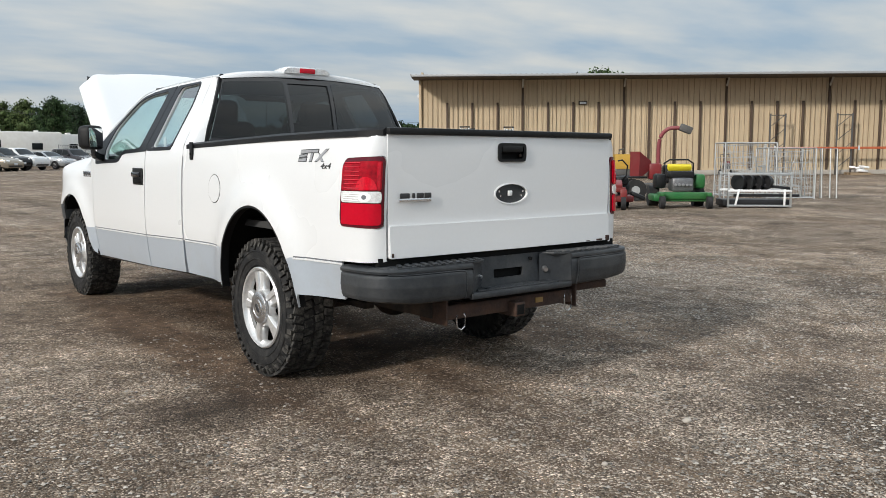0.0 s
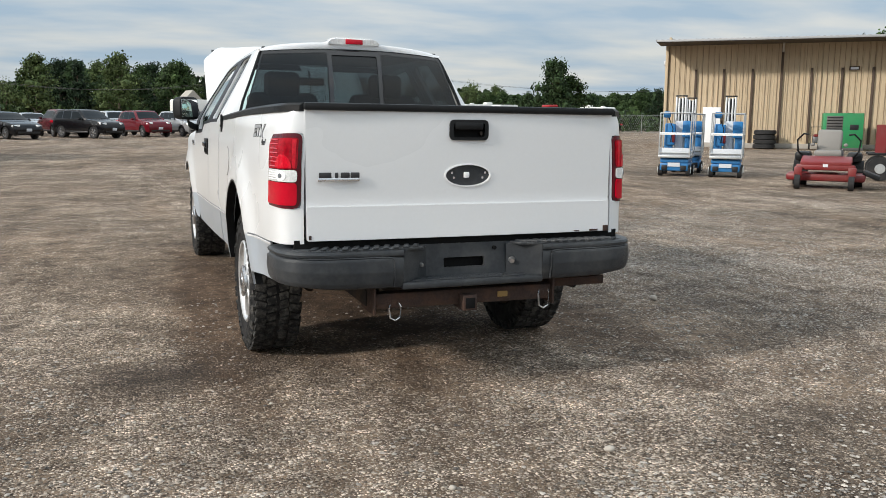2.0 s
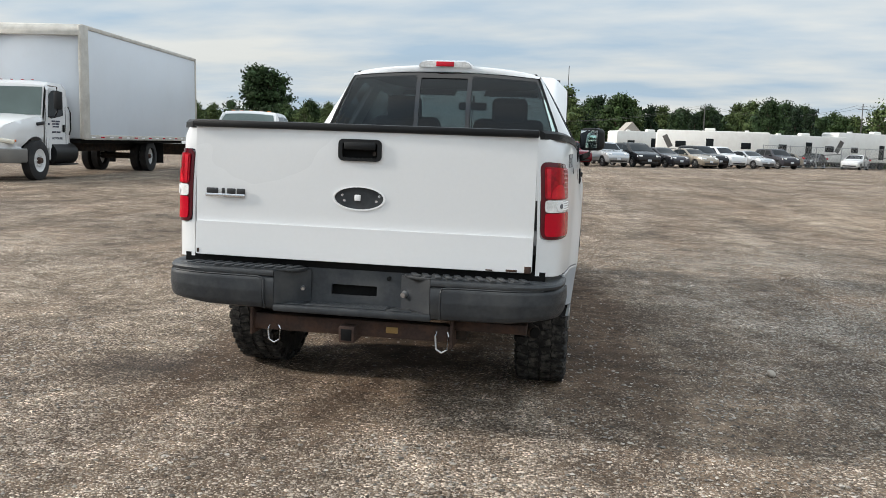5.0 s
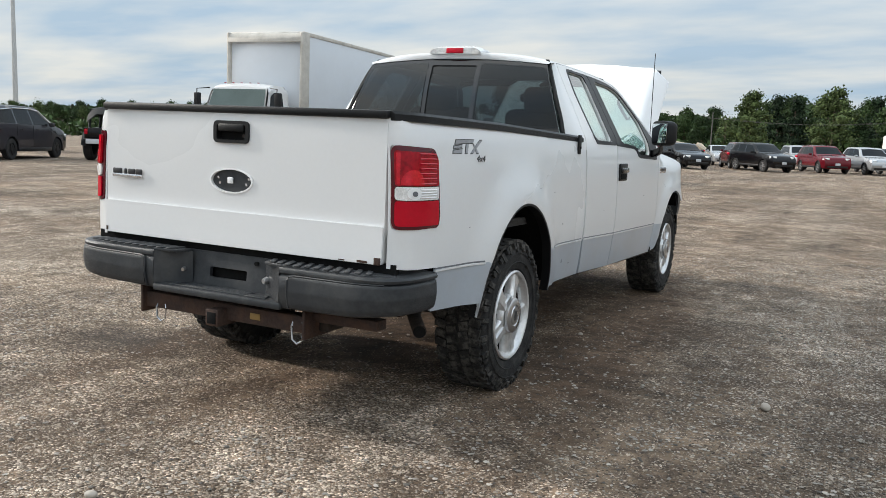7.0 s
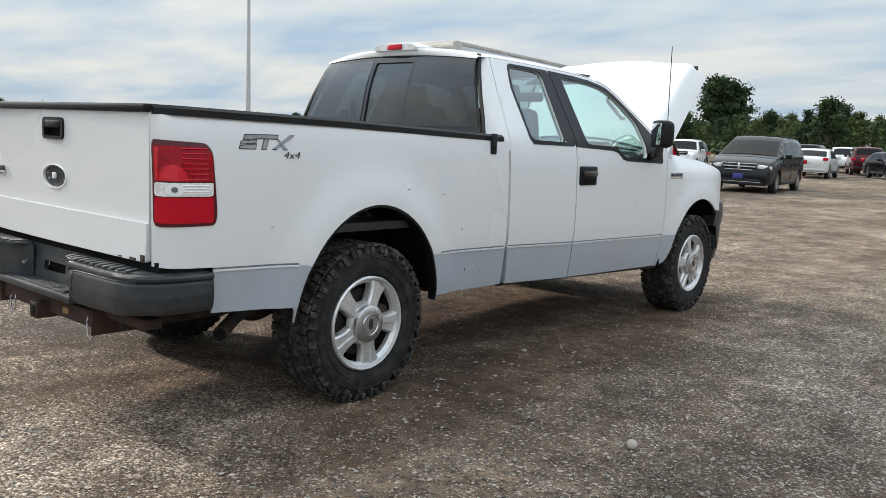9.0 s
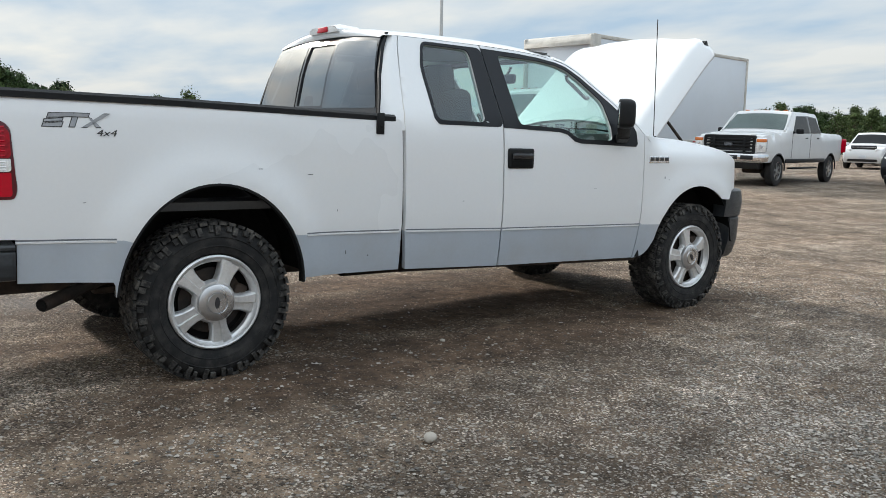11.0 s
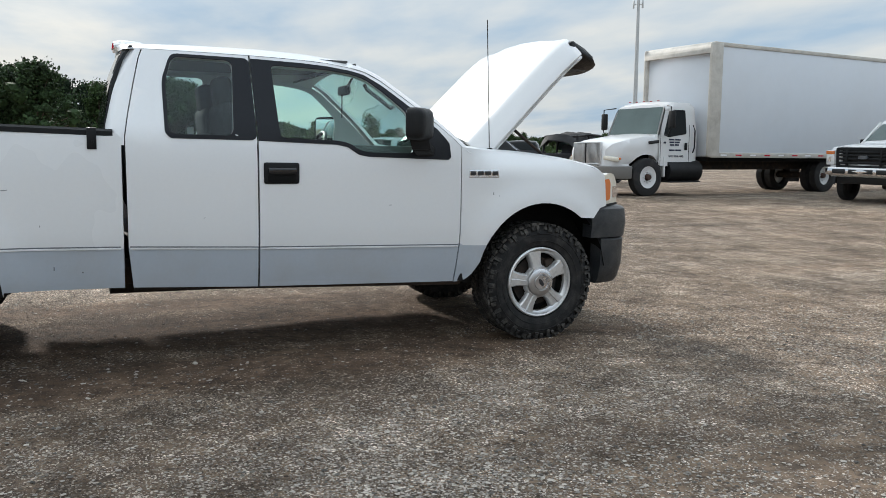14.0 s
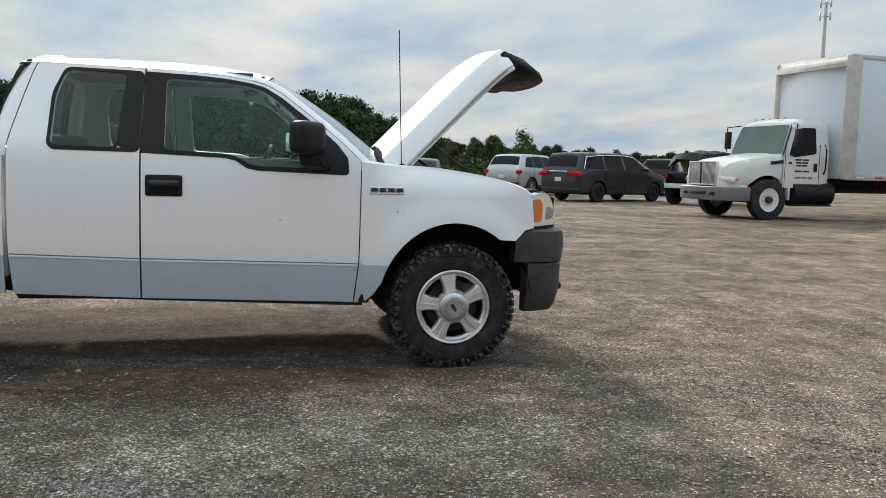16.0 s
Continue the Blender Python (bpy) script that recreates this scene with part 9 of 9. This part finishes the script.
M["trailer_white"] = mat("trailer_white", (0.70, 0.69, 0.66), 0.4, var=0.04, dirt=(0.45, 0.42, 0.37), dirt_amt=0.3)
for x, y, hd, L, H, ns, lb in ((31.5, 93.0, -62, 11.5, 3.75, True, "long white fifth-wheel camper with dark swirls"), (19.0, 91.0, -60, 8.5, 3.1, False, "white travel trailer behind parked cars"), (12.5, 90.0, -62, 8.0, 3.2, True, "white camper with a curved nose"),
                               (22.5, 86.0, -70, 9.0, 3.2, False, "long cream travel trailer with small windows"), (30.0, 100.0, -70, 9.0, 3.3, False, "cream travel trailer with a roof unit"), (41.0, 92.5, -70, 9.0, 3.3, False, "plain white travel trailer"),
                               (52.0, 86.0, 20, 6.0, 3.0, False, "white cargo trailer with a roof unit"), (8.0, 96.0, -65, 9.0, 3.3, True, "white camper among the far trees"), (13.3, 81.9, 80, 10.5, 3.3, False, "long white travel trailer with roof units behind parked cars")):
    travel_trailer(tilt_matrix(x, y, hd), L, H, lb, nose=ns)
fence = thing("chain_fence", "galvanised chain-link fence along the far edge of the yard", "fence")
M["wire"] = mat("wire", (0.30, 0.31, 0.31), 0.5, metal=0.6, var=0.1)
f_path = [(17.0, 76.0), (34.0, 88.5), (47.0, 80.0), (60.0, 74.0)]
for (xa, ya), (xb, yb2) in zip(f_path, f_path[1:]):
    L = math.hypot(xb - xa, yb2 - ya)
    n = int(L / 3.2)
    for k in range(n):
        x, y = xa + (xb - xa) * k / n, ya + (yb2 - ya) * k / n
        z = ground_z(x, y)
        part("fence_post", cyl(B(), (x, y, z), (x, y, z + 2.1), 0.035, seg=8), M["wire"], fence)
    for h in (0.15, 2.05):
        part("fence_rail", tube(B(), [(xa, ya, ground_z(xa, ya) + h), (xb, yb2, ground_z(xb, yb2) + h)], 0.025, 6), M["wire"], fence)
    bm = B()
    d = Vector((xb - xa, yb2 - ya, 0)) / L
    for k in range(int(L / 0.22)):
        for sg in (1, -1):
            a = Vector((xa, ya, ground_z(xa, ya) + (0.1 if sg > 0 else 2.05))) + d * 0.22 * k
            b = a + d * 1.0 + Vector((0, 0, 1.95 * sg))
            tube(bm, [a, b], 0.006, 3)
    part("wire_mesh", bm, M["wire"], fence, smooth=0)

# poles
tower = thing("cell_tower", "tall thin antenna pole beyond the trees", "antenna pole", Matrix.Translation((-321.75, 233.5, 0)) @ Matrix.Scale(2.74, 4))
part("pole", cyl(B(), (0, 0, 0), (0, 0, 27.5), 0.42, 0.24, 12), M["galvanised"], tower)
for z in (25.2, 27.2):
    for k in range(3):
        a = radians(120 * k + 20)
        part("antenna_panel", box(B(), (0.85 * math.cos(a), 0.85 * math.sin(a), z), (0.22, 0.22, 1.3), 0.03), M["galvanised"], tower)
        part("antenna_arm", tube(B(), [(0, 0, z), (0.8 * math.cos(a), 0.8 * math.sin(a), z)], 0.06, 6), M["galvanised"], tower)
for x, y, h in ((31.5, 97.0, 7.2), (-13.0, 90.0, 5.0), (14.0, 94.0, 6.6)):
    up = thing("utility_pole", "grey wooden utility pole", "utility pole", Matrix.Translation((x, y, ground_z(x, y))), "utility poles")
    part("pole", cyl(B(), (0, 0, 0), (0, 0, h), 0.07, 0.05, 10), M["rack_steel"], up)
    part("crossarm", box(B(), (0, 0, h - 0.6), (1.0, 0.06, 0.07), 0.01), M["rack_steel"], up)
wires = thing("power_lines", "thin power lines between utility poles", "wires")
for dx in (-0.6, 0.6):
    for (xa, ya, ha), (xb, yb2, hb) in (((31.5, 97.0, 6.7), (14.0, 94.0, 6.2)), ((14.0, 94.0, 6.2), (-13.0, 90.0, 4.6)), ((31.5, 97.0, 6.7), (75.0, 90.0, 5.6))):
        pts = [(xa + (xb - xa) * t + dx, ya + (yb2 - ya) * t, ha + (hb - ha) * t - 1.2 * 4 * t * (1 - t)) for t in np.linspace(0, 1, 9)]
        part("wire", tube(B(), pts, 0.012, 4), M["rack_steel"], wires)

# far houses
fh = thing("farm_house", "pale house with a grey roof among the far trees", "house", tilt_matrix(-78.0, 128.0, 20))
part("wall", box(B(), (0, 0, 2.0), (18, 8, 4.0)), M["concrete"], fh)
part("roof", prism(B(), [(-5.0, 3.8), (0, 6.4), (5.0, 3.8)], "x", -9.6, 9.6), M["roof_metal"], fh, "grey gabled roof", 0)
for x in (-6, -2, 2, 6):
    part("window", box(B(), (x, -4.03, 2.0), (1.2, 0.08, 1.2)), M["far_glass"], fh)
wh2 = thing("white_house", "small white house with a steep gable among the trees", "house", tilt_matrix(6.2, 104.0, 10) @ Matrix.Diagonal((0.55, 0.55, 0.62, 1)))
part("wall", box(B(), (0, 0, 2.2), (6, 6, 4.4)), M["white_decal"], wh2)
part("roof", prism(B(), [(-3.4, 4.2), (0, 7.4), (3.4, 4.2)], "y", -3.4, 3.4), M["concrete"], wh2, "steep grey roof", 0)
part("window", box(B(), (0, -3.03, 3.2), (1.0, 0.06, 1.3)), M["far_glass"], wh2)
# rubble heap beyond the pickups
rub = B()
rn = random.Random(12)
for k in range(260):
    a = rn.uniform(0, 1)
    box(rub, (-30 + 26 * a + rn.uniform(-1, 1), 72 + 6 * a + rn.uniform(-2, 2), 0.1 + rn.uniform(0, 1.5) * math.sin(math.pi * a) ** 0.5), (rn.uniform(0.5, 2.6), rn.uniform(0.2, 0.6), rn.uniform(0.15, 0.6)), 0, (rn.uniform(-25, 25), rn.uniform(-25, 25), rn.uniform(0, 180)))
tagged(mesh_object("scrap_heap", rub, M["scrap"], None, "", 0), "long low heap of broken wood and scrap", "scrap heap", kind="stuff")

# ---- trees ----
M["bark"] = mat("bark", (0.10, 0.075, 0.055), 0.95, var=0.3, bump=0.5, bump_scale=20)


def leaf_material(name, col):
    m = mat(name, col, 0.65, var=0.35, scale=0.6, fine=4.0, island=0.6, spec=0.15)
    return m


LEAVES = [leaf_material("leaves_deep", (0.027, 0.047, 0.018)), leaf_material("leaves_mid", (0.040, 0.066, 0.023)), leaf_material("leaves_light", (0.068, 0.094, 0.034)), leaf_material("leaves_dark", (0.017, 0.031, 0.015))]


def make_tree(seed, H, spread, leaf, sparse=1.0, conifer=False, name="tree"):
    """A tapered trunk with limbs, and a crown of small leaf sprays set in clumps, with gaps between."""
    rn = random.Random(seed)
    root = thing(name, "", "tree")
    bm = B()
    lean = (rn.uniform(-0.3, 0.3), rn.uniform(-0.3, 0.3))
    tube_pts = [(lean[0] * t, lean[1] * t, H * 0.86 * t) for t in (0, 0.2, 0.45, 0.7, 1.0)]
    rings = []
    for i, p in enumerate(tube_pts):
        r = H * 0.022 * (1 - 0.85 * i / 4) + 0.02
        rings.append([(p[0] + r * math.cos(a), p[1] + r * math.sin(a), p[2]) for a in (0, 1.05, 2.09, 3.14, 4.19, 5.24)])
    loft(bm, rings)
    clumps = []
    n = 40 if not conifer else 34
    for k in range(n):
        t = rn.uniform(0.22, 1.0)
        a = rn.uniform(0, 2 * math.pi)
        if conifer:
            rad = spread * (1.05 - t) * rn.uniform(0.4, 1.0)
        else:
            rad = spread * math.sin(math.pi * min(1, 0.12 + 0.86 * t)) ** 0.7 * rn.uniform(0.25, 1.0)
        c = Vector((rad * math.cos(a), rad * math.sin(a), H * (0.10 + 0.88 * t)))
        clumps.append((c, rn.uniform(0.075, 0.15) * H * (0.8 if conifer else 1.0)))
        if k % 2 == 0:
            s = Vector((lean[0] * t * 0.7, lean[1] * t * 0.7, H * max(0.12, 0.62 * t)))
            tube(bm, [s, s.lerp(c, 0.5) + Vector((0, 0, 0.02 * H)), c], 0.012 * H * (1.1 - t) * 0.4 + 0.015, 5)
    part("trunk", bm, M["bark"], root)
    verts, faces = [], []
    for c, r in clumps:
        for _ in range(int(85 * sparse)):
            d = Vector((rn.gauss(0, 1), rn.gauss(0, 1), rn.gauss(0, 0.75)))
            d = d.normalized() * r * rn.uniform(0.40, 1.05)
            p = c + d
            s = rn.uniform(0.08, 0.20)
            q = Euler((rn.uniform(0, 6.3), rn.uniform(0, 6.3), rn.uniform(0, 6.3))).to_matrix()
            i0 = len(verts)
            for u, v in ((-1, -0.3), (0.2, -0.7), (1, 0.2), (-0.2, 0.7)):
                verts.append(p + q @ Vector((u * s, v * s, 0.25 * s * (abs(u) - 0.5))))
            faces.append((i0, i0 + 1, i0 + 2, i0 + 3))
    # dense inner leafage behind the sprays
    n_leaf = len(faces)
    for c, r in clumps:
        bm = B()
        bmesh.ops.create_icosphere(bm, subdivisions=1, radius=r * (0.46 if sparse > 0.8 else 0.25))
        i0 = len(verts)
        for v in bm.verts:
            verts.append(c + v.co * (1 + 0.55 * noise.noise(v.co * (2.2 / r) + c) + rn.uniform(-0.12, 0.12)))
        bm.verts.index_update()
        faces += [tuple(i0 + v.index for v in f.verts) for f in bm.faces]
        bm.free()
    me = bpy.data.meshes.new("crown")
    me.from_pydata(verts, [], faces)
    me.materials.append(leaf)
    me.materials.append(leaf)
    me.polygons.foreach_set("material_index", [0] * n_leaf + [1] * (len(faces) - n_leaf))
    cr = new("crown", me)
    cr.parent = root
    return root


KINDS = [make_tree(1, 9, 2.9, LEAVES[0]), make_tree(2, 9, 2.6, LEAVES[1]), make_tree(3, 9, 3.2, LEAVES[1]), make_tree(4, 9, 2.3, LEAVES[2]), make_tree(5, 9, 2.4, LEAVES[3], conifer=True), make_tree(6, 9, 2.8, LEAVES[2], 0.45)]
# how high the tree line stands above the horizon, by direction (degrees anticlockwise from +y)
LINE = lerp_table([(-75, 2.6), (-52, 2.5), (-38, 2.2), (-35, 2.2), (-31, 1.95), (-25, 2.0), (-22, 2.6), (-17, 2.2), (-14, 3.0), (-11, 3.5), (-9, 2.9), (-5, 3.0), (-2, 3.7), (1, 3.3), (4, 3.8), (6, 3.4), (8, 2.4), (11, 2.7), (13, 2.3), (15, 3.2), (17, 2.7), (19, 2.6),
                   (23, 2.2), (29, 2.2), (33, 2.4), (40, 2.1), (48, 1.7), (55, 1.4), (65, 1.25), (68, 1.5), (72, 1.6), (76, 1.9), (80, 3.2), (84, 4.7), (88, 4.4), (92, 4.9), (98, 5.2), (106, 4.8), (120, 4.0)])
rn = random.Random(21)
TREE_LABELS = ["broad dark green deciduous tree in the tree line", "mid-green deciduous tree in the tree line", "broad mid-green tree in the tree line", "light green slender tree in the tree line", "dark pointed evergreen in the tree line", "thin light green tree with gaps in its crown"]
for k, t in enumerate(KINDS):
    tagged(t, TREE_LABELS[k], "tree", "trees of the tree line")


def plant(k, x, y, h, first=False):
    s = h / 9.3
    m = Matrix.Translation((x, y, ground_z(x, y) - 0.15)) @ pose(0, 0, 0, 0, 0, rn.uniform(0, 360))
    t = copy_thing(KINDS[k], m)
    t.scale = (s * rn.uniform(0.9, 1.25), s * rn.uniform(0.9, 1.25), s)
    return t


az = -72.0
row = 0
while az < 118:
    for depth in (0, 1):
        a = radians(az + rn.uniform(-0.6, 0.6) + depth * 0.8)
        R = (118 if depth == 0 else 137) + rn.uniform(-7, 7)
        el = LINE(math.degrees(a)) * (rn.uniform(0.74, 1.06) if depth == 0 else rn.uniform(0.90, 1.10))
        h = max(3.5, R * math.tan(radians(el)) + 1.3)
        k = rn.choices(range(6), (5, 5, 4, 3, 3, 2))[0]
        plant(k, 2 - R * math.sin(a), R * math.cos(a), h)
    az += 1.7 if az > 55 or az < -40 else 1.5
# trees that stand out singly: direction, distance, height, kind
for a, R, h, k in ((-27.5, 82, 7.8, 0), (-28.6, 84, 6.4, 1), (-49, 96, 11.4, 1), (-47.5, 97, 10.4, 3), (-50.6, 97, 10.6, 0), (-18, 112, 8.2, 5), (22.0, 150, 13.4, 0), (23.1, 150, 14.2, 0), (16, 96, 7.4, 0), (7, 105, 8.2, 3), (2, 108, 9.0, 3), (96, 78, 9.6, 4), (94.5, 80, 8.4, 0), (92.5, 78, 9.0, 0),
                   (84, 74, 7.6, 2), (86, 75, 7.8, 0), (82.5, 76, 6.4, 0), (78.5, 90, 5.6, 5), (71, 88, 5.6, 5), (106, 70, 7.4, 0), (101, 74, 7.0, 2), (-14, 100, 6.6, 4), (-11.5, 92, 7.2, 0), (-13, 96, 6.6, 4), (73, 86, 4.8, 1)):
    plant(k, 2 - R * math.sin(radians(a)), R * math.cos(radians(a)), h)
# low scrub along the foot of the tree line, one mass
verts, faces = [], []
for _ in range(30000):
    a = radians(rn.uniform(-72, 118))
    R = rn.uniform(104, 118)
    top = 2.6 * (0.6 + 0.4 * math.sin(math.degrees(a) * 0.9) ** 2)
    p = Vector((2 - R * math.sin(a), R * math.cos(a), rn.uniform(-0.2, 1) ** 1.0 * top))
    s = rn.uniform(0.14, 0.36)
    q = Euler((rn.uniform(0, 6.3), rn.uniform(0, 6.3), rn.uniform(0, 6.3))).to_matrix()
    i0 = len(verts)
    for u, v in ((-1, -0.5), (0.1, -0.9), (1, -0.2), (0.6, 0.7), (-0.5, 0.8)):
        verts.append(p + q @ Vector((u * s, v * s, 0.0)))
    faces.append((i0, i0 + 1, i0 + 2, i0 + 3, i0 + 4))
me = bpy.data.meshes.new("scrub")
me.from_pydata(verts, [], faces)
me.materials.append(LEAVES[1])
tagged(new("scrub", me), "low green scrub along the foot of the trees", "scrub", kind="stuff")
# the woods behind, as one dark mass of leaves on a bank
verts, faces = [], []
for _ in range(50000):
    az = rn.uniform(-74, 120)
    a = radians(az)
    R = rn.uniform(146, 160)
    top = R * math.tan(radians(LINE(az) * 0.82)) + 1.0
    p = Vector((2 - R * math.sin(a), R * math.cos(a), rn.uniform(0, 1) * top))
    s = rn.uniform(0.3, 0.7)
    q = Euler((rn.uniform(0, 6.3), rn.uniform(0, 6.3), rn.uniform(0, 6.3))).to_matrix()
    i0 = len(verts)
    for u, v in ((-1, -0.5), (0.1, -0.9), (1, -0.2), (0.6, 0.7), (-0.5, 0.8)):
        verts.append(p + q @ Vector((u * s, v * s, 0.0)))
    faces.append((i0, i0 + 1, i0 + 2, i0 + 3, i0 + 4))
me = bpy.data.meshes.new("far_woods")
me.from_pydata(verts, [], faces)
me.materials.append(LEAVES[0])
tagged(new("far_woods", me), "dark green far woods behind the tree line", "woods", kind="stuff")
for t in KINDS:
    plant_m = Matrix.Translation((2 - 125 * math.sin(radians(-70 + KINDS.index(t) * 1.5)), 125 * math.cos(radians(-70 + KINDS.index(t) * 1.5)), -0.3))
    t.matrix_basis = plant_m

# ---- loose stones on the ground round the truck ----
M["pebble"] = mat("pebble", (0.28, 0.252, 0.220), 0.85, var=0.15, island=0.8, bump=0.2, bump_scale=200)
M["stone_pale"] = mat("stone_pale", (0.40, 0.36, 0.31), 0.85, var=0.15, bump=0.3, bump_scale=90)
nr = np.random.RandomState(5)
shapes = []
for k in range(5):
    p = np.array([(1, 0, 0), (-1, 0, 0), (0, 1, 0), (0, -1, 0), (0, 0, 0.8), (0, 0, -0.8), (0.62, 0.62, 0.35), (-0.62, 0.62, 0.3), (-0.6, -0.62, 0.35), (0.62, -0.6, 0.3)], float)
    shapes.append(p * (1 + nr.uniform(-0.25, 0.25, (10, 1))))
p_faces = [(0, 6, 4), (6, 2, 4), (2, 7, 4), (7, 1, 4), (1, 8, 4), (8, 3, 4), (3, 9, 4), (9, 0, 4), (0, 2, 6), (2, 1, 7), (1, 3, 8), (3, 0, 9)]


def scatter(count, size_lo, size_hi, seed, keep):
    nq = np.random.RandomState(seed)
    vs, fs = [], []
    while len(vs) < count * 10:
        x, y = nq.uniform(-6, 8.5), nq.uniform(-6, 9)
        if nq.uniform() > keep(x, y):
            continue
        s = size_lo + (size_hi - size_lo) * nq.uniform() ** 3
        a = nq.uniform(0, 6.283)
        c, sn = math.cos(a), math.sin(a)
        sh = shapes[nq.randint(5)] * s * np.array([1.0, nq.uniform(0.6, 1.0), nq.uniform(0.45, 0.8)])
        z = ground_z(x, y) + uneven(x, y) + s * 0.25
        i0 = len(vs)
        vs += [(x + c * p[0] - sn * p[1], y + sn * p[0] + c * p[1], z + p[2]) for p in sh]
        fs += [(i0 + f[0], i0 + f[1], i0 + f[2]) for f in p_faces]
    return vs, fs


def patchy(x, y):
    v = noise.noise(Vector((x * 0.42, y * 0.42, 3.0))) + 0.5 * noise.noise(Vector((x * 1.7, y * 1.7, 7.0)))
    under = 0.15 if abs(x) < 0.95 and -1.2 < y < 4.5 else 1.0
    d = min(math.hypot(x + 2.0, y + 3.2), math.hypot(x - 1.0, y + 3.4), math.hypot(x - 3.0, y + 1.0), math.hypot(x - 4.0, y - 2.0), math.hypot(x - 4.2, y - 4.0))
    near = max(0.08, 1 - d / 5.5)
    # few loose stones lie on the damp, packed and shade-darkened patches
    for cx, cy, rx, ry, left in ((-1.48, -0.42, 0.42, 0.38, 0.08), (1.15, -2.15, 0.9, 0.5, 0.35), (1.9, -1.25, 1.3, 0.9, 0.5), (1.8, 4.5, 0.7, 0.5, 0.3), (1.25, 1.7, 0.5, 3.2, 0.25)):
        if math.hypot((x - cx) / rx, (y - cy) / ry) < 1 + 0.5 * noise.noise(Vector((x * 3, y * 3, 1.0))):
            under = min(under, left)
    return under * near * max(0.12, min(1.0, 0.5 + 1.3 * v))


vs, fs = scatter(110000, 0.0035, 0.014, 2, patchy)
me = bpy.data.meshes.new("gravel")
me.from_pydata(vs, [], fs)
me.materials.append(M["pebble"])
tagged(new("gravel", me), "loose grey and brown gravel strewn over the dirt", "gravel", kind="stuff")
for x, y, s in ((0.236, -2.074, 0.022), (2.178, 0.43, 0.028), (0.88, 1.44, 0.016), (-1.6, -1.9, 0.012), (3.4, 1.2, 0.014), (-0.5, -2.2, 0.012)):
    bm = B()
    bmesh.ops.create_icosphere(bm, subdivisions=2, radius=s)
    rq = random.Random(int(x * 100))
    for v in bm.verts:
        v.co *= 1 + 0.3 * noise.noise(v.co * 30 + Vector((x, y, 0)))
        v.co.z *= 0.75
    bmesh.ops.translate(bm, vec=(x, y, ground_z(x, y) + s * 0.45), verts=bm.verts[:])
    tagged(mesh_object("stone", bm, M["stone_pale"], None, "", 45), "pale stone lying on the packed dirt", "stone", group="loose stones")
